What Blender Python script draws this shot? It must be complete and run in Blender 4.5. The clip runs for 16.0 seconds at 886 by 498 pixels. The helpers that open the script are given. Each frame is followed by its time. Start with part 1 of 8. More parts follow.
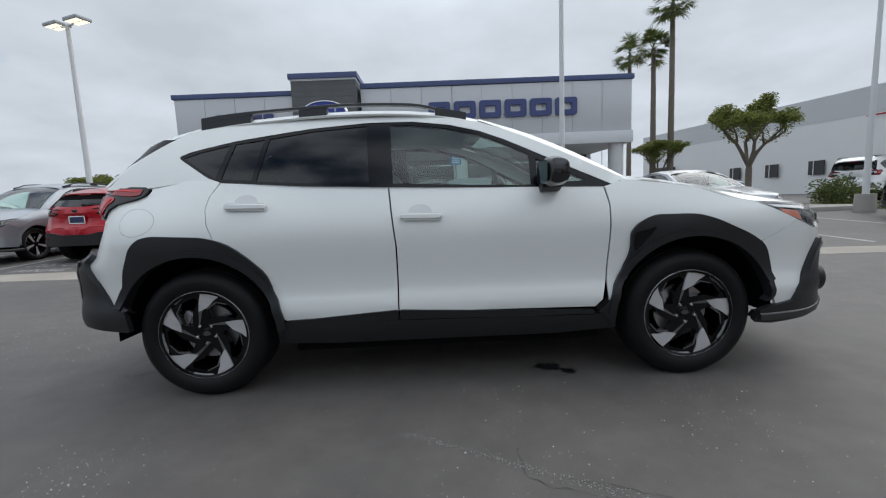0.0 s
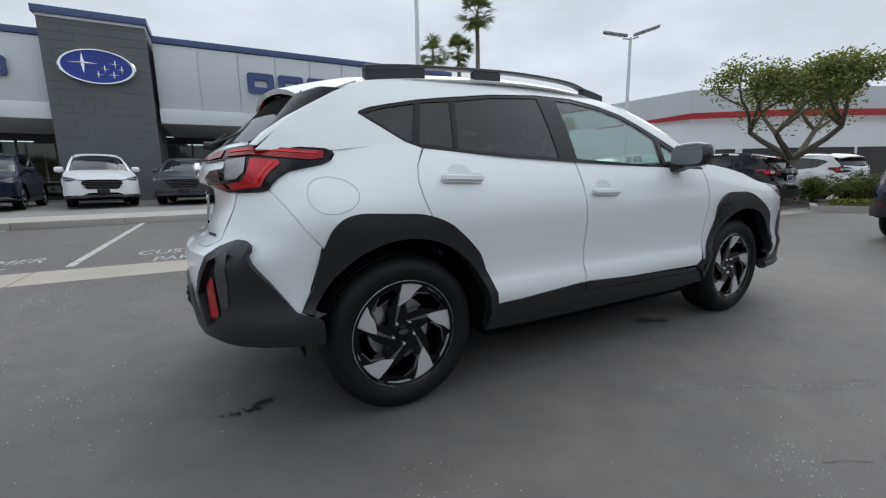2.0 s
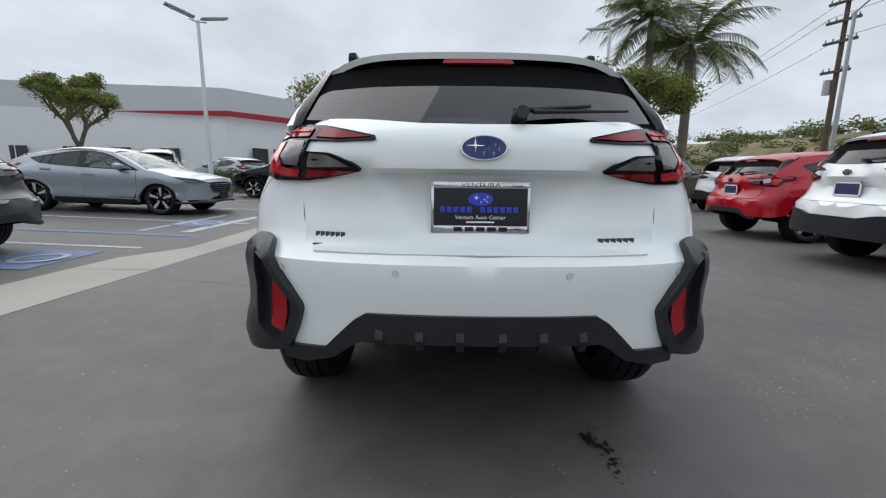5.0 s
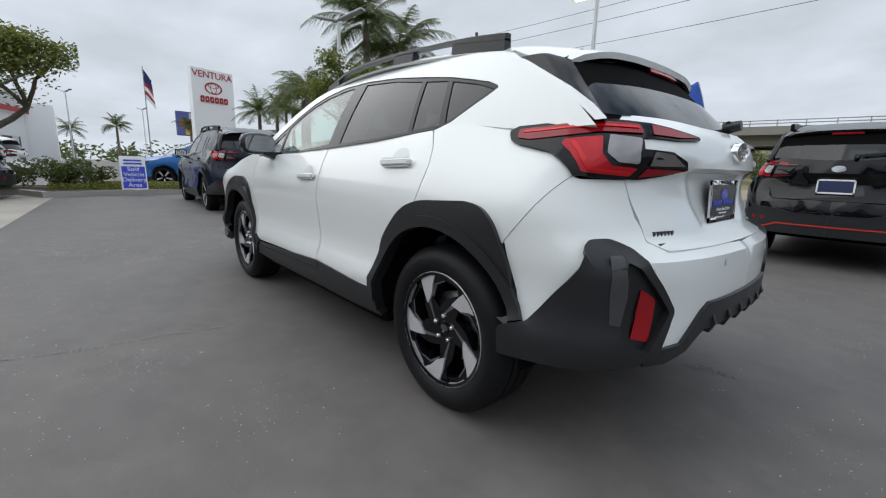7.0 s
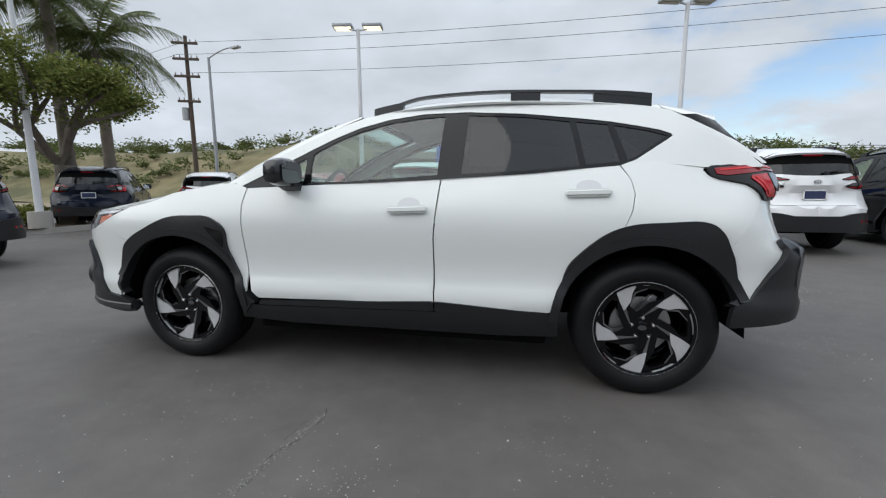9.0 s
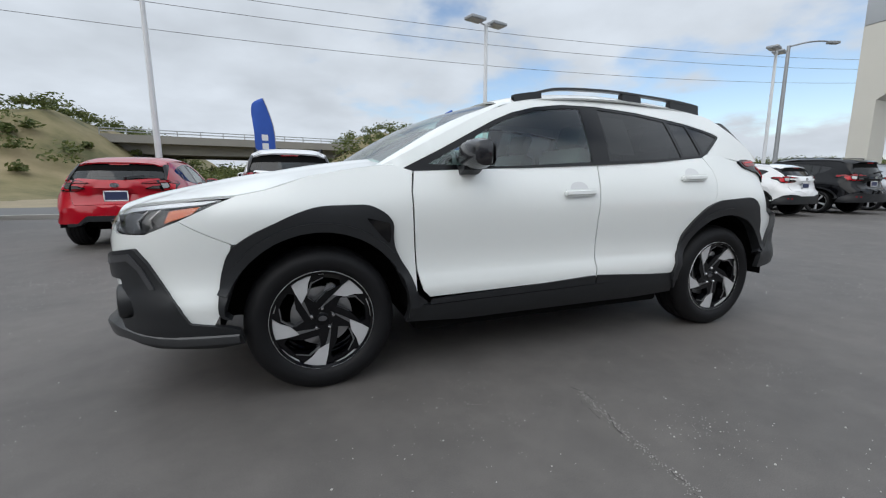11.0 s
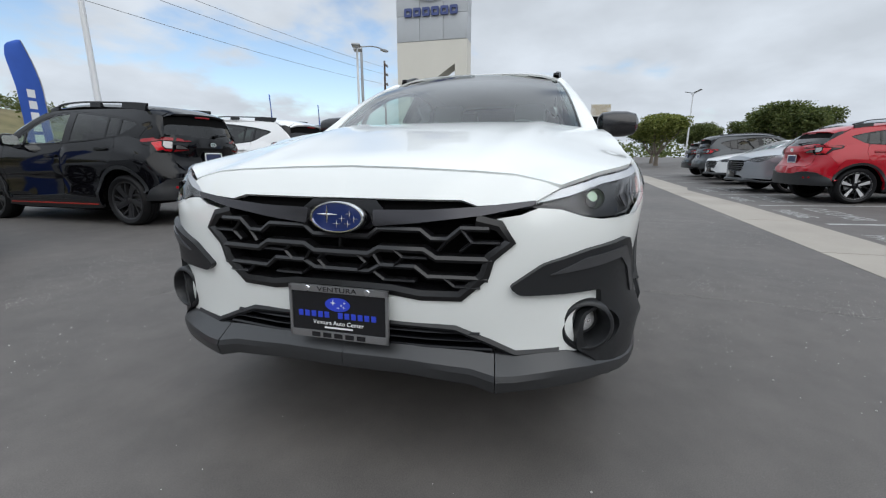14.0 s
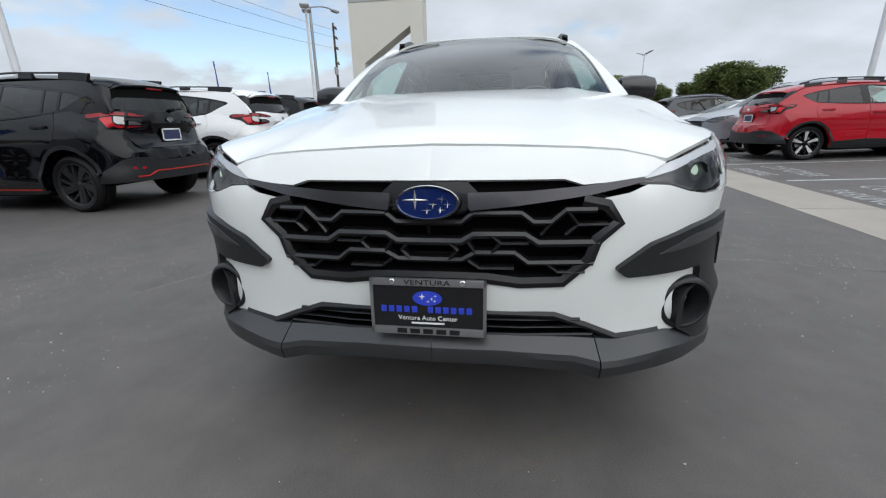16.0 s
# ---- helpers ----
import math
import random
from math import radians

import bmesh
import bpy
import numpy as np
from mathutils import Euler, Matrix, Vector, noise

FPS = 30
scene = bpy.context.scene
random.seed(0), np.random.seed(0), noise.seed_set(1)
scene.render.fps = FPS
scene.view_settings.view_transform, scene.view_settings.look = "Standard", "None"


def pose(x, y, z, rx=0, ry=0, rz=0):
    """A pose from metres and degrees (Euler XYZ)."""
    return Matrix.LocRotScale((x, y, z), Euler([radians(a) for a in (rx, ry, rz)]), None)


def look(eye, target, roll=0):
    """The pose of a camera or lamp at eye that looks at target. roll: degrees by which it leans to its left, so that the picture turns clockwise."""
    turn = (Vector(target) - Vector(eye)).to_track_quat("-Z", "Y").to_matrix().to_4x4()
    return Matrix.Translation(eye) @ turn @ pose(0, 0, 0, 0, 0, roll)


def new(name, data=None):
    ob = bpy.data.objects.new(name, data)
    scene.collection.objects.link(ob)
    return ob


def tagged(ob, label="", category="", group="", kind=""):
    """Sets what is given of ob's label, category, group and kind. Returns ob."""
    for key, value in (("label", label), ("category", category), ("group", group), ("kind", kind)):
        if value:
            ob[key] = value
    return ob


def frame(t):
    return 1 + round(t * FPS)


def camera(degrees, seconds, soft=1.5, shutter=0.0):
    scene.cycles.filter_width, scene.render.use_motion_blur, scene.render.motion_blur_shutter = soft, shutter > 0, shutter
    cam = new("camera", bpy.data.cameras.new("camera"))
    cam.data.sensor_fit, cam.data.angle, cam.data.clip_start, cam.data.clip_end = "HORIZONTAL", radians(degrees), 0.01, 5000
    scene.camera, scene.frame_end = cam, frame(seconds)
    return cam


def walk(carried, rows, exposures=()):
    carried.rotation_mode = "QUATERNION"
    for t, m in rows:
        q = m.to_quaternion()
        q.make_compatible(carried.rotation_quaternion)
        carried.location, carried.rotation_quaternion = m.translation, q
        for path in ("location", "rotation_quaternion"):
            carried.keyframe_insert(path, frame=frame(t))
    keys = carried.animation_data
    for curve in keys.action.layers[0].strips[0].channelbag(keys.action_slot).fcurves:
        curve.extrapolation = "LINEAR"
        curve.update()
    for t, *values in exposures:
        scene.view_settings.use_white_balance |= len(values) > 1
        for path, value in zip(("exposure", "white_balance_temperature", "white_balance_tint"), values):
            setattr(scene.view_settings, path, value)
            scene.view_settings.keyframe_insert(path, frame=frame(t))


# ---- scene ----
cam = camera(94.1, 16.0, soft=1.2)
PATH = [
    (0, (-0.033, -3.045, 1.037), (-0.011, -1.059, 0.796), -2.4),
    (0.5, (-0.540, -2.969, 1.056), (-0.288, -1.001, 0.811), -2.4),
    (1, (-1.073, -2.915, 1.066), (-0.599, -0.990, 0.800), -2.3),
    (1.5, (-1.546, -2.706, 1.040), (-0.845, -0.857, 0.739), -1.8),
    (2, (-2.022, -2.477, 1.030), (-1.084, -0.742, 0.700), -1.1),
    (2.5, (-2.420, -2.107, 1.006), (-1.207, -0.557, 0.651), -0.4),
    (3, (-2.761, -1.714, 1.013), (-1.318, -0.375, 0.660), 0.2),
    (3.5, (-3.059, -1.299, 1.025), (-1.406, -0.230, 0.671), 0.3),
    (3.7, (-3.148, -1.110, 1.029), (-1.423, -0.163, 0.675), 0.3),
    (4.2, (-3.308, -0.630, 1.033), (-1.443, -0.023, 0.679), 0.3),
    (4.7, (-3.383, -0.160, 1.028), (-1.442, 0.071, 0.673), 0.5),
    (5.2, (-3.365, 0.308, 1.022), (-1.413, 0.155, 0.663), 0.8),
    (5.8, (-3.213, 0.881, 1.022), (-1.338, 0.291, 0.650), 1.0),
    (6, (-3.127, 1.078, 1.023), (-1.300, 0.354, 0.647), 1.2),
    (6.5, (-2.871, 1.535, 1.026), (-1.199, 0.507, 0.640), 1.4),
    (7, (-2.570, 1.915, 1.018), (-1.097, 0.619, 0.632), 1.5),
    (7.5, (-2.167, 2.220, 1.028), (-0.934, 0.691, 0.651), 1.4),
    (8, (-1.724, 2.523, 1.039), (-0.766, 0.803, 0.691), 1.1),
    (8.5, (-1.243, 2.745, 1.044), (-0.570, 0.887, 0.732), 0.6),
    (9, (-0.728, 3.000, 1.054), (-0.346, 1.058, 0.770), -0.2),
    (9.2, (-0.518, 3.058, 1.045), (-0.254, 1.094, 0.772), -0.3),
    (9.7, (0.029, 3.122, 1.022), (0.008, 1.135, 0.760), -0.3),
    (10.2, (0.593, 3.089, 1.013), (0.306, 1.125, 0.737), -0.3),
    (10.7, (1.146, 2.964, 1.012), (0.605, 1.060, 0.710), -0.2),
    (11.1, (1.558, 2.799, 1.012), (0.822, 0.969, 0.688), -0.1),
    (11.5, (1.928, 2.580, 1.009), (0.998, 0.842, 0.670), 0.0),
    (12, (2.345, 2.243, 1.005), (1.176, 0.659, 0.650), -0.0),
    (12.5, (2.738, 1.847, 1.005), (1.334, 0.474, 0.628), -0.1),
    (13, (2.997, 1.418, 0.974), (1.378, 0.314, 0.571), -0.0),
    (13.5, (3.236, 0.983, 0.977), (1.450, 0.193, 0.548), 0.3),
    (14, (3.336, 0.572, 0.961), (1.448, 0.081, 0.522), 0.1),
    (14.5, (3.362, 0.182, 0.969), (1.430, -0.078, 0.523), -0.3),
    (15, (3.387, -0.046, 0.973), (1.447, -0.190, 0.510), -1.0),
    (15.5, (3.383, -0.057, 0.983), (1.455, -0.215, 0.473), -1.4),
    (16, (3.313, 0.197, 0.986), (1.423, -0.102, 0.401), -1.4),
]
walk(cam, [(t, look(eye, target, roll)) for t, eye, target, roll in PATH], exposures=[(0.0, 0.14), (2.5, 0.3), (6.0, 0.27), (9.0, 0.25), (16.0, 0.29)])

# ---- light ----
SUN_EL, SUN_AZ = radians(43), radians(54)
world = bpy.data.worlds.new("overcast_sky")
scene.world = world
world.use_nodes = True
wn, wl = world.node_tree.nodes, world.node_tree.links
wn.clear()


def wnode(kind, **values):
    n = wn.new(kind)
    for k, v in values.items():
        n.inputs[k].default_value = v
    return n


w_out = wnode("ShaderNodeOutputWorld")
w_bg = wnode("ShaderNodeBackground", Strength=1.0)
w_sky = wn.new("ShaderNodeTexSky")
w_sky.sky_type, w_sky.sun_disc = "NISHITA", False
w_sky.sun_elevation, w_sky.sun_rotation = SUN_EL, SUN_AZ
w_scale = wn.new("ShaderNodeVectorMath")
w_scale.operation = "SCALE"
w_scale.inputs["Scale"].default_value = 0.13
wl.new(w_sky.outputs[0], w_scale.inputs[0])
w_co = wn.new("ShaderNodeTexCoord")
w_sep = wn.new("ShaderNodeSeparateXYZ")
wl.new(w_co.outputs["Generated"], w_sep.inputs[0])
# cloud deck: flat projection of the direction, so that the clouds shrink towards the horizon
w_add = wn.new("ShaderNodeMath")
w_add.operation, w_add.inputs[1].default_value = "ADD", 0.28
wl.new(w_sep.outputs[2], w_add.inputs[0])
w_div = wn.new("ShaderNodeVectorMath")
w_div.operation = "DIVIDE"
w_cmb = wn.new("ShaderNodeCombineXYZ")
for i in range(3):
    wl.new(w_add.outputs[0], w_cmb.inputs[i])
wl.new(w_co.outputs["Generated"], w_div.inputs[0])
wl.new(w_cmb.outputs[0], w_div.inputs[1])
w_noise = wnode("ShaderNodeTexNoise", Scale=1.5, Detail=6.0, Roughness=0.52)
wl.new(w_div.outputs[0], w_noise.inputs["Vector"])
w_fine = wnode("ShaderNodeTexNoise", Scale=2.6, Detail=5.0, Roughness=0.5)
wl.new(w_div.outputs[0], w_fine.inputs["Vector"])
# the deck is closed to the north-east and breaks up to the south-west
w_dir = wn.new("ShaderNodeVectorMath")
w_dir.operation = "DOT_PRODUCT"
w_dir.inputs[1].default_value = (-0.62, -0.62, 0.0)
wl.new(w_co.outputs["Generated"], w_dir.inputs[0])
w_cov = wn.new("ShaderNodeMath")
w_cov.operation = "MULTIPLY_ADD"
w_cov.inputs[1].default_value, w_cov.inputs[2].default_value = -0.14, 0.15
wl.new(w_dir.outputs["Value"], w_cov.inputs[0])
w_sum = wn.new("ShaderNodeMath")
w_sum.operation = "ADD"
wl.new(w_noise.outputs[0], w_sum.inputs[0])
wl.new(w_cov.outputs[0], w_sum.inputs[1])
w_mask = wn.new("ShaderNodeMapRange")
w_mask.interpolation_type = "SMOOTHSTEP"
w_mask.inputs["From Min"].default_value, w_mask.inputs["From Max"].default_value = 0.40, 0.54
wl.new(w_sum.outputs[0], w_mask.inputs[0])
# cloud brightness: grey texture low down, much brighter overhead where the sun stands behind the deck
w_tex = wn.new("ShaderNodeMapRange")
w_tex.inputs["From Min"].default_value, w_tex.inputs["From Max"].default_value = 0.3, 0.7
w_tex.inputs["To Min"].default_value, w_tex.inputs["To Max"].default_value = 0.47, 0.60
wl.new(w_fine.outputs[0], w_tex.inputs[0])
w_zen = wn.new("ShaderNodeMapRange")
w_zen.interpolation_type = "SMOOTHSTEP"
w_zen.inputs["From Min"].default_value, w_zen.inputs["From Max"].default_value = 0.33, 0.60
w_zen.inputs["To Min"].default_value, w_zen.inputs["To Max"].default_value = 1.0, 1.75
wl.new(w_sep.outputs[2], w_zen.inputs[0])
w_lum = wn.new("ShaderNodeMath")
w_lum.operation = "MULTIPLY"
wl.new(w_tex.outputs[0], w_lum.inputs[0])
wl.new(w_zen.outputs[0], w_lum.inputs[1])
w_glow = wn.new("ShaderNodeMapRange")
w_glow.inputs["From Min"].default_value, w_glow.inputs["From Max"].default_value = -0.6, 0.8
w_glow.inputs["To Min"].default_value, w_glow.inputs["To Max"].default_value = 1.15, 1.10
wl.new(w_dir.outputs["Value"], w_glow.inputs[0])
w_lum2 = wn.new("ShaderNodeMath")
w_lum2.operation = "MULTIPLY"
wl.new(w_lum.outputs[0], w_lum2.inputs[0])
wl.new(w_glow.outputs[0], w_lum2.inputs[1])
w_tint = wn.new("ShaderNodeVectorMath")
w_tint.operation = "SCALE"
w_tint.inputs[0].default_value = (0.90, 0.985, 1.09)
wl.new(w_lum2.outputs[0], w_tint.inputs["Scale"])
w_mix = wn.new("ShaderNodeMix")
w_mix.data_type = "RGBA"
wl.new(w_mask.outputs[0], w_mix.inputs[0])
wl.new(w_scale.outputs[0], w_mix.inputs[6])
wl.new(w_tint.outputs[0], w_mix.inputs[7])
wl.new(w_mix.outputs[2], w_bg.inputs["Color"])
wl.new(w_bg.outputs[0], w_out.inputs[0])

sun_data = bpy.data.lights.new("sun", "SUN")
sun_data.energy, sun_data.angle, sun_data.color = 1.05, radians(70), (1.0, 0.97, 0.92)
sun = new("sun", sun_data)
sun_way = Vector((math.cos(SUN_EL) * math.sin(SUN_AZ), math.cos(SUN_EL) * math.cos(SUN_AZ), math.sin(SUN_EL)))
sun.matrix_world = look(sun_way * 50, (0, 0, 0))
scene.view_settings.exposure = 0.0

# ---- materials ----
MATS = {}


def mat(name, color, rough=0.5, metal=0.0, vary=0.0, scale=3.0, bump=0.0, bscale=60.0, coat=0.0, fine=0.0, spec=0.5, rvary=0.0):
    """A principled surface with broad and fine variation in object space, at true size."""
    if name in MATS:
        return MATS[name]
    m = bpy.data.materials.new(name)
    m.use_nodes = True
    nt = m.node_tree
    b = nt.nodes["Principled BSDF"]
    b.inputs["Base Color"].default_value = (*color, 1)
    b.inputs["Roughness"].default_value = rough
    b.inputs["Metallic"].default_value = metal
    b.inputs["Coat Weight"].default_value = coat
    b.inputs["Coat Roughness"].default_value = 0.03
    b.inputs["Specular IOR Level"].default_value = spec
    if vary or bump or fine or rvary:
        co = nt.nodes.new("ShaderNodeTexCoord")
        n1 = nt.nodes.new("ShaderNodeTexNoise")
        n1.inputs["Scale"].default_value, n1.inputs["Detail"].default_value = scale, 6
        nt.links.new(co.outputs["Object"], n1.inputs["Vector"])
        n2 = nt.nodes.new("ShaderNodeTexNoise")
        n2.inputs["Scale"].default_value, n2.inputs["Detail"].default_value = bscale, 3
        nt.links.new(co.outputs["Object"], n2.inputs["Vector"])
        if vary or fine:
            a = nt.nodes.new("ShaderNodeMath")
            a.operation, a.inputs[1].default_value, a.inputs[2].default_value = "MULTIPLY_ADD", 2 * vary, 1 - vary
            nt.links.new(n1.outputs[0], a.inputs[0])
            f = nt.nodes.new("ShaderNodeMath")
            f.operation, f.inputs[1].default_value, f.inputs[2].default_value = "MULTIPLY_ADD", 2 * fine, 1 - fine
            nt.links.new(n2.outputs[0], f.inputs[0])
            k = nt.nodes.new("ShaderNodeMath")
            k.operation = "MULTIPLY"
            nt.links.new(a.outputs[0], k.inputs[0])
            nt.links.new(f.outputs[0], k.inputs[1])
            s = nt.nodes.new("ShaderNodeVectorMath")
            s.operation = "SCALE"
            s.inputs[0].default_value = color
            nt.links.new(k.outputs[0], s.inputs["Scale"])
            nt.links.new(s.outputs[0], b.inputs["Base Color"])
        if rvary:
            r = nt.nodes.new("ShaderNodeMath")
            r.operation, r.inputs[1].default_value, r.inputs[2].default_value = "MULTIPLY_ADD", 2 * rvary, rough - rvary
            nt.links.new(n1.outputs[0], r.inputs[0])
            nt.links.new(r.outputs[0], b.inputs["Roughness"])
        if bump:
            u = nt.nodes.new("ShaderNodeBump")
            u.inputs["Strength"].default_value, u.inputs["Distance"].default_value = bump, 0.004
            nt.links.new(n2.outputs[0], u.inputs["Height"])
            nt.links.new(u.outputs[0], b.inputs["Normal"])
    MATS[name] = m
    return m


def glass(name, tint, gloss=0.02, base=0.06):
    """Thin pane: tinted see-through with a mirror reflection stronger at a glance."""
    if name in MATS:
        return MATS[name]
    m = bpy.data.materials.new(name)
    m.use_nodes = True
    nt = m.node_tree
    nt.nodes.clear()
    out = nt.nodes.new("ShaderNodeOutputMaterial")
    tr = nt.nodes.new("ShaderNodeBsdfTransparent")
    tr.inputs[0].default_value = (*tint, 1)
    gl = nt.nodes.new("ShaderNodeBsdfGlossy")
    gl.inputs["Roughness"].default_value = gloss
    lw = nt.nodes.new("ShaderNodeLayerWeight")
    lw.inputs["Blend"].default_value = 0.5
    pw = nt.nodes.new("ShaderNodeMath")
    pw.operation, pw.inputs[1].default_value = "POWER", 4.2
    nt.links.new(lw.outputs["Facing"], pw.inputs[0])
    fr = nt.nodes.new("ShaderNodeMath")
    fr.operation, fr.inputs[1].default_value, fr.inputs[2].default_value = "MULTIPLY_ADD", 1 - base, base
    nt.links.new(pw.outputs[0], fr.inputs[0])
    mx = nt.nodes.new("ShaderNodeMixShader")
    nt.links.new(fr.outputs[0], mx.inputs[0])
    nt.links.new(tr.outputs[0], mx.inputs[1])
    nt.links.new(gl.outputs[0], mx.inputs[2])
    nt.links.new(mx.outputs[0], out.inputs[0])
    MATS[name] = m
    return m


def glow(name, color, strength):
    if name in MATS:
        return MATS[name]
    m = mat(name, color, 0.4)
    b = m.node_tree.nodes["Principled BSDF"]
    b.inputs["Emission Color"].default_value = (*color, 1)
    b.inputs["Emission Strength"].default_value = strength
    return m


PAINT_WHITE = mat("pearl_white_paint", (0.765, 0.785, 0.768), 0.30, coat=0.9, vary=0.012, scale=2.0, fine=0.012, bscale=900, spec=0.3)
CLADDING = mat("matt_black_plastic", (0.0155, 0.0165, 0.0185), 0.40, vary=0.15, scale=6, bump=0.12, bscale=700, spec=0.42)
# the cladding's black plastic made paler: sky sheen put into the lip's colour
LIP_PLASTIC_SKYLIT = mat("skylit_lip_plastic", (0.024, 0.025, 0.027), 0.36, vary=0.12, scale=6, bump=0.08, bscale=600, spec=0.6)
GLOSS_BLACK = mat("gloss_black_trim", (0.004, 0.004, 0.005), 0.08, spec=0.28)
DARK_STRIP = mat("dark_satin_strip", (0.070, 0.071, 0.076), 0.30, 0.3, vary=0.06, scale=20, spec=0.4)
SATIN_GREY = mat("satin_grey_trim", (0.085, 0.085, 0.092), 0.38, 0.35, vary=0.06, scale=20)
# real black parts, and sheets painted black for shade in grille and spoiler
DARK_VOID = mat("black_parts_and_shade", (0.005, 0.005, 0.005), 0.9, vary=0.2, scale=8, spec=0.06)
RUBBER = mat("tyre_rubber", (0.008, 0.008, 0.009), 0.55, vary=0.18, scale=14, bump=0.10, bscale=300, spec=0.22)
SILVER = mat("machined_aluminium", (0.62, 0.62, 0.63), 0.36, 0.45, vary=0.05, scale=30, fine=0.06, bscale=240)
CHROME = mat("chrome", (0.80, 0.80, 0.82), 0.08, 1.0)
STEEL = mat("brake_steel", (0.45, 0.45, 0.46), 0.35, 0.9, vary=0.15, scale=18)
RED_LENS = mat("red_lamp_lens", (0.24, 0.003, 0.008), 0.12, coat=0.25, vary=0.25, scale=14, spec=0.3)
RED_BRIGHT = mat("bright_red_lens", (0.46, 0.004, 0.012), 0.12, coat=0.25, vary=0.25, scale=14, spec=0.3)
RED_DARK = mat("deep_red_reflector", (0.32, 0.006, 0.012), 0.2, coat=0.2, fine=0.25, bscale=260, spec=0.25)
AMBER = mat("amber_lens", (0.50, 0.085, 0.010), 0.14, coat=0.6, vary=0.3, scale=40)
CLEAR_LENS = glass("clear_lamp_lens", (0.96, 0.965, 0.97), base=0.035)
LAMP_BRIGHT = mat("bright_reflector", (0.62, 0.63, 0.64), 0.25, 0.2, vary=0.3, scale=60, fine=0.3, bscale=150)
LAMP_CLEAR = mat("clear_reflector_cell", (0.25, 0.24, 0.24), 0.2, 0.7, vary=0.25, scale=22, spec=0.5)
GLASS_LIGHT = glass("lightly_tinted_glass", (0.70, 0.86, 0.81), base=0.09)
GLASS_DARK = glass("privacy_glass", (0.045, 0.05, 0.055), base=0.055)
GLASS_SCREEN = glass("windscreen_glass", (0.66, 0.82, 0.77), base=0.10)
MIRROR = mat("mirror_glass", (0.75, 0.77, 0.78), 0.02, 1.0)
EMBLEM_BLUE = mat("emblem_blue", (0.012, 0.03, 0.16), 0.12, 0.4, coat=1.0)
PLATE_BLACK = mat("plate_insert_black", (0.010, 0.010, 0.012), 0.25)
PLATE_BLUE = mat("plate_print_blue", (0.03, 0.06, 0.55), 0.3)
PRINT_WHITE = mat("print_white", (0.82, 0.82, 0.82), 0.45)
SEAT = mat("seat_fabric_grey", (0.16, 0.165, 0.17), 0.85, vary=0.15, scale=12, bump=0.2, bscale=400)
HEADLINER = mat("light_headliner", (0.55, 0.55, 0.53), 0.9, vary=0.05)
DASH = mat("dash_plastic", (0.08, 0.082, 0.086), 0.6, vary=0.1)
STICKER = mat("window_sticker_paper", (0.62, 0.64, 0.62), 0.6, vary=0.08, scale=30)

# ---- mesh helpers ----
from mathutils import geometry


def thing(name, label, category, at=None, group="", kind=""):
    ob = new(name)
    ob.empty_display_size = 0.2
    if at is not None:
        ob.matrix_world = at
    return tagged(ob, label, category, group, kind)


def mesh_of(name, bm, smooth=40):
    me = bpy.data.meshes.new(name)
    bm.to_mesh(me)
    bm.free()
    if smooth:
        me.shade_smooth()
        me.set_sharp_from_angle(angle=radians(smooth))
    return me


def part(name, bm, material, parent, label="", smooth=40, kind=""):
    """Links a bmesh (or a mesh) as one mesh object under a thing or part."""
    me = bm if isinstance(bm, bpy.types.Mesh) else mesh_of(name, bm, smooth)
    if material is not None and not me.materials:
        me.materials.append(material)
    ob = new(name, me)
    if parent is not None:
        ob.parent = parent
    return tagged(ob, label, kind=kind)


def solid(name, bm, material, label, category, group="", kind="", smooth=40):
    """A thing that is one mesh."""
    ob = part(name, bm, material, None, smooth=smooth)
    return tagged(ob, label, category, group, kind)


def box(bm, x0, x1, y0, y1, z0, z1, bevel=0.0):
    r = bmesh.ops.create_cube(bm, size=1, matrix=Matrix.LocRotScale(((x0 + x1) / 2, (y0 + y1) / 2, (z0 + z1) / 2), None, (abs(x1 - x0), abs(y1 - y0), abs(z1 - z0))))
    if bevel:
        es = list({e for v in r["verts"] for e in v.link_edges})
        bmesh.ops.bevel(bm, geom=es, offset=bevel, segments=2, affect="EDGES", profile=0.6)
    return bm


def boxes(*rows, bevel=0.0):
    bm = bmesh.new()
    for r in rows:
        box(bm, *r, bevel=bevel)
    return bm


def rod(bm, a, b, r0, r1=None, seg=10, cap=True):
    a, b = Vector(a), Vector(b)
    d = b - a
    m = Matrix.Translation((a + b) / 2) @ d.to_track_quat("Z", "Y").to_matrix().to_4x4()
    bmesh.ops.create_cone(bm, cap_ends=cap, segments=seg, radius1=r0, radius2=r0 if r1 is None else r1, depth=d.length, matrix=m)
    return bm


def tube(points, r, seg=6):
    """One bent tube along points."""
    bm = bmesh.new()
    rings = []
    for i, p in enumerate(points):
        d = (points[min(i + 1, len(points) - 1)] - points[max(i - 1, 0)]).normalized()
        u = d.cross(Vector((0, 0, 1))).normalized()
        w = u.cross(d)
        rings.append([p + (u * math.cos(a) + w * math.sin(a)) * r for a in np.linspace(0, 2 * math.pi, seg, endpoint=False)])
    loft(bm, rings)
    bmesh.ops.holes_fill(bm, edges=bm.edges[:])
    return bm


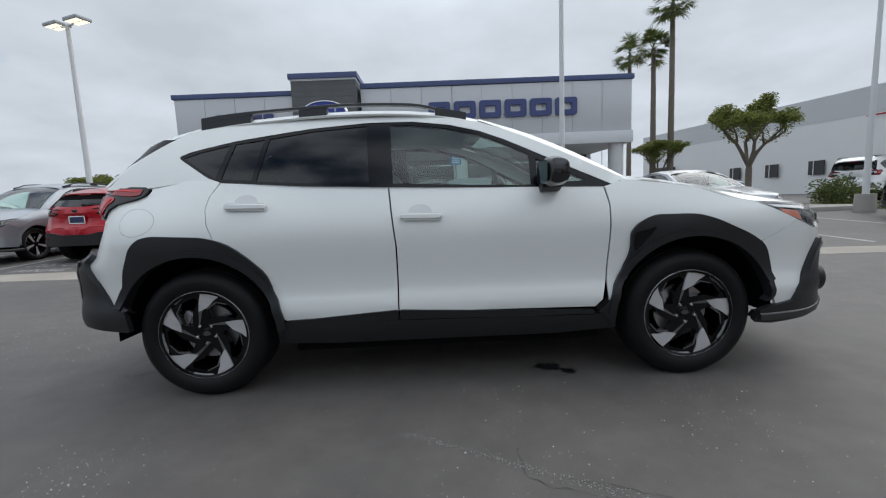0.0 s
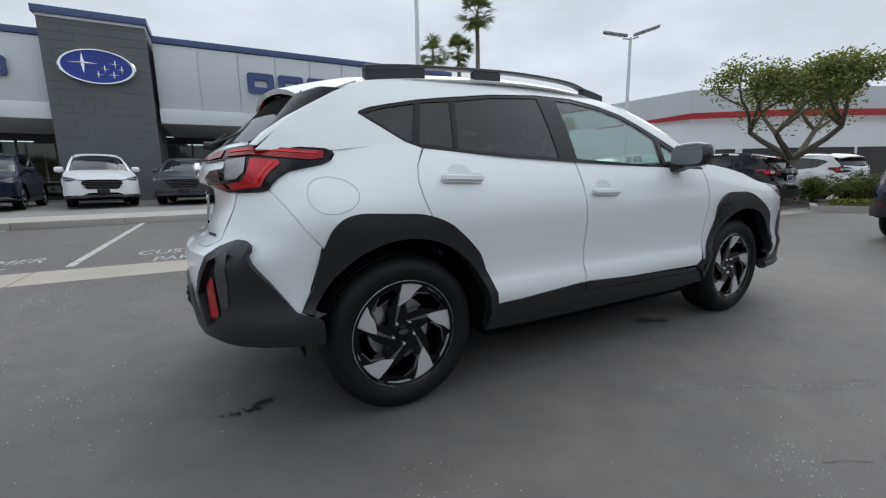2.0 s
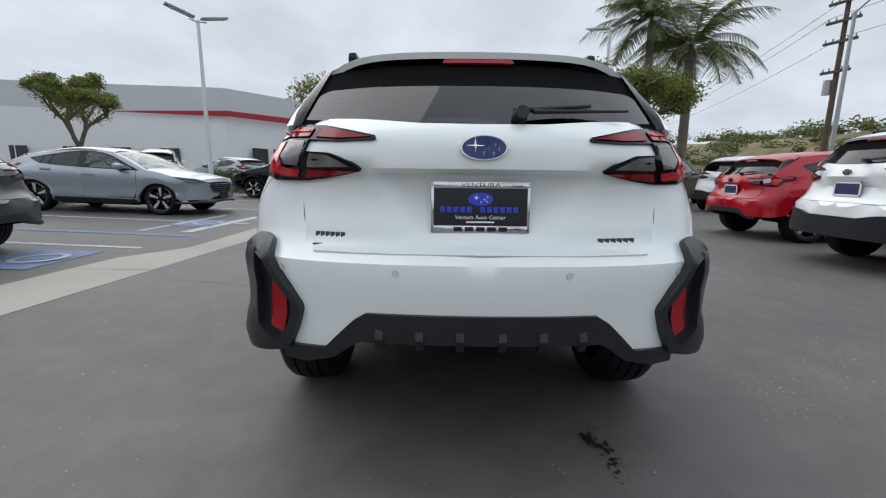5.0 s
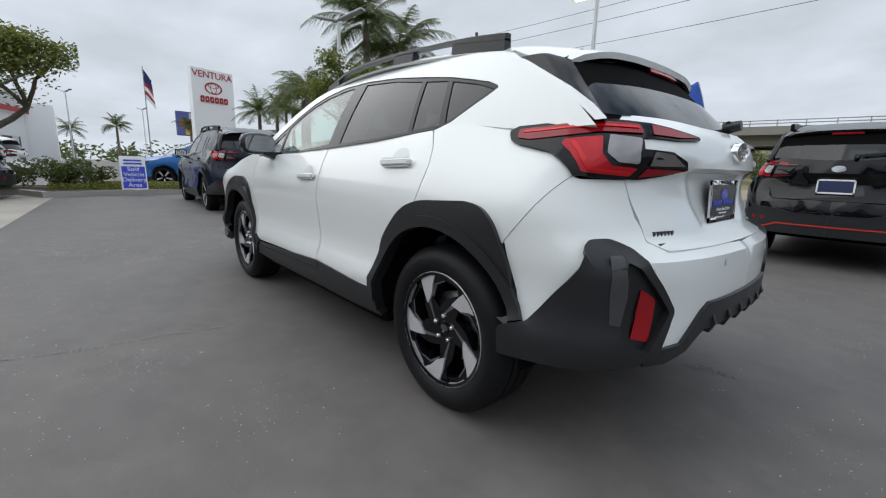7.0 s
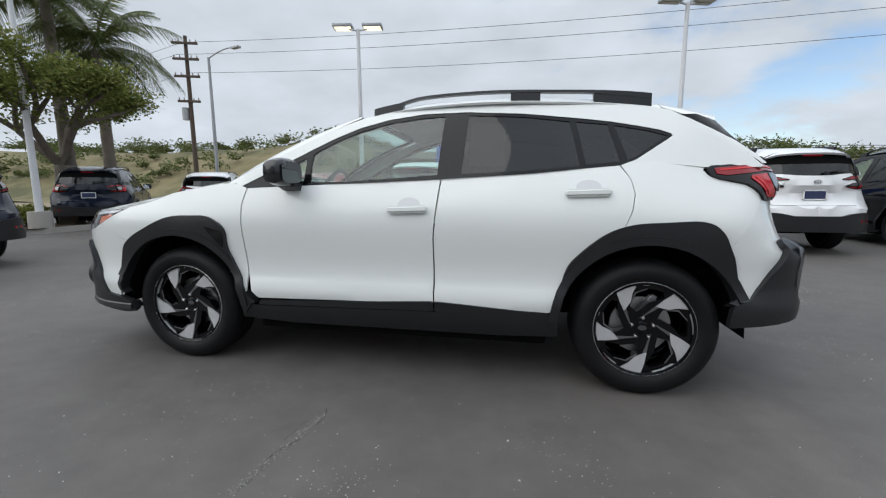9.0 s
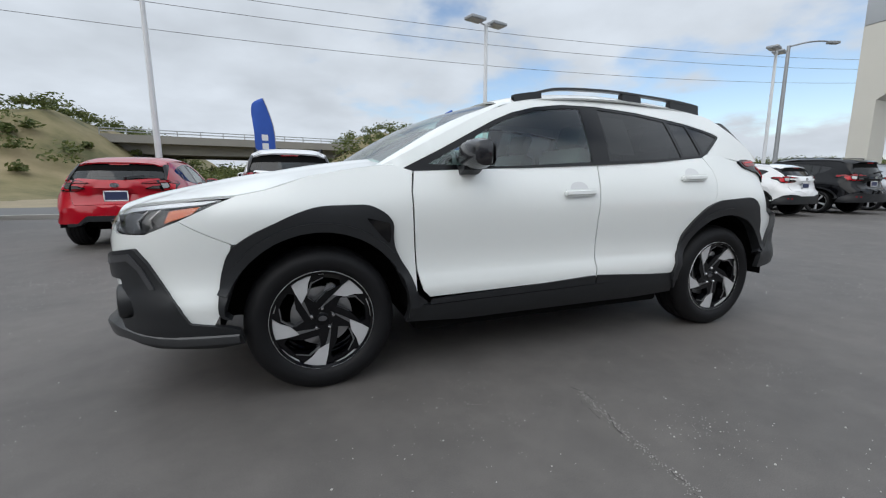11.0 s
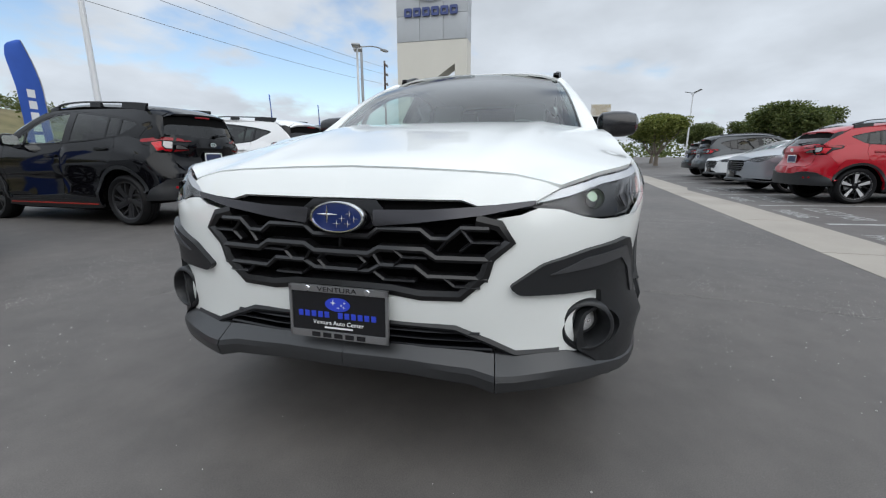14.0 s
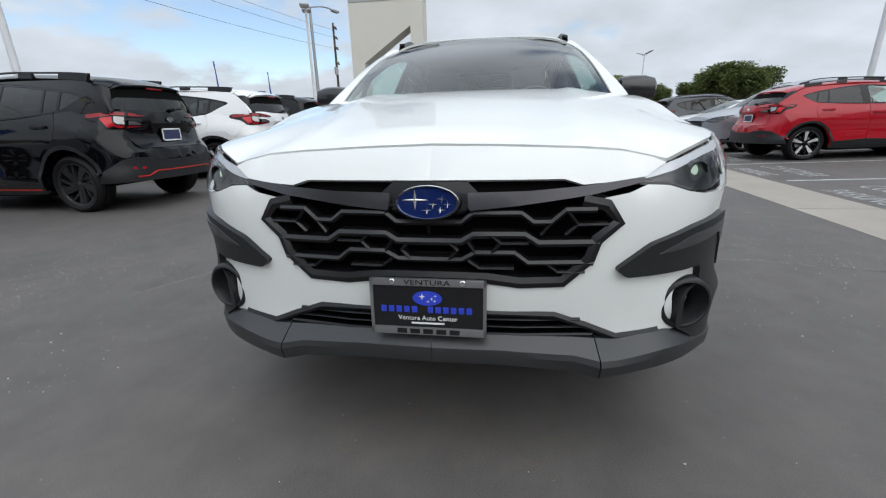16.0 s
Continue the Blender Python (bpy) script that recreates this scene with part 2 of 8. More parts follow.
def revolve(bm, profile, seg=48, m=None):
    """Turns (radius, height) pairs about the z axis, then moves them by m."""
    m = m or Matrix()
    rings = []
    for r, h in profile:
        rings.append([bm.verts.new(m @ Vector((r * math.cos(2 * math.pi * i / seg), r * math.sin(2 * math.pi * i / seg), h))) for i in range(seg)])
    for a, b in zip(rings, rings[1:]):
        for i in range(seg):
            bm.faces.new((a[i], a[(i + 1) % seg], b[(i + 1) % seg], b[i]))
    return bm


def loft(bm, rings, closed=True):
    vs = [[bm.verts.new(p) for p in ring] for ring in rings]
    for a, b in zip(vs, vs[1:]):
        n = len(a)
        for i in range(n if closed else n - 1):
            bm.faces.new((a[i], a[(i + 1) % n], b[(i + 1) % n], b[i]))
    return vs


def sampled(x0, x1, values):
    """A quick look-up between even samples."""
    k, last = (len(values) - 1) / (x1 - x0), len(values) - 1

    def f(v):
        u = (v - x0) * k
        if u <= 0:
            return values[0]
        if u >= last:
            return values[-1]
        i = int(u)
        return values[i] + (values[i + 1] - values[i]) * (u - i)

    return f


def table(pairs):
    xs, ys = zip(*pairs)
    return lambda v: float(np.interp(v, xs, ys))


def smooth_table(pairs):
    """A soft curve through (x, y) pairs."""
    xs, ys = np.array(pairs, float).T
    d = np.gradient(ys, xs)
    v = np.linspace(xs[0], xs[-1], 1200)
    i = np.clip(np.searchsorted(xs, v) - 1, 0, len(xs) - 2)
    h = xs[i + 1] - xs[i]
    u = (v - xs[i]) / h
    y = (1 + 2 * u) * (1 - u) ** 2 * ys[i] + u * (1 - u) ** 2 * h * d[i] + u * u * (3 - 2 * u) * ys[i + 1] + u * u * (u - 1) * h * d[i + 1]
    return sampled(float(xs[0]), float(xs[-1]), y.tolist())


def ramp(v, a, b):
    u = min(max((v - a) / (b - a), 0.0), 1.0)
    return u * u * (3 - 2 * u)


def rounded(points, r=0.02, seg=3):
    """A closed outline with its corners rounded."""
    out, n = [], len(points)
    for i in range(n):
        p, a, b = Vector(points[i]).to_2d(), Vector(points[i - 1]).to_2d(), Vector(points[(i + 1) % n]).to_2d()
        da, db = a - p, b - p
        k = min(r, da.length * 0.45, db.length * 0.45)
        if k < 1e-4:
            out.append(p)
            continue
        q0, q1 = p + da.normalized() * k, p + db.normalized() * k
        for j in range(seg + 1):
            u = j / seg
            out.append(q0 * (1 - u) ** 2 + p * 2 * u * (1 - u) + q1 * u * u)
    return out


def dense(points, step):
    out, n = [], len(points)
    for i in range(n):
        a, b = Vector(points[i]), Vector(points[(i + 1) % n])
        k = max(1, int((b - a).length / step))
        out += [a.lerp(b, j / k) for j in range(k)]
    return out


def arc2(cx, cz, r, a0, a1, n=18):
    return [Vector((cx + r * math.cos(radians(a0 + (a1 - a0) * i / n)), cz + r * math.sin(radians(a0 + (a1 - a0) * i / n)))) for i in range(n + 1)]


def ellipse2(cx, cz, rx, rz, n=32):
    return [Vector((cx + rx * math.cos(2 * math.pi * i / n), cz + rz * math.sin(2 * math.pi * i / n))) for i in range(n)]


def inside(p, loop):
    x, y, hit = p[0], p[1], False
    j = len(loop) - 1
    for i in range(len(loop)):
        (xi, yi), (xj, yj) = loop[i], loop[j]
        if (yi > y) != (yj > y) and x < (xj - xi) * (y - yi) / (yj - yi) + xi:
            hit = not hit
        j = i
    return hit


def sheet(outline, holes=(), step=0.05):
    """Triangles that fill an outline with holes, with inner points on a lattice."""
    loops = [dense(outline, step)] + [dense(h, step) for h in holes]
    flat = [[(p[0], p[1]) for p in loop] for loop in loops]
    pts, edges = [], []
    for loop in loops:
        k = len(pts)
        pts += [Vector((p[0], p[1])) for p in loop]
        edges += [(k + i, k + (i + 1) % len(loop)) for i in range(len(loop))]
    rim = np.array([(p[0], p[1]) for p in pts])
    lo, hi = rim.min(0), rim.max(0)
    for i in range(int((hi[0] - lo[0]) / step) + 1):
        for j in range(int((hi[1] - lo[1]) / step) + 1):
            q = (lo[0] + (i + 0.5 + 0.25 * (j % 2)) * step, lo[1] + (j + 0.5) * step)
            if inside(q, flat[0]) and not any(inside(q, f) for f in flat[1:]) and np.hypot(*(rim - q).T).min() > 0.45 * step:
                pts.append(Vector(q))
    res = geometry.delaunay_2d_cdt(pts, edges, [], 0, 1e-6)
    vs, fs = res[0], res[2]
    keep = []
    for f in fs:
        c = sum((vs[i] for i in f), Vector((0, 0))) / len(f)
        if inside(c, flat[0]) and not any(inside(c, h) for h in flat[1:]):
            keep.append(f)
    return vs, keep


CUTS = {}  # panels worked out already, by outline


def skin(outline, surf, lift=0.0, thick=0.012, holes=(), step=0.05, warp=None):
    """A panel cut by an outline out of a curved surface surf(u, v), lifted along its normal, with turned-in edges."""
    bm = bmesh.new()
    e = 0.004
    key = (step, tuple(round(c, 5) for loop in (outline, *holes) for p in loop for c in (p[0], p[1])))
    key += tuple(round(c, 5) for i in (0, len(outline) // 3) for c in surf(outline[i][0], outline[i][1]))
    if key not in CUTS:
        vs, fs = sheet(outline, holes, step)
        pos, nor = [], []
        for v in vs:
            p = Vector(surf(v[0], v[1]))
            n = (Vector(surf(v[0] + e, v[1])) - Vector(surf(v[0] - e, v[1]))).cross(Vector(surf(v[0], v[1] + e)) - Vector(surf(v[0], v[1] - e)))
            n = n.normalized() if n.length > 1e-12 else Vector((0, 0, 1))
            pos.append(p), nor.append(n)
        used = sorted({i for f in fs for i in f})
        away = sum((nor[i].dot(pos[i] - Vector((min(max(pos[i].x, -1.2), 1.2), 0, 0.75))) for i in used))
        CUTS[key] = fs, pos, nor, used, 1 if away >= 0 else -1
    fs, pos, nor, used, sign = CUTS[key]
    at = {}
    for i in used:
        p = pos[i] + nor[i] * (sign * lift)
        at[i] = bm.verts.new(warp(p) if warp else p)
    for f in fs:
        try:
            bm.faces.new([at[i] for i in (f if sign > 0 else f[::-1])])
        except ValueError:
            pass
    if thick:
        rim = [ed for ed in bm.edges if len(ed.link_faces) == 1]
        back = {}
        inv = {bv: i for i, bv in at.items()}
        for ed in rim:
            for bv in ed.verts:
                if bv not in back:
                    i = inv[bv]
                    p = pos[i] + nor[i] * (sign * (lift - thick))
                    back[bv] = bm.verts.new(warp(p) if warp else p)
        for ed in rim:
            a, b = ed.verts
            f = ed.link_faces[0]
            k = list(f.verts)
            if k[(k.index(a) + 1) % len(k)] != b:
                a, b = b, a
            bm.faces.new((b, a, back[a], back[b]))
    return bm


def words(text, size, depth, material, parent, name, at, kind=""):
    """Raised lettering as a mesh, centred, reading along +x with its face to +z before it is placed."""
    cu = bpy.data.curves.new(name, "FONT")
    cu.body, cu.size, cu.extrude, cu.align_x, cu.align_y = text, size, depth, "CENTER", "CENTER"
    tmp = bpy.data.objects.new(name, cu)
    me = bpy.data.meshes.new_from_object(tmp)
    bpy.data.objects.remove(tmp)
    ob = part(name, me, material, parent, kind=kind)
    ob.matrix_local = at
    return ob

LIP_OUT = table([(1.70, 0.018), (1.95, 0.022), (2.19, 0.028), (2.35, 0.046), (2.49, 0.068), (2.53, 0.046), (2.75, 0.038)])
LIP_TOP = table([(1.70, 0.335), (2.05, 0.345), (2.19, 0.375), (2.30, 0.402), (2.46, 0.388), (2.55, 0.398), (2.75, 0.402)])
LIP_LOW = table([(1.70, 0.290), (1.95, 0.292), (2.19, 0.318), (2.46, 0.306), (2.50, 0.300), (2.53, 0.312), (2.75, 0.328)])

# ---- the car's surfaces: x ahead, y to its left, z up, wheelbase 2.67 m ----
PLAN = [(-2.185, 0.0), (-2.172, 0.28), (-2.135, 0.50), (-2.075, 0.66), (-1.965, 0.785), (-1.80, 0.855), (-1.5, 0.888), (-1.0, 0.885), (0.0, 0.88), (1.0, 0.885), (1.5, 0.892), (1.78, 0.88), (1.98, 0.838), (2.11, 0.765), (2.20, 0.65), (2.255, 0.48), (2.285, 0.25), (2.295, 0.0)]


def plan_curve():
    pts = [Vector(p) for p in PLAN]
    pts = [Vector((pts[0].x, -pts[1].y))] + pts + [Vector((pts[-1].x, -pts[-2].y))]
    out = []
    for i in range(1, len(pts) - 2):
        p0, p1, p2, p3 = pts[i - 1 : i + 3]
        for j in range(24):
            u = j / 24
            out.append(0.5 * (2 * p1 + (p2 - p0) * u + (2 * p0 - 5 * p1 + 4 * p2 - p3) * u * u + (3 * p1 - p0 - 3 * p2 + p3) * u**3))
    out.append(Vector(PLAN[-1]))
    xy = np.array([(p.x, p.y) for p in out])
    s = np.r_[0, np.cumsum(np.hypot(*np.diff(xy, axis=0).T))]
    mid = np.interp(0, xy[:, 0], s)
    return s - mid, xy[:, 0], xy[:, 1]


PS, PX, PY = plan_curve()
S_REAR, S_NOSE = float(PS[0]), float(PS[-1])
X_OF, Y_OF = (sampled(S_REAR, S_NOSE, np.interp(np.linspace(S_REAR, S_NOSE, 3000), PS, q).tolist()) for q in (PX, PY))
FRONT_Z = smooth_table([(0.20, -0.16), (0.27, -0.03), (0.31, 0.0), (0.36, -0.004), (0.42, -0.014), (0.50, -0.006), (0.60, 0.0), (0.72, 0.0), (0.79, -0.01), (0.84, -0.035), (0.92, -0.10), (1.0, -0.30)])
REAR_Z = smooth_table([(0.28, 0.05), (0.38, 0.012), (0.46, 0.006), (0.58, 0.002), (0.64, 0.0), (0.70, 0.0), (0.745, 0.018), (0.775, 0.075), (0.83, 0.105), (0.95, 0.135), (1.0, 0.125), (1.03, 0.10), (1.09, 0.10), (1.13, 0.12), (1.17, 0.165), (1.25, 0.26)])
INSET = smooth_table([(0.18, 0.10), (0.26, 0.045), (0.33, 0.012), (0.42, -0.002), (0.45, -0.010), (0.475, -0.008), (0.51, 0.010), (0.60, 0.021), (0.72, 0.010), (0.85, 0.0), (0.90, 0.006), (0.95, 0.018), (1.0, 0.036), (1.05, 0.058), (1.10, 0.082), (1.14, 0.105), (1.20, 0.138)])


def body(s, z):
    """The lower body, unrolled: s runs along the flank (s = x there) and round the corners to the centre line."""
    x, y = X_OF(s), Y_OF(s)
    k = y / 0.885
    y -= INSET(z) * k
    y -= k * 0.055 * ramp(-x, 1.15, 1.75) * ramp(z, 0.84, 1.16)
    y -= k * 0.030 * ramp(x, 0.8, 1.7) * ramp(z, 0.84, 1.0)
    if x > 0:
        x += ramp(x, 1.25, 2.2) * FRONT_Z(z)
    else:
        x += ramp(-x, 1.55, 2.12) * REAR_Z(z)
    return Vector((x, y, z))


def corner_body(s, z):
    """The tail's corner with the upright ridge of its cladding."""
    p = body(s, z)
    k = 0.018 * max(0.0, 1 - abs(s + 2.05) / 0.24) * ramp(z, 0.22, 0.32) * (1 - ramp(z, 0.73, 0.80))
    return Vector((p.x - 0.72 * k, p.y + 0.69 * k, p.z))


def s_at(y, front=True):
    """The unrolled place of a half-width on the nose or the tail."""
    if front:
        i = PS > 1.9
        return float(np.interp(-y, -PY[i], PS[i]))
    i = PS < -1.75
    return float(np.interp(y, PY[i], PS[i]))


def F(*yz):
    return [Vector((s_at(y), z)) for y, z in yz]


def R(*yz):
    return [Vector((s_at(y, False), z)) for y, z in yz]


CABIN_Y = smooth_table([(-2.1, 0.64), (-1.9, 0.695), (-1.75, 0.730), (-1.58, 0.757), (-1.43, 0.772), (-1.0, 0.795), (-0.3, 0.803), (0.5, 0.795), (0.9, 0.785), (1.2, 0.76)])


def cabin(x, z):
    """The side of the greenhouse, leaning in, softly bowed."""
    d = z - 1.10
    return Vector((x, CABIN_Y(x) - 0.40 * d - 0.32 * max(d, 0) ** 2, z))


ROOF_C = smooth_table([(-1.80, 1.432), (-1.6, 1.482), (-1.45, 1.514), (-1.2, 1.546), (-0.9, 1.568), (-0.45, 1.580), (-0.1, 1.563), (0.15, 1.528), (0.35, 1.478)])
ROOF_W = smooth_table([(-1.80, 0.52), (-1.5, 0.565), (-1.0, 0.60), (-0.4, 0.612), (0.1, 0.60), (0.35, 0.575)])


def roof(x, v):
    w = ROOF_W(x)
    return Vector((x, w * v, ROOF_C(x) - 0.020 * v * v - 0.045 * abs(v) ** 7))


def roof_edge(x):
    return ROOF_C(x) - 0.065


def screen(u, v):
    """Windscreen: u from the cowl (0) to the roof (1)."""
    w = 0.715 + (0.567 - 0.715) * u
    x = 1.00 + (0.22 - 1.00) * u + (0.155 - 0.05 * u) * (1 - abs(v) ** 2.2)
    z = 1.085 + (1.452 - 1.085) * u + 0.045 * math.sin(math.pi * u) + 0.03 * (1 - v * v) * (0.6 + 0.5 * u)
    return Vector((x, w * v, z))


HOOD_C = smooth_table([(0.9, 1.135), (1.1, 1.118), (1.4, 1.082), (1.7, 1.030), (1.95, 0.975), (2.1, 0.935), (2.19, 0.905), (2.3, 0.85)])


# the bonnet's shut line, on the fender, over the headlamp and across the nose
HOOD_RIM = [body(u, z) for u, z in ((0.96, 1.079), (1.05, 1.074), (1.20, 1.053), (1.40, 1.019), (1.62, 0.962), (1.74, 0.939), (1.88, 0.931), (2.004, 0.919), (2.10, 0.910), (2.20, 0.899), (2.337, 0.865))] + [body(s_at(y), z) for y, z in ((0.56, 0.876), (0.485, 0.893), (0.378, 0.901), (0.182, 0.909), (0.0, 0.913))]


def hood_base(x, y):
    v = abs(y) / 0.79
    rib = 0.010 * math.exp(-(((abs(y) - 0.50 + 0.10 * ramp(x, 1.1, 2.2)) / 0.05) ** 2))
    return HOOD_C(x) - (0.030 + 0.035 * ramp(x, 1.0, 1.6)) * v**2.4 + rib


RIM_XY = np.array([tuple(a.lerp(b, i / 6))[:2] for a, b in zip(HOOD_RIM, HOOD_RIM[1:]) for i in range(6)] + [tuple(HOOD_RIM[-1])[:2]])
RIM_DZ = np.array([a.lerp(b, i / 6).z for a, b in zip(HOOD_RIM, HOOD_RIM[1:]) for i in range(6)] + [HOOD_RIM[-1].z]) - np.array([hood_base(x, y) for x, y in RIM_XY])


def hood(x, y):
    """The bonnet, drawn down to its shut line at the rim."""
    d2 = (RIM_XY[:, 0] - x) ** 2 + (RIM_XY[:, 1] - abs(y)) ** 2 + 1e-6
    w = 1 / d2**2
    return Vector((x, y, hood_base(x, y) + float((w * RIM_DZ).sum() / w.sum() * math.exp(-float(d2.min()) / 0.045))))


def back(y, z):
    """Rear glass, from the tailgate's lip up to the spoiler."""
    return Vector((-2.015 + (z - 1.17) * 1.02 + 0.16 * (abs(y) / 0.66) ** 2.4, y, z))


# ---- wheel ----
def wheel(parent, hub, side, radius=0.3525, rim_r=0.257, style="blade", detail=True, far=False):
    """side: +1 on the car's left. Tyre, rim, spokes, nuts, cap, disc and caliper, the face turned outwards."""
    m = Matrix.Translation(hub) @ pose(0, 0, 0, -90 * side, 0, 0)
    root = part("wheel", revolve(bmesh.new(), [(rim_r - 0.03, -0.16), (rim_r - 0.004, -0.15), (rim_r - 0.012, 0.005), (rim_r + 0.002, 0.022), (rim_r, 0.028), (rim_r - 0.014, 0.022)], 40, m), GLOSS_BLACK if style == "blade" else mat("dark_wheel", (0.02, 0.02, 0.022), 0.35), parent)
    bm = bmesh.new()
    R_, seg = radius, 64 if detail else 32
    prof = [(rim_r - 0.006, 0.012), (rim_r + 0.012, 0.034), (rim_r + 0.05, 0.045), (R_ - 0.045, 0.040), (R_ - 0.022, 0.026), (R_ - 0.006, 0.004)]
    for h in ((-0.03, -0.042), (-0.08, -0.092), (-0.13, -0.142)):
        prof += [(R_ - 0.001, h[0] + 0.004), (R_ - 0.001 if not detail else R_ - 0.001, h[0]), (R_ - 0.010, h[0] - 0.002), (R_ - 0.010, h[1] + 0.002), (R_ - 0.001, h[1])]
    prof += [(R_ - 0.006, -0.176), (R_ - 0.04, -0.205), (rim_r, -0.19)]
    revolve(bm, prof, seg, m)
    part("tyre", bm, RUBBER, root, smooth=35)
    if not far:
        part("brake_disc", revolve(bmesh.new(), [(0.0, -0.06), (0.15, -0.06), (0.15, -0.075), (0.0, -0.075)], 32, m), STEEL, root)
    if not far:
        bm = bmesh.new()
        bmesh.ops.create_cube(bm, size=1, matrix=m @ pose(0, 0, 0, 0, 0, (-120 if side > 0 else 150)) @ Matrix.Translation((0.140, 0, -0.050)) @ Matrix.Diagonal((0.06, 0.11, 0.04, 1)))
        bmesh.ops.bevel(bm, geom=bm.edges[:], offset=0.01, segments=2, affect="EDGES")
        part("brake_caliper", bm, STEEL, root)
    part("wheel_well_backing", revolve(bmesh.new(), [(0.0, -0.165), (rim_r - 0.02, -0.165), (rim_r - 0.02, -0.13)], 32, m), DARK_VOID, root)

    def polar(pts):
        return [Vector((r * math.cos(radians(90 - a)) * 1, r * math.sin(radians(90 - a)))) for r, a in pts]

    def slab(bm, outline, z0, z1, lean=0.0):
        """Extruded outline whose outer face dishes towards the hub."""
        lo = [bm.verts.new(m @ Vector((p.x, p.y, z0))) for p in outline]
        hi = [bm.verts.new(m @ Vector((p.x, p.y, z1 - lean * (1 - min(1, p.length / rim_r))))) for p in outline]
        n = len(outline)
        bm.faces.new(lo[::-1]), bm.faces.new(hi)
        for i in range(n):
            bm.faces.new((lo[i], lo[(i + 1) % n], hi[(i + 1) % n], hi[i]))

    dark = GLOSS_BLACK if style != "black" else mat("dark_wheel", (0.02, 0.02, 0.022), 0.35)
    face = SILVER if style != "black" else mat("dark_wheel", (0.02, 0.02, 0.022), 0.35)
    q = rim_r / 0.247
    for k in range(5):
        a = 72 * k
        bm = bmesh.new()
        if style == "blade":
            P = lambda *rows: polar([(r * rim_r, a + d) for r, d in rows])
            slab(bm, P((0.15, -52), (0.36, -57), (0.56, -27), (0.77, -7), (0.85, -11), (0.975, -12), (0.975, 0), (0.975, 13), (0.975, 26), (0.975, 40), (0.85, 40), (0.75, 21), (0.54, 6), (0.36, 15), (0.15, 20)), -0.045, 0.010, 0.022)
            slab(bm, P((0.86, -33), (0.86, -22), (0.86, -11), (0.975, -11), (0.975, -22), (0.975, -33)), -0.03, 0.004, 0.0)
        else:
            slab(bm, polar([(0.045 * q, a - 50), (0.075 * q, a - 38), (0.130 * q, a - 24), (0.241 * q, a - 14), (0.241 * q, a + 15), (0.150 * q, a + 2), (0.110 * q, a + 6), (0.238 * q, a + 31), (0.235 * q, a + 35), (0.085 * q, a + 16), (0.045 * q, a + 22)]), -0.045, 0.010, 0.028)
        spoke = part("spoke", bm, dark, root, smooth=20)
        if style == "blade":
            bm = bmesh.new()
            slab(bm, P((0.535, -11), (0.75, -5), (0.978, 0), (0.978, 9), (0.978, 18), (0.978, 26), (0.80, 18), (0.64, 11), (0.565, 0)), 0.0, 0.0165, 0.014)
            slab(bm, P((0.925, 33), (0.975, 29), (0.975, 45), (0.975, 60), (0.95, 57), (0.945, 46)), 0.0, 0.012, 0.0)
            part("machined_face", bm, face, spoke, smooth=20)
            # raised grey facet; the gloss reflection along the arm's chamfer is its colour
            bm = bmesh.new()
            slab(bm, P((0.21, -57), (0.53, -12), (0.555, -3), (0.23, -40)), -0.01, 0.0125, 0.022)
            part("spoke_chamfer_sheen", bm, mat("grey_spoke_sheen", (0.16, 0.16, 0.165), 0.3, 0.6), spoke, smooth=20)
            bm = bmesh.new()
            slab(bm, P((0.565, 9), (0.77, 23), (0.85, 39), (0.87, 39), (0.79, 21), (0.59, 7)), 0.0, 0.0115, 0.022)
            part("spoke_edge", bm, mat("grey_spoke_sheen", (0.16, 0.16, 0.165), 0.3, 0.6), spoke, smooth=20)
        else:
            bm = bmesh.new()
            slab(bm, polar([(0.06, a - 16), (0.229 * q, a - 8), (0.229 * q, a + 8), (0.06, a + 16)]), 0.0, 0.016, 0.024)
            part("machined_face", bm, face, spoke, smooth=20)
        if detail:
            nut = m @ pose(0, 0, 0, 0, 0, 90 - (a + 36)) @ Matrix.Translation((0.054, 0, 0.003))
            part("wheel_nut", revolve(bmesh.new(), [(0.0, 0.006), (0.006, 0.005), (0.0095, 0.001), (0.0105, -0.03)], 8, nut), CHROME, root)
    part("rim_ring", revolve(bmesh.new(), [(rim_r - 0.009, 0.014), (rim_r - 0.007, 0.024), (rim_r, 0.028), (rim_r + 0.002, 0.026), (rim_r + 0.002, 0.016)], 48, m), face, root)
    cap = part("centre_cap", revolve(bmesh.new(), [(0.0, -0.006), (0.028, -0.008), (0.034, -0.012), (0.046, -0.020), (0.052, -0.04)], 28, m), dark, root)
    if detail:
        bm = bmesh.new()
        loft(bm, [[m @ Vector((0.021 * q * math.cos(b), 0.013 * math.sin(b), h)) for b in np.linspace(0, 2 * math.pi, 20, endpoint=False)] for h in (-0.006, -0.004)])
        bmesh.ops.holes_fill(bm, edges=bm.edges[:])
        part("cap_badge", bm, SATIN_GREY, cap)
    return root


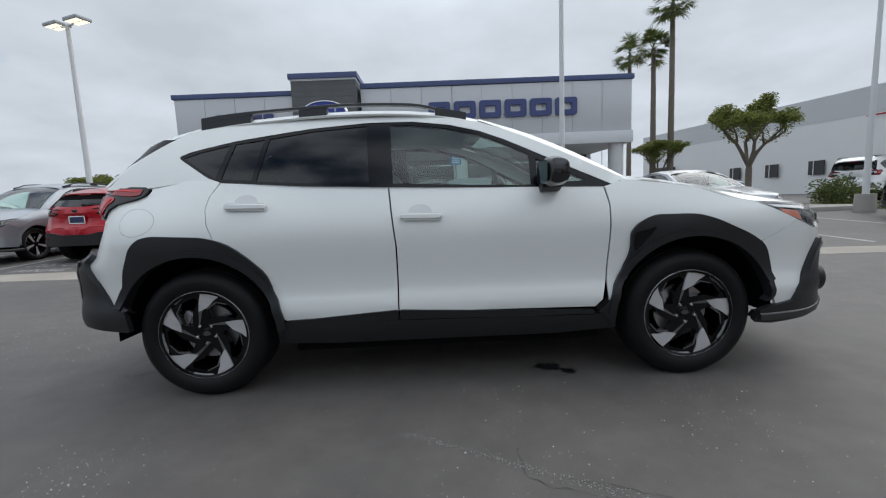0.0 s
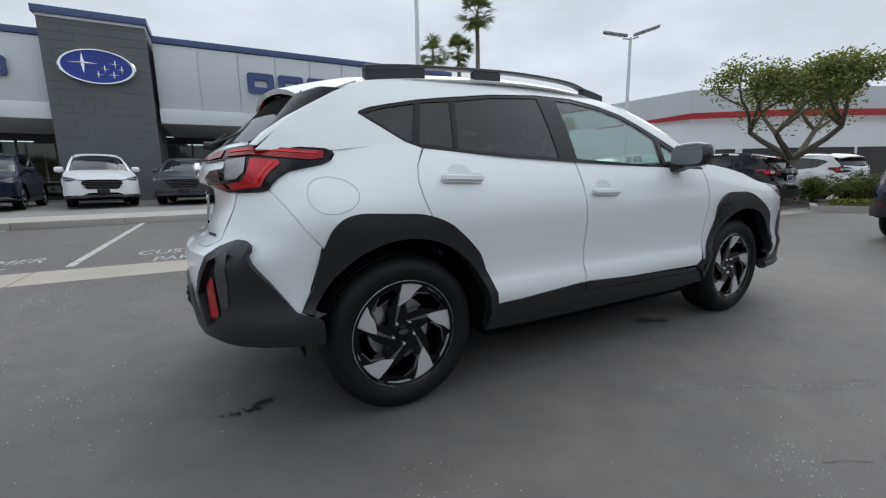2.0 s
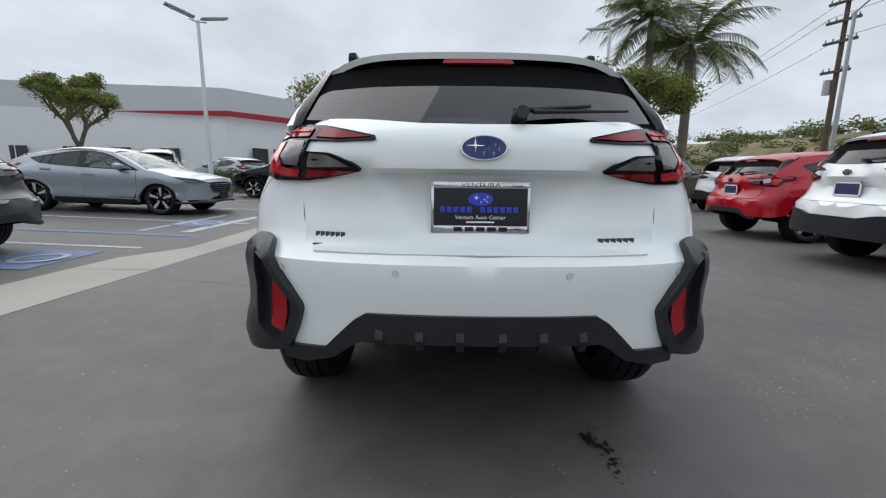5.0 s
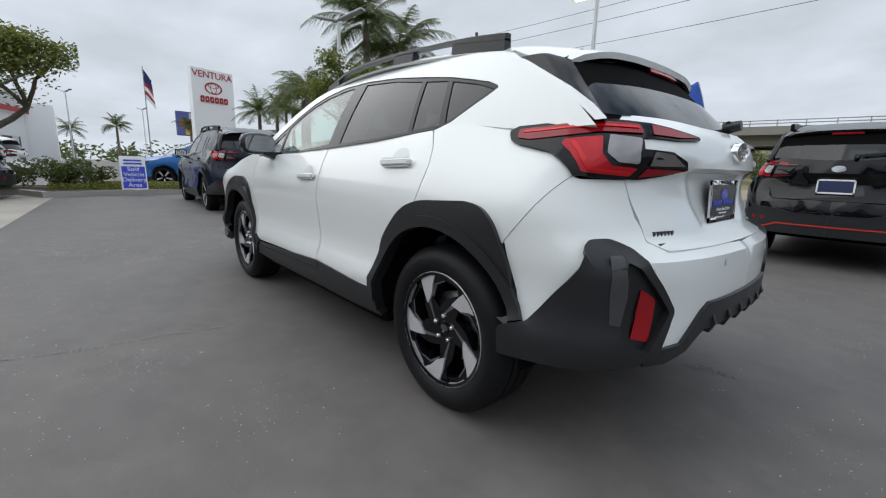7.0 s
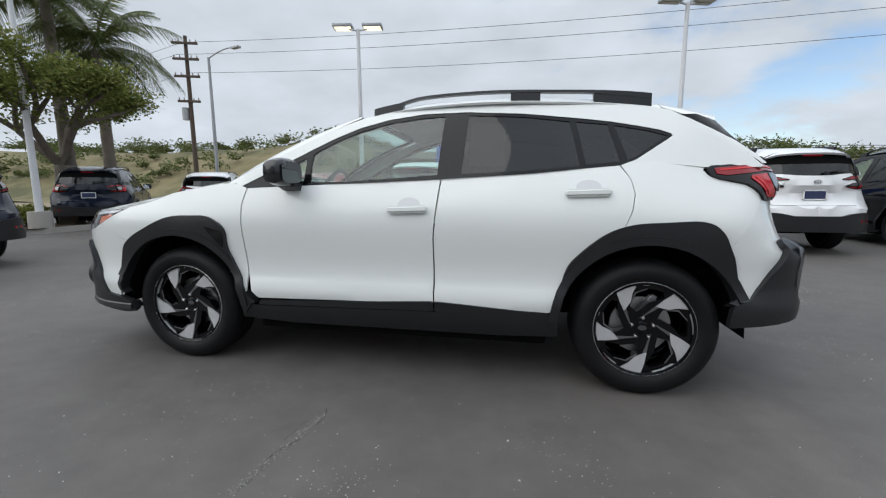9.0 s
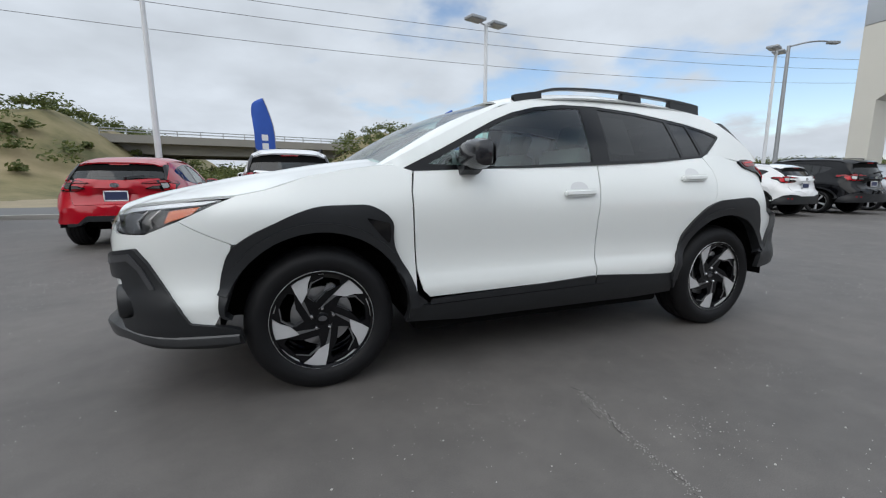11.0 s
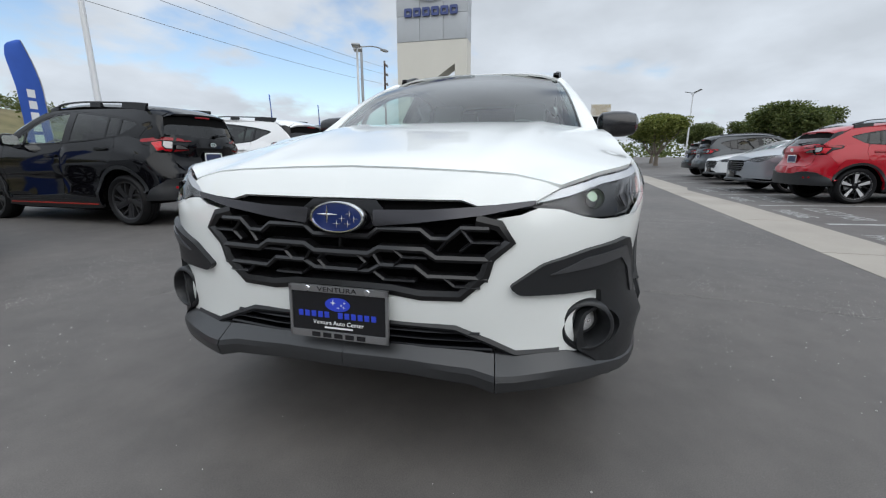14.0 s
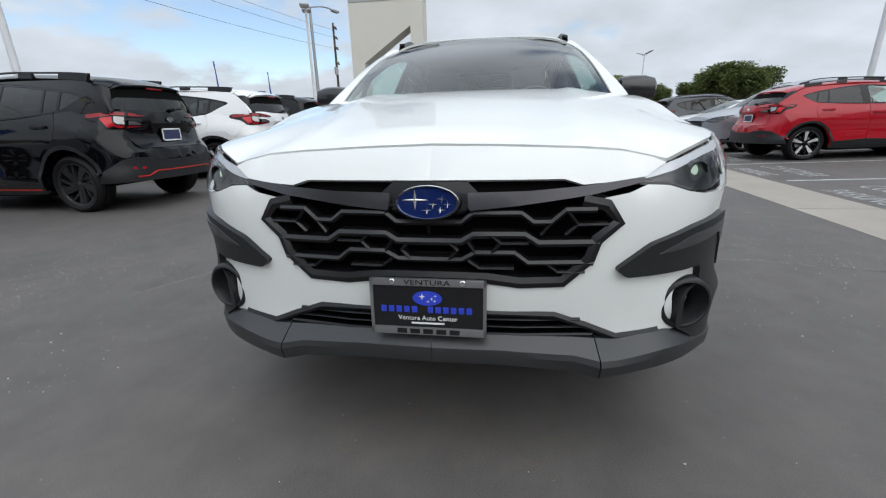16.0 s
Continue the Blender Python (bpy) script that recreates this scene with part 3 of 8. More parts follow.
def emblem(parent, at, rx=0.105, rz=0.055, field=None):
    """Oval badge: chrome rim, blue field, one large and five small stars as plain crosses. Face to +z, placed by at."""
    root = part("emblem", (lambda bm: (loft(bm, [[at @ Vector((rx * k * math.cos(b), rz * k * math.sin(b), h)) for b in np.linspace(0, 2 * math.pi, 40, endpoint=False)] for k, h in ((1.0, -0.012), (1.0, 0.004), (0.96, 0.009), (0.90, 0.009), (0.88, 0.004))]), bm)[1])(bmesh.new()), CHROME, parent, "chrome badge rim")
    bm = bmesh.new()
    bm.faces.new([bm.verts.new(at @ Vector((rx * 0.89 * math.cos(b), rz * 0.89 * math.sin(b), 0.004))) for b in np.linspace(0, 2 * math.pi, 40, endpoint=False)])
    part("badge_field", bm, field or EMBLEM_BLUE, root)
    for cx, cy, r in ((-0.36, 0.16, 0.40), (0.18, -0.08, 0.17), (0.46, 0.22, 0.17), (0.62, -0.08, 0.17), (0.40, -0.40, 0.17), (0.0, -0.42, 0.17)):
        bm = bmesh.new()
        ring = []
        for i in range(8):
            k = (1.0 if i % 2 == 0 else 0.16) * r
            ring.append(Vector((rx * (cx + k * math.cos(i * math.pi / 4) * 1.0), rz * (cy + k * math.sin(i * math.pi / 4) * 1.5), 0)))
        c = bm.verts.new(at @ Vector((rx * cx, rz * cy, 0.0075)))
        vs = [bm.verts.new(at @ (p + Vector((0, 0, 0.0055)))) for p in ring]
        for i in range(8):
            bm.faces.new((vs[i], vs[(i + 1) % 8], c))
        part("badge_star", bm, CHROME, root, smooth=0)
    return root


def plate(parent, at, light_frame=False, dealer=True):
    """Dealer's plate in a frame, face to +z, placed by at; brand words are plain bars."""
    w, h = 0.157, 0.080
    bm = bmesh.new()
    for x0, x1, y0, y1 in ((-w, w, h - 0.020, h), (-w, w, -h, -h + 0.022), (-w, -w + 0.009, -h, h), (w - 0.009, w, -h, h)):
        box(bm, x0, x1, y0, y1, -0.004, 0.006, 0.0015)
    bmesh.ops.transform(bm, matrix=at, verts=bm.verts)
    root = part("number_plate", bm, CHROME if light_frame else mat("dark_chrome", (0.36, 0.36, 0.37), 0.28, 0.8), parent, "dealer plate in a metal frame")
    part("plate_insert", (lambda b: (box(b, -w + 0.004, w - 0.004, -h + 0.004, h - 0.004, -0.003, 0.002), bmesh.ops.transform(b, matrix=at, verts=b.verts), b)[2])(bmesh.new()), PLATE_BLACK, root)
    if dealer:
        bm = bmesh.new()
        bm.faces.new([bm.verts.new(at @ Vector((0.040 * math.cos(b), 0.026 + 0.021 * math.sin(b), 0.004))) for b in np.linspace(0, 2 * math.pi, 28, endpoint=False)])
        part("plate_oval", bm, PLATE_BLUE, root)
        for cx, cy, r in ((-0.014, 0.031, 0.010), (0.012, 0.025, 0.005), (0.022, 0.033, 0.005), (0.020, 0.019, 0.005), (0.002, 0.017, 0.005)):
            bm = bmesh.new()
            bm.faces.new([bm.verts.new(at @ Vector((cx + (r if i % 2 == 0 else r * 0.3) * math.cos(i * math.pi / 4), cy + (r if i % 2 == 0 else r * 0.3) * math.sin(i * math.pi / 4), 0.0048))) for i in range(8)])
            part("oval_star", bm, PRINT_WHITE, root)
        for cx in (-0.118, 0.118):
            bm = bmesh.new()
            revolve(bm, [(0.0, 0.009), (0.007, 0.0085), (0.009, 0.006)], 12, at @ Matrix.Translation((0.8 * cx, h - 0.010, 0)))
            part("plate_screw", bm, CHROME, root)
        for x0 in [-0.128 + i * 0.0212 for i in range(5)] + [0.0 + i * 0.0208 for i in range(6)]:
            bm = box(bmesh.new(), x0, x0 + 0.0150, -0.016, 0.002, 0.002, 0.004, 0.0009)
            bmesh.ops.transform(bm, matrix=at, verts=bm.verts)
            part("plate_bar", bm, PLATE_BLUE, root)
        words("Ventura Auto Center", 0.0185, 0.0004, PRINT_WHITE, root, "plate_text", at @ Matrix.Translation((0, -0.0315, 0.004)))
        words("VENTURA", 0.020, 0.0004, PLATE_BLACK, root, "frame_text", at @ Matrix.Translation((0, h - 0.010, 0.0066)) @ Matrix.Diagonal((1.4, 1, 1, 1)))
        bm = bmesh.new()
        box(bm, -0.045, 0.045, -0.049, -0.044, 0.002, 0.003)
        bmesh.ops.transform(bm, matrix=at, verts=bm.verts)
        part("plate_bar", bm, PRINT_WHITE, root)
        for i in range(5):
            bm = box(bmesh.new(), -0.085 + i * 0.036, -0.085 + i * 0.036 + 0.027, -h + 0.004, -h + 0.018, 0.006, 0.0068)
            bmesh.ops.transform(bm, matrix=at, verts=bm.verts)
            part("frame_bar", bm, PLATE_BLACK, root)
    return root


def grade(knots):
    xs, ys = zip(*knots)
    xs, ys = np.array(xs), np.array(ys)
    a, b = (ys[1] - ys[0]) / (xs[1] - xs[0]), (ys[-1] - ys[-2]) / (xs[-1] - xs[-2])

    def f(v):
        if v < xs[0]:
            return float(ys[0] + a * (v - xs[0]))
        if v > xs[-1]:
            return float(ys[-1] + b * (v - xs[-1]))
        return float(np.interp(v, xs, ys))

    return f


RIDE = 0.020  # the near car's body stands this much higher on its wheels


def car(label, paint, at, hero=False, wheelbase=2.67, front=0.96, rear=0.85, belt=1.10, top=1.58, width=1.80, upright=0.0, clad=True, rails=True, plated="dealer", tyre=0.357, rim="five", group="", trim=None, category="car", name="car", drop=0.0, accent=None, far=False):
    """A five-door car. The outlines are drawn once on the surfaces above; other models stretch them."""
    root = thing(name, label, category, Matrix(), group)
    step = 0.045 if hero else 0.11
    if hero:
        warp = None
    else:
        gx = grade([(-2.185, -wheelbase / 2 - rear), (-1.335, -wheelbase / 2), (1.335, wheelbase / 2), (2.295, wheelbase / 2 + front)])
        gz = grade([(0.0, 0.0), (0.25, 0.22), (1.10, belt), (1.58, top)])
        ky = width / 1.79

        def warp(p):
            x = p.x - upright * max(0.0, p.z - 1.12) * ramp(-p.x, 0.6, 1.6)
            z = p.z - drop * ramp(-p.x, 0.3, 1.7) * max(0.0, p.z - 1.10)
            return Vector((gx(x), p.y * ky, gz(z)))

    trim = trim or CLADDING
    lower = CLADDING if hero else paint
    strip = CLADDING if clad else paint
    proud = 0.016 if hero else 0.003
    hub_x = wheelbase / 2

    def pane(nm, outline, surf, material, parent, lift=0.0, thick=0.012, holes=(), note="", st=None):
        return part(nm, skin(outline, surf, lift, thick, holes, st or step, warp), material, parent, note)

    def left(f):
        return f

    def right(f):
        return lambda a, b: Vector((f(a, b).x, -f(a, b).y, f(a, b).z))

    V = Vector
    AR = 0.425
    rear_arch_out = [(-1.745, 0.50), (-1.715, 0.66), (-1.665, 0.815), (-1.60, 0.868), (-1.53, 0.883), (-1.25, 0.868), (-1.13, 0.828), (-1.03, 0.745), (-0.955, 0.665), (-0.93, 0.60), (-0.90, 0.45), (-0.868, 0.395)]
    front_arch_out = [(0.80, 0.375), (0.87, 0.43), (0.99, 0.70), (0.985, 0.80), (1.02, 0.845), (1.10, 0.888), (1.335, 0.884), (1.45, 0.852), (1.63, 0.768), (1.715, 0.705), (1.752, 0.60), (1.785, 0.40)]
    hole_r = arc2(-1.335, 0.345, AR, 162, -5, 20)
    hole_f = arc2(1.335, 0.345, AR, 185, 10, 20)

    for sgn, wrap in ((1, left), (-1, right)):
        B, G = wrap(body), wrap(cabin)
        # flank
        fd = [(-0.255, 0.425), (-0.252, 0.78), (-0.283, 1.093), (0.30, 1.068), (0.862, 1.046), (0.880, 0.95), (0.877, 0.80), (0.862, 0.55), (0.838, 0.448), (0.80, 0.408)]
        door = pane("front_door", fd, B, paint, root, 0.0)
        pane("door_cladding", rounded([(-0.255, 0.382), (-0.255, 0.438), (0.30, 0.410), (0.79, 0.394), (0.80, 0.368)], 0.01), B, strip, door, 0.006)
        rd = [(-0.263, 0.425), (-0.260, 0.78), (-0.291, 1.093), (-0.75, 1.117), (-1.19, 1.150), (-1.237, 1.08), (-1.252, 1.01), (-1.238, 0.93), (-1.205, 0.85), (-1.13, 0.815), (-1.04, 0.73), (-0.965, 0.65), (-0.94, 0.58), (-0.905, 0.44), (-0.862, 0.405), (-0.60, 0.412)]
        rdoor = pane("rear_door", rd, B, paint, root, 0.0)
        pane("door_cladding", rounded([(-0.263, 0.382), (-0.263, 0.438), (-0.55, 0.420), (-0.85, 0.400), (-0.87, 0.388)], 0.01), B, strip, rdoor, 0.006)
        for dr, hx, hz in ((door, -0.117, 0.932), (rdoor, -1.035, 1.018)):
            bm = bmesh.new()
            p = body(hx, hz)
            c = (warp(p) if warp else p)
            bmesh.ops.create_cube(bm, size=1, matrix=Matrix.Translation((c.x, sgn * (c.y + 0.017), c.z)) @ pose(0, 0, 0, 6 * sgn, 1.5, 0) @ Matrix.Diagonal((0.225, 0.030, 0.042, 1)))
            bmesh.ops.bevel(bm, geom=bm.edges[:], offset=0.012, segments=3, affect="EDGES")
            part("door_handle", bm, paint, dr)
            if hero:
                # flat ellipse in darker white paints the shade of the handle's hollow
                pane("handle_recess_shade", ellipse2(hx - 0.005, hz + 0.022, 0.062, 0.040, 24), B, mat("recess_shade_white", (0.62, 0.625, 0.63), 0.4, coat=0.5), dr, 0.0015, 0)
        pane("front_fender", [(0.872, 0.445), (0.870, 0.55), (0.885, 0.80), (0.888, 0.95), (0.872, 1.050), (0.97, 1.078), (1.05, 1.073), (1.20, 1.052), (1.40, 1.018), (1.62, 0.959), (1.74, 0.935), (1.80, 0.902), (1.9245, 0.8335), (1.702, 0.7285)] + [V(p) for p in [(1.60, 0.72)]] + list(reversed([p for p in arc2(1.335, 0.345, AR + 0.025, 185, 10, 20) if p.x < 1.58])) + [(0.905, 0.30), (0.88, 0.36)], B, paint, root, -0.001)
        pane("rear_quarter_panel", [(-1.198, 1.153), (-1.241, 1.08), (-1.256, 1.01), (-1.242, 0.93), (-1.209, 0.85), (-1.12, 0.80), (-1.05, 0.72)] + [(-1.30, 0.80)] + [(-1.50, 0.78), (-1.60, 0.73)] + [(-1.66, 0.72), (-1.693, 0.764), (-1.963, 0.986), (-1.926, 1.010), (-1.81, 1.057), (-1.66, 1.082), (-1.605, 1.098), (-1.583, 1.125), (-1.60, 1.150), (-1.40, 1.175)], B, paint, root, -0.001)
        if hero and sgn < 0:
            ring = ellipse2(-1.640, 0.958, 0.120, 0.073, 48)
            pane("fuel_flap_gap", ring, B, mat("seam_grey", (0.16, 0.16, 0.165), 0.6), root, 0.0008, 0, holes=[ellipse2(-1.640, 0.958, 0.1183, 0.0716, 48)])
        # arch cladding, lip turned in
        pane("rear_arch_cladding", rounded(rear_arch_out, 0.06, 4)[:-3] + [V((-0.868, 0.395)), V((-0.905, 0.30))] + list(reversed(hole_r)), B, lower, root, proud, 0.05)
        pane("arch_lip", arc2(-1.335, 0.345, AR + 0.045, 160, 2, 24) + list(reversed(arc2(-1.335, 0.345, AR + 0.002, 160, 2, 24))), B, strip, root, proud + 0.008, 0.02)
        pane("front_arch_cladding", rounded(front_arch_out, 0.06, 4) + list(reversed([p for p in hole_f])) + [V((0.905, 0.30))], B, lower, root, proud, 0.05)
        pane("arch_lip", arc2(1.335, 0.345, AR + 0.042, 178, 20, 24) + list(reversed(arc2(1.335, 0.345, AR + 0.002, 178, 20, 24))), B, strip, root, proud + 0.008, 0.02)
        if hero:
            pane("arch_insert", rounded([(1.00, 0.735), (1.005, 0.80), (1.12, 0.828), (1.045, 0.735), (1.01, 0.70)], 0.012), B, GLOSS_BLACK, root, 0.0185, 0)
            for k in range(3):
                pane("arch_vent_rib", rounded([(0.985 - 0.028 * k, 0.640 - 0.062 * k), (1.035 - 0.03 * k, 0.690 - 0.066 * k), (1.030 - 0.03 * k, 0.700 - 0.066 * k), (0.98 - 0.028 * k, 0.650 - 0.062 * k)], 0.003), B, SATIN_GREY, root, 0.019, 0)
        pane("sill_cladding", [(-0.91, 0.27), (-0.89, 0.392), (-0.60, 0.392), (-0.255, 0.378), (0.80, 0.362), (0.90, 0.375), (0.925, 0.28), (0.60, 0.255), (-0.60, 0.255)], B, trim, root, 0.004, 0.04)
        # bumpers: painted shells to the centre line, cladding corners
        pane("front_bumper_side", [V(p) for p in ((1.704, 0.7265), (1.9265, 0.8315), (1.97, 0.812), (2.05, 0.777), (2.13, 0.775), (2.21, 0.776), (2.269, 0.785), (2.335, 0.804), (2.395, 0.808))] + F((0.50, 0.790), (0.44, 0.780), (0.487, 0.718), (0.430, 0.672), (0.412, 0.620), (0.350, 0.555), (0.24, 0.553), (0.0, 0.560), (0.0, 0.462), (0.32, 0.458), (0.42, 0.418), (0.50, 0.385), (0.66, 0.395)) + [V((2.10, 0.40)), V((1.80, 0.37)), V((1.76, 0.45)), V((1.745, 0.60)), V((1.71, 0.70))], B, paint, root, 0.0, holes=[ellipse2(2.208, 0.470, 0.078, 0.070)] if hero else ())
        garnish = [V(p) for p in ((2.455, 0.597), (2.365, 0.662), (2.243, 0.699), (2.09, 0.720), (2.038, 0.661), (1.96, 0.515), (1.895, 0.391), (1.741, 0.367), (1.69, 0.350), (1.68, 0.285), (1.80, 0.270), (2.05, 0.285), (2.17, 0.32), (2.21, 0.372), (2.27, 0.405), (2.285, 0.460), (2.255, 0.512), (2.185, 0.540), (2.188, 0.582), (2.427, 0.574))]
        if clad and not hero:
            pane("front_bumper_lower", F((0.0, 0.458), (0.50, 0.455), (0.66, 0.480)) + [V((2.02, 0.465)), V((1.80, 0.405)), V((1.74, 0.345))] + F((0.60, 0.315), (0.0, 0.315)), B, CLADDING, root, 0.012, 0.02)
        if hero:
            g = pane("front_bumper_cladding", rounded(garnish, 0.012), B, CLADDING, root, 0.018, 0.03, holes=[ellipse2(2.199, 0.463, 0.066, 0.057)])
            if hero:
                pane("cladding_strip", rounded([V(p) for p in ((2.35, 0.634), (2.25, 0.678), (2.110, 0.698), (2.058, 0.640), (2.015, 0.545), (2.036, 0.540), (2.078, 0.630), (2.125, 0.668), (2.24, 0.650))], 0.006), B, DARK_STRIP, g, 0.023, 0.006)
            # fog lamp: a forward-facing tube in the cladding
            way = V((0.975, sgn * 0.22, 0.0))
            at_f = Matrix.Translation(B(2.245, 0.474) - way * 0.034) @ way.to_track_quat("Z", "Y").to_matrix().to_4x4()
            f = part("fog_lamp_bezel", revolve(bmesh.new(), [(0.0, -0.03), (0.050, -0.02), (0.060, 0.045), (0.064, 0.051), (0.070, 0.050), (0.076, 0.044), (0.080, 0.0), (0.082, -0.05)], 40, at_f), CLADDING, root)
            lamp = part("fog_lamp", revolve(bmesh.new(), [(0.0, 0.012), (0.016, 0.010), (0.029, 0.003), (0.037, -0.008), (0.040, -0.02)], 32, at_f), LAMP_BRIGHT, f)
            for k in (-1, 0, 1):
                part("fog_facet", revolve(bmesh.new(), [(0.0, 0.006), (0.006, 0.005), (0.0075, 0.0)], 8, at_f @ Matrix.Translation((0.014 * k, 0.004, 0.011 - 0.004 * abs(k)))), CHROME, lamp)
        # lip
        for nm, us in (("front_lip", np.r_[np.linspace(S_NOSE, 2.50, 8)]), ("front_lip_corner", np.r_[np.linspace(2.497, 2.20, 8), np.linspace(2.1, 1.70, 6)])):
            bm = bmesh.new()
            rings = []
            for u in us:
                c, o = B(u, 0.38), LIP_OUT(u)
                n = (B(u + 0.01, 0.38) - B(u - 0.01, 0.38)).cross(V((0, 0, 1))).normalized()
                n = n if n.dot(c - V((1.0, 0, 0.38))) > 0 else -n
                zt, zb = LIP_TOP(u), LIP_LOW(u)
                ring = [c + n * k + V((0, 0, z - 0.38)) for k, z in ((-0.05, zt + 0.004), (0.004, zt + 0.002), (o * 0.9, zt * 0.45 + zb * 0.55 + 0.012), (o, zt * 0.4 + zb * 0.6), (o * 0.85, zb), (-0.08, zb + 0.006))]
                rings.append([warp(p) if warp else p for p in ring])
            loft(bm, rings)
            bmesh.ops.holes_fill(bm, edges=bm.edges[:])
            part(nm, bm, LIP_PLASTIC_SKYLIT if hero else trim, root, smooth=25)
        # headlamp
        head = [V(p) for p in ((1.745, 0.930), (1.882, 0.862), (1.97, 0.818), (2.05, 0.782), (2.13, 0.780), (2.21, 0.781), (2.269, 0.790), (2.335, 0.810), (2.404, 0.814), (2.420, 0.822), (2.337, 0.860), (2.20, 0.894), (2.10, 0.905), (2.004, 0.914), (1.88, 0.926))]
        hl = pane("headlamp", rounded(head, 0.008), B, mat("lamp_housing", (0.03, 0.03, 0.033), 0.25), root, -0.022, 0)
        if hero:
            pane("lamp_reflector", rounded([V(p) for p in ((2.30, 0.815), (2.20, 0.790), (2.06, 0.792), (2.03, 0.868), (2.20, 0.872))], 0.008), B, mat("lamp_inner_dark", (0.035, 0.036, 0.038), 0.18, 0.3, vary=0.4, scale=30), hl, -0.018, 0.0)
            ahead = V((0.94, sgn * 0.34, 0.0))
            at_p = Matrix.Translation(B(2.238, 0.829) - ahead * 0.026) @ ahead.to_track_quat("Z", "Y").to_matrix().to_4x4()
            part("projector_hood", revolve(bmesh.new(), [(0.018, 0.0), (0.025, 0.024), (0.028, 0.024), (0.031, -0.01)], 24, at_p), mat("lamp_hood_black", (0.012, 0.012, 0.013), 0.25), hl)
            part("projector", revolve(bmesh.new(), [(0.0, 0.010), (0.010, 0.008), (0.019, 0.0)], 20, at_p), glow("headlamp_light", (0.46, 0.60, 0.48), 0.45), hl)
            pane("running_light", rounded([V((2.10, 0.878)), V((2.13, 0.838)), V((2.095, 0.802)), V((2.085, 0.803)), V((2.118, 0.838)), V((2.09, 0.877))], 0.003), B, LAMP_CLEAR, hl, -0.010, 0.004)
            pane("running_light", rounded([V((2.04, 0.884)), V((2.068, 0.842)), V((2.035, 0.806)), V((2.026, 0.808)), V((2.057, 0.842)), V((2.03, 0.883))], 0.003), B, LAMP_CLEAR, hl, -0.010, 0.004)
            pane("side_marker", rounded([V((1.99, 0.879)), V((1.865, 0.897)), V((1.885, 0.864)), V((1.985, 0.824))], 0.006), B, AMBER, hl, -0.012, 0.0)
            pane("lamp_brow", [V(p) for p in ((2.410, 0.822), (2.337, 0.858), (2.20, 0.892), (2.10, 0.903), (2.004, 0.912), (1.80, 0.924), (1.86, 0.905), (2.004, 0.893), (2.10, 0.884), (2.20, 0.873), (2.31, 0.842))], B, mat("lamp_grey_inner", (0.55, 0.56, 0.58), 0.25, 0.3), hl, -0.010, 0)
        pane("lamp_lens", rounded(head, 0.008), B, CLEAR_LENS, hl, 0.003, 0.006)
        # painted top of the nose, between grille and bonnet
        nose_top = F((0.0, 0.826), (0.105, 0.826), (0.34, 0.826), (0.385, 0.812), (0.46, 0.817), (0.525, 0.824)) + [V((2.402, 0.826)), V((2.34, 0.858))] + F((0.56, 0.873), (0.485, 0.889), (0.378, 0.897), (0.182, 0.905), (0.0, 0.909))
        pane("nose_panel", nose_top, B, paint, root, 0.0)
        # tail
        tail = [V(p) for p in ((-1.592, 1.125), (-1.62, 1.141), (-1.85, 1.151), (-2.057, 1.157), (-2.19, 1.148), (-2.43, 1.113), (-2.43, 1.103), (-2.30, 1.099), (-2.145, 1.104), (-2.15, 1.067), (-2.27, 1.063), (-2.36, 1.040), (-2.41, 1.017), (-2.30, 0.990), (-2.21, 0.975), (-2.05, 0.978), (-1.965, 0.984), (-1.926, 1.006), (-1.81, 1.053), (-1.66, 1.078), (-1.615, 1.092))]
        tl = pane("tail_lamp", rounded(tail, 0.006), B, GLOSS_BLACK, root, 0.012, 0.03)
        pane("tail_lens", rounded([V(p) for p in ((-1.632, 1.127), (-1.85, 1.141), (-2.015, 1.147), (-2.140, 1.140), (-2.145, 1.112), (-1.99, 1.115), (-1.86, 1.103), (-1.70, 1.092), (-1.64, 1.098))], 0.006), B, RED_LENS, tl, 0.0155, 0.003)
        pane("tail_lens", rounded([V(p) for p in ((-1.855, 1.092), (-1.845, 1.078), (-1.94, 1.022), (-1.985, 0.996), (-2.165, 0.986), (-2.162, 1.018), (-2.06, 1.022), (-2.005, 1.050), (-1.995, 1.102))], 0.006), B, RED_BRIGHT, tl, 0.0155, 0.003)
        pane("tail_lens", rounded([V(p) for p in ((-2.415, 1.109), (-2.19, 1.140), (-2.18, 1.110), (-2.30, 1.105))], 0.004), B, RED_LENS, tl, 0.0155, 0.003)
        pane("tail_lens", rounded([V(p) for p in ((-2.395, 1.016), (-2.20, 1.019), (-2.20, 0.984), (-2.30, 0.998))], 0.004), B, RED_LENS, tl, 0.0155, 0.003)
        pane("indicator_lens", rounded([V(p) for p in ((-2.135, 1.098), (-2.018, 1.106), (-2.020, 1.052), (-2.075, 1.030), (-2.150, 1.028))], 0.006), B, LAMP_CLEAR, tl, 0.0155, 0.003)
        pane("reversing_lens", rounded([V(p) for p in ((-2.365, 1.028), (-2.27, 1.055), (-2.19, 1.060), (-2.195, 1.026))], 0.006), B, LAMP_CLEAR, tl, 0.0155, 0.003)
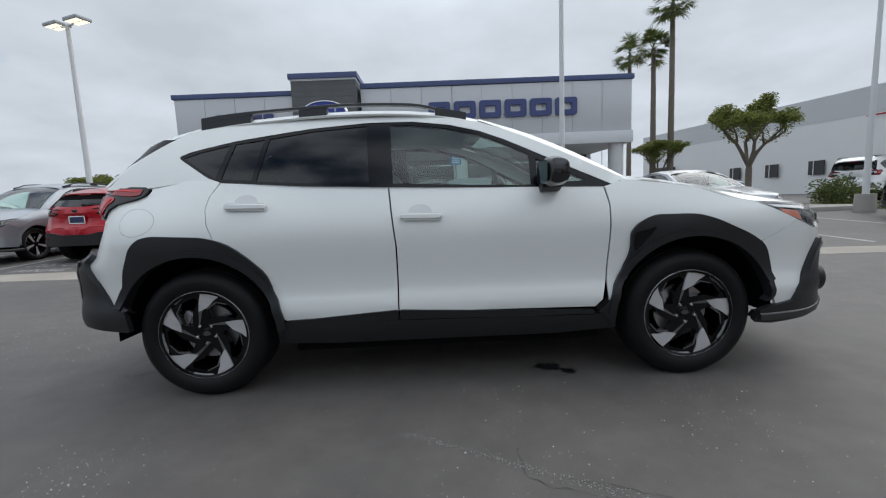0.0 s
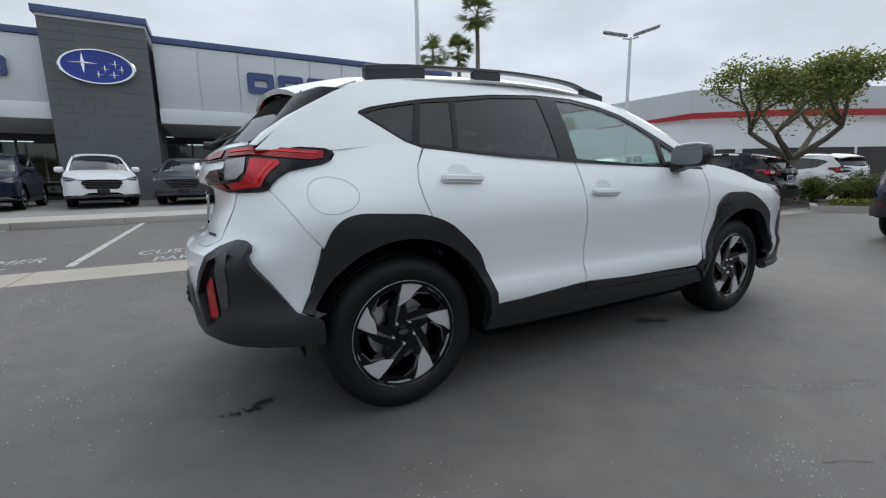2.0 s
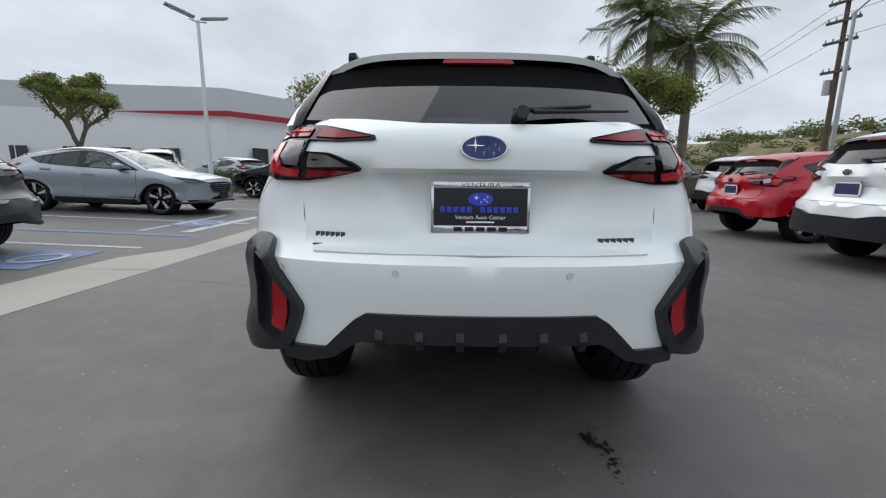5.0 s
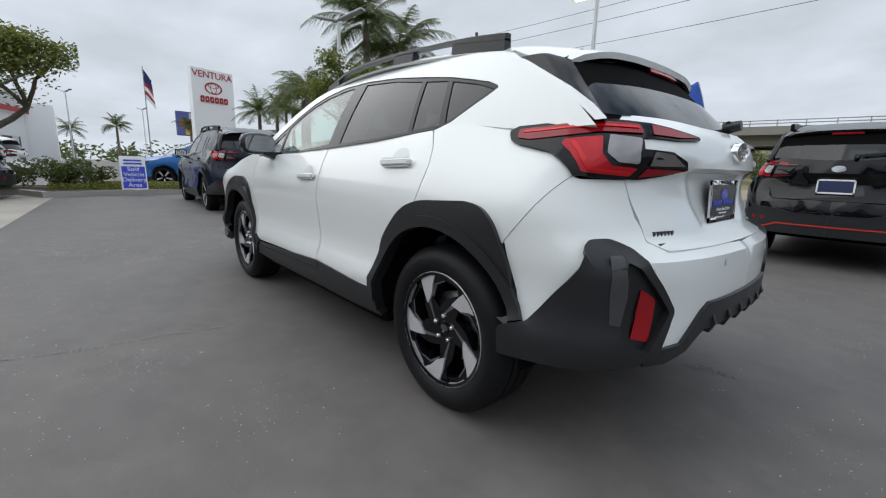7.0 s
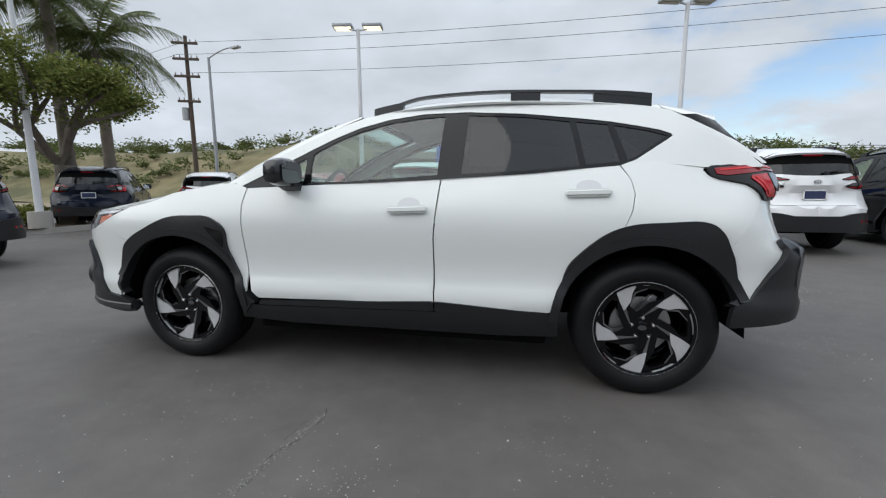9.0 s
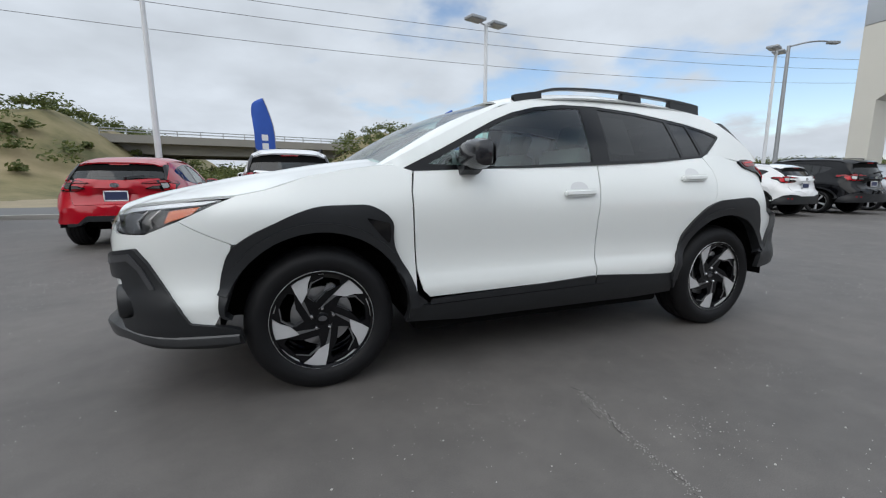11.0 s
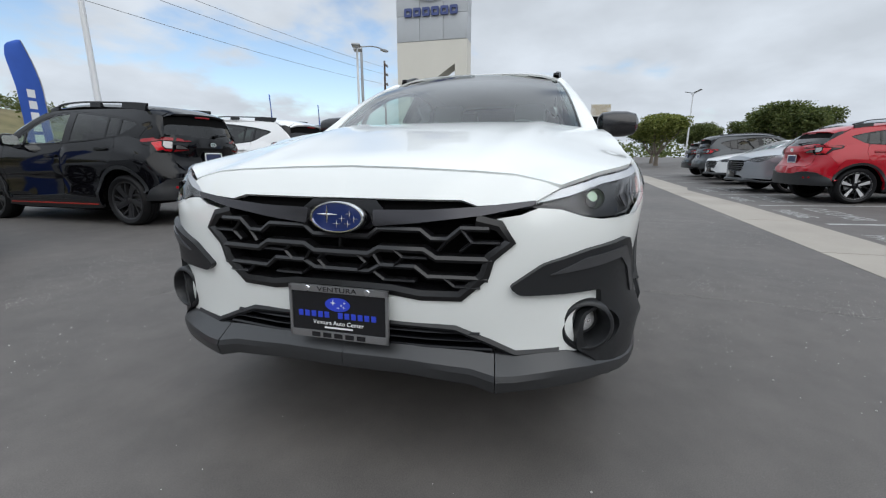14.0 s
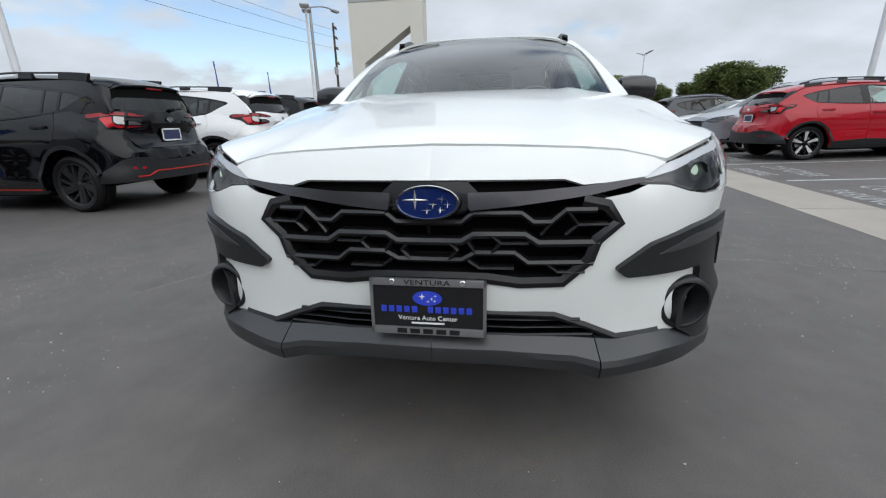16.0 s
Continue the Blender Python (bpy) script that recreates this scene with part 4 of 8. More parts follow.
        if hero:
            guide = mat("red_light_guide", (0.60, 0.008, 0.014), 0.25)
            pane("light_guide", rounded([V(p) for p in ((-1.66, 1.121), (-1.85, 1.131), (-2.01, 1.137), (-2.13, 1.132), (-2.13, 1.126), (-2.01, 1.130), (-1.85, 1.124), (-1.66, 1.114))], 0.002), B, guide, tl, 0.0175, 0.002)
            pane("light_guide", rounded([V(p) for p in ((-1.875, 1.083), (-1.955, 1.026), (-1.995, 1.005), (-2.155, 0.998), (-2.155, 1.006), (-2.00, 1.014), (-1.965, 1.033), (-1.90, 1.085))], 0.002), B, guide, tl, 0.0175, 0.002)
        # rear bumper
        pane("rear_bumper_side", [V((-1.694, 0.7625)), V((-1.964, 0.9845)), V((-2.0, 0.976))] + R((0.63, 0.974), (0.595, 0.86), (0.565, 0.785), (0.52, 0.765), (0.0, 0.755), (0.0, 0.566), (0.36, 0.566), (0.41, 0.53), (0.48, 0.445), (0.62, 0.44)) + [V((-2.0, 0.44)), V((-1.76, 0.49)), V((-1.735, 0.60)), V((-1.70, 0.70))], B, paint, root, -0.003)
        C = wrap(corner_body)
        corner = [V(p) for p in ((-1.695, 0.378), (-1.70, 0.475), (-1.79, 0.505), (-1.872, 0.63), (-1.975, 0.758), (-2.03, 0.785), (-2.092, 0.789), (-2.118, 0.770), (-2.142, 0.722), (-2.245, 0.583), (-2.218, 0.44), (-2.118, 0.418), (-2.0, 0.402), (-1.85, 0.388))]
        if clad and not hero:
            low = pane("rear_bumper_lower", R((0.0, 0.610), (0.30, 0.610), (0.45, 0.645), (0.64, 0.660)) + [V((-2.0, 0.635)), V((-1.80, 0.520)), V((-1.73, 0.385)), V((-2.0, 0.390))] + R((0.62, 0.392), (0.0, 0.392)), B, CLADDING, root, 0.018, 0.03, st=0.06)
            pane("reflector", R((0.70, 0.560), (0.58, 0.556), (0.58, 0.526), (0.70, 0.530)), B, RED_DARK, low, 0.022, 0.004)
        if hero:
            rec = [V((-2.07, 0.735))] + R((0.695, 0.722), (0.595, 0.578), (0.640, 0.455), (0.725, 0.500), (0.742, 0.617))
            c = pane("rear_bumper_cladding", rounded(corner, 0.014), C, CLADDING, root, 0.020, 0.03, holes=[rounded(rec, 0.01)] if hero else ())
            if hero:
                pane("cladding_recess", rec, C, CLADDING, c, -0.006, 0)
                pane("cladding_strip", rounded([V(p) for p in ((-2.028, 0.744), (-2.064, 0.744), (-2.068, 0.64), (-2.058, 0.545), (-2.030, 0.548), (-2.022, 0.64))], 0.006), C, DARK_STRIP, c, 0.023, 0.005)
            pane("reflector", rounded(R((0.684, 0.656), (0.636, 0.620), (0.634, 0.484), (0.692, 0.500)), 0.008), C, RED_DARK, c, 0.0, 0.004)
        if accent:
            pane("accent_strip", R((0.0, 0.500), (0.45, 0.500), (0.55, 0.455), (0.66, 0.455), (0.66, 0.442), (0.545, 0.442), (0.44, 0.486), (0.0, 0.486)), B, accent, root, 0.026, 0.01)
            pane("accent_strip", [(-0.86, 0.325), (0.86, 0.325), (0.86, 0.312), (-0.86, 0.312)], B, accent, root, 0.010, 0.006)
        if hero:
            for yy in (0.648, 0.267):
                pane("parking_sensor", ellipse2(s_at(yy, False), 0.705, 0.011, 0.011, 16), B, mat("sensor_grey", (0.55, 0.555, 0.56), 0.4), root, 0.0015, 0.001)
        pane("rear_diffuser", R((0.0, 0.577), (0.365, 0.577), (0.405, 0.552), (0.42, 0.537), (0.487, 0.455), (0.63, 0.450), (0.64, 0.40), (0.56, 0.398), (0.46, 0.425), (0.40, 0.468), (0.37, 0.484), (0.0, 0.484)), B, trim, root, 0.010, 0.09)
        if hero:
            for yy in (0.315, 0.19, 0.065):
                p = body(s_at(yy, False), 0.47)
                bm = bmesh.new()
                loft(bm, [[V((p.x + dx, sgn * yy + dy, z)) for dx, z in ((0.05, 0.462), (-0.006, 0.462), (-0.022, 0.500), (-0.008, 0.535), (0.05, 0.52))] for dy in (-0.012, -0.009, 0.009, 0.012)])
                bmesh.ops.holes_fill(bm, edges=bm.edges[:])
                part("diffuser_fin", bm, CLADDING, root)
        # greenhouse
        dlo = [(0.925, 1.058), (0.70, 1.165), (0.50, 1.266), (0.36, 1.335), (0.22, 1.392), (0.05, 1.436), (-0.15, 1.463), (-0.40, 1.466), (-0.72, 1.444), (-1.02, 1.405), (-1.158, 1.385), (-1.30, 1.356), (-1.398, 1.334), (-1.448, 1.314), (-1.455, 1.302), (-1.43, 1.284), (-1.35, 1.232), (-1.27, 1.180), (-1.20, 1.155), (-0.75, 1.118), (-0.29, 1.094), (0.30, 1.069)]
        # the belt edge sits on the flank, the top edge under the roof
        top_edge = [(x, roof_edge(x)) for x in (0.22, 0.10, -0.05, -0.25, -0.45, -0.70, -0.95, -1.2, -1.38)]
        shell = [(1.02, 1.077), (0.93, 1.122), (0.70, 1.237), (0.48, 1.345), (0.35, 1.402)] + top_edge + [(-1.46, 1.440), (-1.53, 1.395), (-1.606, 1.337), (-1.70, 1.277), (-1.80, 1.214), (-1.875, 1.142), (-1.70, 1.136), (-1.57, 1.142), (-1.40, 1.162), (-1.20, 1.150), (-0.75, 1.115), (-0.29, 1.090), (0.30, 1.065), (0.872, 1.045)]
        pane("upper_side_panel", shell, G, paint, root, 0.0, 0.02, holes=[dlo])
        pane("window_surround", dlo, G, GLOSS_BLACK, root, -0.004, 0.02, holes=[[(x, z) for x, z in o] for o in ([(0.485, 1.068), (0.485, 1.245), (0.345, 1.318), (0.21, 1.373), (0.04, 1.417), (-0.15, 1.442), (-0.278, 1.447), (-0.262, 1.113), (0.10, 1.092)], [(-0.392, 1.118), (-0.412, 1.449), (-0.72, 1.427), (-0.955, 1.393), (-1.005, 1.152), (-0.70, 1.131)], [(-1.030, 1.160), (-0.985, 1.390), (-1.145, 1.372), (-1.200, 1.174)], [(-1.234, 1.180), (-1.176, 1.366), (-1.34, 1.333), (-1.432, 1.304), (-1.28, 1.203)], [(0.52, 1.082), (0.52, 1.222), (0.60, 1.18), (0.78, 1.088)])])
        gl_f = [(0.492, 1.062), (0.492, 1.250), (0.345, 1.324), (0.21, 1.379), (0.04, 1.423), (-0.15, 1.448), (-0.284, 1.453), (-0.266, 1.108), (0.10, 1.087)]
        gl_r = [(-0.386, 1.112), (-0.406, 1.455), (-0.72, 1.433), (-0.960, 1.399), (-1.01, 1.147), (-0.70, 1.126)]
        for nm, o, g_ in (("front_window", gl_f, GLASS_LIGHT), ("rear_window", gl_r, GLASS_DARK), ("rear_fixed_window", [(-1.025, 1.154), (-0.978, 1.396), (-1.152, 1.378), (-1.208, 1.168)], GLASS_DARK), ("quarter_window", [(-1.228, 1.174), (-1.170, 1.374), (-1.34, 1.339), (-1.438, 1.304), (-1.28, 1.196)], GLASS_DARK), ("front_quarter_window", [(0.514, 1.076), (0.514, 1.230), (0.60, 1.188), (0.80, 1.082)], GLASS_LIGHT)):
            w_ = pane(nm, o, G, g_, root, -0.008, 0)
            w_.visible_shadow = False
        pane("belt_moulding", [(0.90, 1.048), (0.30, 1.066), (-0.29, 1.091), (-0.75, 1.115), (-1.20, 1.152), (-1.20, 1.163), (-0.75, 1.126), (-0.29, 1.103), (0.30, 1.078), (0.90, 1.060)], G, GLOSS_BLACK, root, 0.006, 0.01)
        bm = bmesh.new()
        edge_p = [cabin(*q) for q in ((-1.50, 1.415), (-1.53, 1.395), (-1.606, 1.337), (-1.70, 1.277), (-1.80, 1.214), (-1.868, 1.158))]
        edge_q = [V((-1.60, 0.570, 1.418)), back(0.560, 1.385), back(0.578, 1.33), back(0.597, 1.27), back(0.615, 1.21), back(0.625, 1.165)]
        reach = (0.0, 0.06, 0.22, 0.40, 0.58, 0.74)  # the painted pillar takes more of the width lower down

        def pillar(k):
            out = [a.lerp(b, k[i]) + V((-0.02, 0.012, 0.0)) * math.sin(math.pi * k[i]) for i, (a, b) in enumerate(zip(edge_p, edge_q))]
            return [moved_p(V((p.x, sgn * p.y, p.z))) for p in out]

        moved_p = warp or (lambda p: p)
        for nm, m_, lo, hi in (("rear_pillar", paint, (0.0,) * 6, reach), ("rear_pillar_trim", mat("dark_pillar_gloss", (0.006, 0.006, 0.007), 0.25, spec=0.30), reach, (1.0,) * 6)):
            bm = bmesh.new()
            loft(bm, [pillar([l + (h - l) * u for l, h in zip(lo, hi)]) for u in np.linspace(0, 1, 5)], closed=False)
            bmesh.ops.remove_doubles(bm, verts=bm.verts[:], dist=1e-5)
            bmesh.ops.recalc_face_normals(bm, faces=bm.faces[:])
            part(nm, bm, m_, root)
        bm = bmesh.new()
        xs_p = table([(1.077, 1.02), (1.122, 0.93), (1.237, 0.70), (1.345, 0.48), (1.402, 0.35), (1.465, 0.20)])
        rows = []
        for u in np.linspace(-0.06, 1.0, 14):
            a = screen(u, 0.985)
            zc = 1.080 + 0.375 * max(0.0, u)
            b = cabin(xs_p(zc), zc)
            rows.append([V((p.x, sgn * p.y, p.z)) for p in (a + V((-0.004, 0, -0.012)), a + V((0, 0.004, 0.004)), a.lerp(b, 0.5) + V((0.008, 0.006, 0.012)), b)])
        loft(bm, [[warp(p) if warp else p for p in r] for r in rows], closed=False)
        bmesh.ops.recalc_face_normals(bm, faces=bm.faces[:])
        part("windscreen_pillar", bm, paint, root)
        # rail
        if rails:
            bm = bmesh.new()
            rings = []
            for x in np.linspace(0.16, -1.375, 30):
                zt = ROOF_C(x) - 0.030 + 0.034 * ramp(0.16 - x, 0, 0.30) + 0.010 * ramp(-x, 0.8, 1.38)
                w0 = ROOF_W(x) - 0.035
                hh = 0.018 + 0.012 * ramp(-x, 1.0, 1.3)
                ring = [V((x, sgn * (w0 - 0.020), zt - hh)), V((x, sgn * (w0 + 0.020), zt - hh)), V((x, sgn * (w0 + 0.017), zt - 0.004)), V((x, sgn * (w0 + 0.004), zt)), V((x, sgn * (w0 - 0.014), zt))]
                rings.append([warp(p) if warp else p for p in ring])
            loft(bm, rings)
            bmesh.ops.holes_fill(bm, edges=bm.edges[:])
            rail = part("roof_rail", bm, CLADDING if hero else trim, root, "black roof rail")
            for x0, x1 in () if far else ((0.16, -0.02), (-0.64, -0.80), (-1.08, -1.375)):
                bm = bmesh.new()
                rings = []
                for x in np.linspace(x0, x1, 6):
                    w0 = ROOF_W(x) - 0.035
                    zt, zb = ROOF_C(x) - 0.008 + 0.008 * ramp(-x, 0.8, 1.38), ROOF_C(x) - 0.065
                    rings.append([(warp(p) if warp else p) for p in (V((x, sgn * (w0 - 0.022), zb)), V((x, sgn * (w0 + 0.024), zb)), V((x, sgn * (w0 + 0.018), zt - 0.008)), V((x, sgn * (w0 - 0.018), zt - 0.008)))])
                loft(bm, rings)
                bmesh.ops.holes_fill(bm, edges=bm.edges[:])
                part("rail_foot", bm, CLADDING, rail)
        # mirror
        bm = bmesh.new()
        rings = []
        for k, (dy, sc) in enumerate(((0.078, 0.55), (0.10, 0.90), (0.16, 1.0), (0.235, 0.97), (0.285, 0.80), (0.302, 0.45))):
            rings.append([V((0.555 + (0.085 * sc * math.cos(b) * (0.95 if math.cos(b) > 0 else 0.5)), sgn * (0.745 + dy), 1.132 + 0.076 * sc * math.copysign(abs(math.sin(b)) ** 0.5, math.sin(b)))) for b in np.linspace(0, 2 * math.pi, 20, endpoint=False)])
        loft(bm, [[warp(p) if warp else p for p in r] for r in rings])
        bmesh.ops.holes_fill(bm, edges=bm.edges[:])
        mir = part("door_mirror", bm, mat("mirror_shell_black", (0.014, 0.014, 0.016), 0.22, coat=0.3) if hero else paint, root, "black mirror shell")
        bm = bmesh.new()
        pts = [V((0.509, sgn * (0.745 + 0.186 + 0.098 * math.copysign(abs(math.cos(b)) ** 0.5, math.cos(b))), 1.130 + 0.056 * math.copysign(abs(math.sin(b)) ** 0.5, math.sin(b)))) for b in np.linspace(0, 2 * math.pi, 24, endpoint=False)]
        bm.faces.new([bm.verts.new(warp(p) if warp else p) for p in pts])
        part("mirror_glass", bm, MIRROR, mir)
        bm = bmesh.new()
        loft(bm, [[(warp(p) if warp else p) for p in (V((0.52, sgn * y, z0)), V((0.62, sgn * y, z0)), V((0.62, sgn * y, z1)), V((0.52, sgn * y, z1)))] for y, z0, z1 in ((0.77, 1.02, 1.075), (0.85, 1.035, 1.075), (0.90, 1.055, 1.085))])
        bmesh.ops.holes_fill(bm, edges=bm.edges[:])
        part("mirror_foot", bm, CLADDING, mir)
        # wheels and wells
        for hx in (hub_x, -hub_x):
            wheel(root, (hx, sgn * 0.815 * width / 1.80, tyre - 0.006 - (RIDE if hero else 0.0)), sgn, tyre, 0.244 if hero else 0.257 * tyre / 0.3525, "blade" if hero else rim, hero, far)
            well = bmesh.new()
            loft(well, [[Vector((hx + 0.44 * math.cos(b), sgn * yy * width / 1.80, 0.345 + 0.44 * math.sin(b) * (1 if kk else 0.0))) for b in np.linspace(-0.05, math.pi + 0.05, 20)] for yy, kk in ((0.865, 1), (0.55, 1), (0.55, 0))], closed=False)
            part("wheel_well", well, DARK_VOID, root)

    def mid(nm, outline, surf, material, lift=0.0, thick=0.012, note="", holes=(), parent=None):
        return pane(nm, outline, surf, material, parent or root, lift, thick, holes, note)

    def both(half):
        """A left half outline from and to the centre line, closed over the right."""
        return [V(p) for p in half] + [V((p[0], -p[1])) for p in reversed(half)]

    mid("bonnet", both([(1.06, 0.0), (1.03, 0.40), (0.97, 0.70)] + [(p.x - 0.004 * (p.x > 2.0), p.y - 0.003 * (p.x < 2.1)) for p in HOOD_RIM]), hood, paint, 0.0)
    mid("roof_panel", [(x, v) for x, v in [(0.26, -1.0), (-1.42, -1.0), (-1.42, 1.0), (0.26, 1.0)]], roof, paint, 0.0)
    w_ = mid("windscreen", rounded([(0.0, -0.97), (0.98, -0.97), (1.04, -0.6), (1.05, 0.0), (1.04, 0.6), (0.98, 0.97), (0.0, 0.97), (-0.03, 0.5), (-0.03, -0.5)], 0.04), screen, GLASS_SCREEN, 0.0, 0)
    w_.visible_shadow = False
    mid("windscreen_edge", [(-0.05, -1.0), (1.0, -1.0), (1.09, -0.6), (1.10, 0.0), (1.09, 0.6), (1.0, 1.0), (-0.05, 1.0), (-0.10, 0.5), (-0.10, -0.5)], screen, GLOSS_BLACK, -0.003, 0, holes=[[(0.03, -0.93), (0.95, -0.92), (0.98, -0.5), (0.99, 0.0), (0.98, 0.5), (0.95, 0.92), (0.03, 0.93), (0.01, 0.4), (0.01, -0.4)]])
    mid("tailgate_spoiler", both([(-1.425, 0.0), (-1.425, 0.56), (-1.50, 0.580), (-1.62, 0.590), (-1.68, 0.565), (-1.735, 0.45), (-1.775, 0.25), (-1.785, 0.0)]), lambda x, y: roof(x, y / ROOF_W(x)), paint, 0.002, 0.022)
    def T(y, z):
        """The tailgate: the tail's surface by its true half-width."""
        yp = abs(y) / (1 - (INSET(z) + 0.055 * ramp(z, 0.84, 1.16)) / 0.885)
        ledge = 0.018 * ramp(z, 1.002, 1.018) * (1 - ramp(z, 1.018, 1.05)) * (1 - ramp(abs(y), 0.30, 0.40))
        hollow = 0.016 * (1 - ramp(abs(y) + 0.5 * (0.93 - z), 0.25, 0.33)) * ramp(z, 0.79, 0.83) * (1 - ramp(z, 1.0, 1.012))
        return Vector((body(s_at(min(yp, 0.84), False), z).x - ledge + hollow, y, z))

    gate = part("tailgate", skin([(-0.535, 0.758), (0.535, 0.758), (0.575, 0.785), (0.585, 0.86), (0.612, 0.975), (0.52, 0.982), (0.41, 1.015), (0.425, 1.041), (0.50, 1.066), (0.60, 1.069), (0.60, 1.101), (0.36, 1.106), (0.36, 1.118), (0.53, 1.145), (0.62, 1.152), (0.62, 1.188), (0.40, 1.178), (0.20, 1.160), (0.0, 1.157), (-0.20, 1.160), (-0.40, 1.178), (-0.62, 1.188), (-0.62, 1.152), (-0.53, 1.145), (-0.36, 1.118), (-0.36, 1.106), (-0.60, 1.101), (-0.60, 1.069), (-0.50, 1.066), (-0.425, 1.041), (-0.41, 1.015), (-0.52, 0.982), (-0.612, 0.975), (-0.585, 0.86), (-0.573, 0.785)], T, 0.001, 0.012, (), 0.018 if hero else step, warp), paint, root)
    g_ = mid("rear_glass", rounded([(-0.625, 1.190), (-0.40, 1.176), (-0.2, 1.158), (0.0, 1.155), (0.2, 1.158), (0.40, 1.176), (0.625, 1.190), (0.60, 1.275), (0.55, 1.303), (0.38, 1.308), (-0.38, 1.308), (-0.55, 1.303), (-0.60, 1.275)], 0.02), back, GLASS_DARK, -0.006, 0)
    g_.visible_shadow = False
    # black glass border; its tall upper band paints the shade under the spoiler
    mid("rear_glass_edge_and_shade", [(-0.635, 1.150), (0.635, 1.150), (0.605, 1.30), (0.57, 1.40), (0.45, 1.455), (-0.45, 1.455), (-0.57, 1.40), (-0.605, 1.30)], back, DARK_VOID, -0.010, 0, holes=[[(-0.60, 1.20), (-0.40, 1.188), (0.0, 1.172), (0.40, 1.188), (0.60, 1.20), (0.585, 1.27), (0.54, 1.298), (0.38, 1.302), (-0.38, 1.302), (-0.54, 1.298), (-0.585, 1.27)]])
    mid("high_brake_lamp", [(-0.13, 1.400), (0.13, 1.400), (0.12, 1.420), (-0.12, 1.420)], lambda y, z: Vector((-1.776 + 0.3 * y * y + (z - 1.42) * 0.6, y, z)), RED_DARK, 0.0, 0.01)
    mid("spoiler_underside", both([(-1.50, 0.0), (-1.52, 0.50), (-1.66, 0.555), (-1.725, 0.44), (-1.765, 0.24), (-1.775, 0.0)]), lambda x, y: roof(x, y / ROOF_W(x)) - Vector((0, 0, 0.034)), GLOSS_BLACK, 0, 0)
    # wiper
    bm = bmesh.new()
    for a, b, r in (((-0.10, 1.188), (-0.36, 1.214), 0.011), ((-0.16, 1.186), (-0.50, 1.204), 0.008)):
        pa, pb = back(*a) + Vector((-0.02, 0, 0.015)), back(*b) + Vector((-0.02, 0, 0.015))
        rod(bm, warp(pa) if warp else pa, warp(pb) if warp else pb, r, r * 0.6, 8)
    pa = back(-0.12, 1.186)
    pb = pa + Vector((-0.06, 0, 0.01))
    rod(bm, warp(pa) if warp else pa, warp(pb) if warp else pb, 0.026, 0.020, 12)
    part("rear_wiper", bm, CLADDING, root)
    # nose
    # near-black sheets: the shade deep behind the grille openings is their colour
    mid("grille_shade_backing", [V((-y, z)) for y, z in [(0.46, 0.71), (0.40, 0.66), (0.40, 0.60), (0.36, 0.55), (-0.36, 0.55), (-0.40, 0.60), (-0.40, 0.66), (-0.46, 0.71), (-0.39, 0.83), (0.39, 0.83)]], lambda y, z: body(s_at(abs(y)), z) * Vector((1, math.copysign(1, y), 1)) + Vector((-0.075, 0, 0)), DARK_VOID, 0, 0)
    N = lambda y, z: Vector((body(s_at(abs(y)), z).x, y, z))
    mid("lower_grille_shade_backing", [(-0.50, 0.385), (0.50, 0.385), (0.42, 0.468), (-0.42, 0.468)], lambda y, z: N(y, z) + Vector((-0.06, 0, 0)), DARK_VOID, 0, 0)
    # the middle box is enlarged below the sills to deepen the shade on the ground
    part("underbody", boxes((-hub_x - 0.28, hub_x + 0.50, -0.56, 0.56, 0.31, 0.52), (-0.86, 0.86, -0.79, 0.79, 0.195, 0.42), bevel=0.03), DARK_VOID, root)
    part("cabin_floor", boxes((-hub_x - 0.45, hub_x - 0.2, -0.62, 0.62, 0.50, 0.62)), DARK_VOID, root)
    # cabin
    kz = (lambda z: z) if not warp else gz
    for sx, sy in () if far else ((0.0, 0.36), (0.0, -0.36), (-0.78, 0.36), (-0.78, -0.36)):
        bm = bmesh.new()
        box(bm, sx - 0.26, sx + 0.26, sy - 0.24, sy + 0.24, 0.60, 0.74, 0.05)
        n0 = len(bm.verts)
        box(bm, -0.06, 0.06, sy - 0.23, sy + 0.23, 0.0, kz(1.24) - 0.72, 0.045)
        box(bm, -0.045, 0.035, sy - 0.13, sy + 0.13, kz(1.24) - 0.70, kz(1.40) - 0.70, 0.035)
        bm.verts.ensure_lookup_table()
        bmesh.ops.transform(bm, matrix=Matrix.Translation((sx - 0.22, 0, 0.72)) @ pose(0, 0, 0, 0, -20, 0), verts=bm.verts[n0:])
        part("seat", bm, SEAT, root)
    part("dashboard", boxes((0.66, 1.0, -0.66, 0.66, 0.72, kz(1.06)), bevel=0.06), DASH, root)
    bm = bmesh.new()
    ms = Matrix.Translation((0.56, 0.36, kz(1.0))) @ pose(0, 0, 0, 0, 65, 0)
    revolve(bm, [(0.165, 0.0), (0.18, 0.015), (0.195, 0.0), (0.18, -0.015), (0.165, 0.0)], 28, ms)
    box(bm, 0.54, 0.60, 0.30, 0.42, kz(1.0) - 0.05, kz(1.0) + 0.05, 0.02)
    rod(bm, ms @ Vector((0, -0.17, 0)), ms @ Vector((0, 0.17, 0)), 0.018)
    part("steering_wheel", bm, DASH, root)
    bm = bmesh.new()
    for v0, v1 in ((-0.93, 0.93),):
        rows = [[(warp(p) if warp else p) for p in [roof(x, v) - Vector((0, 0, 0.045)) for v in np.linspace(v0, v1, 8)]] for x in np.linspace(0.2, -1.4, 9)]
        loft(bm, rows, closed=False)
    part("headliner", bm, HEADLINER, root)

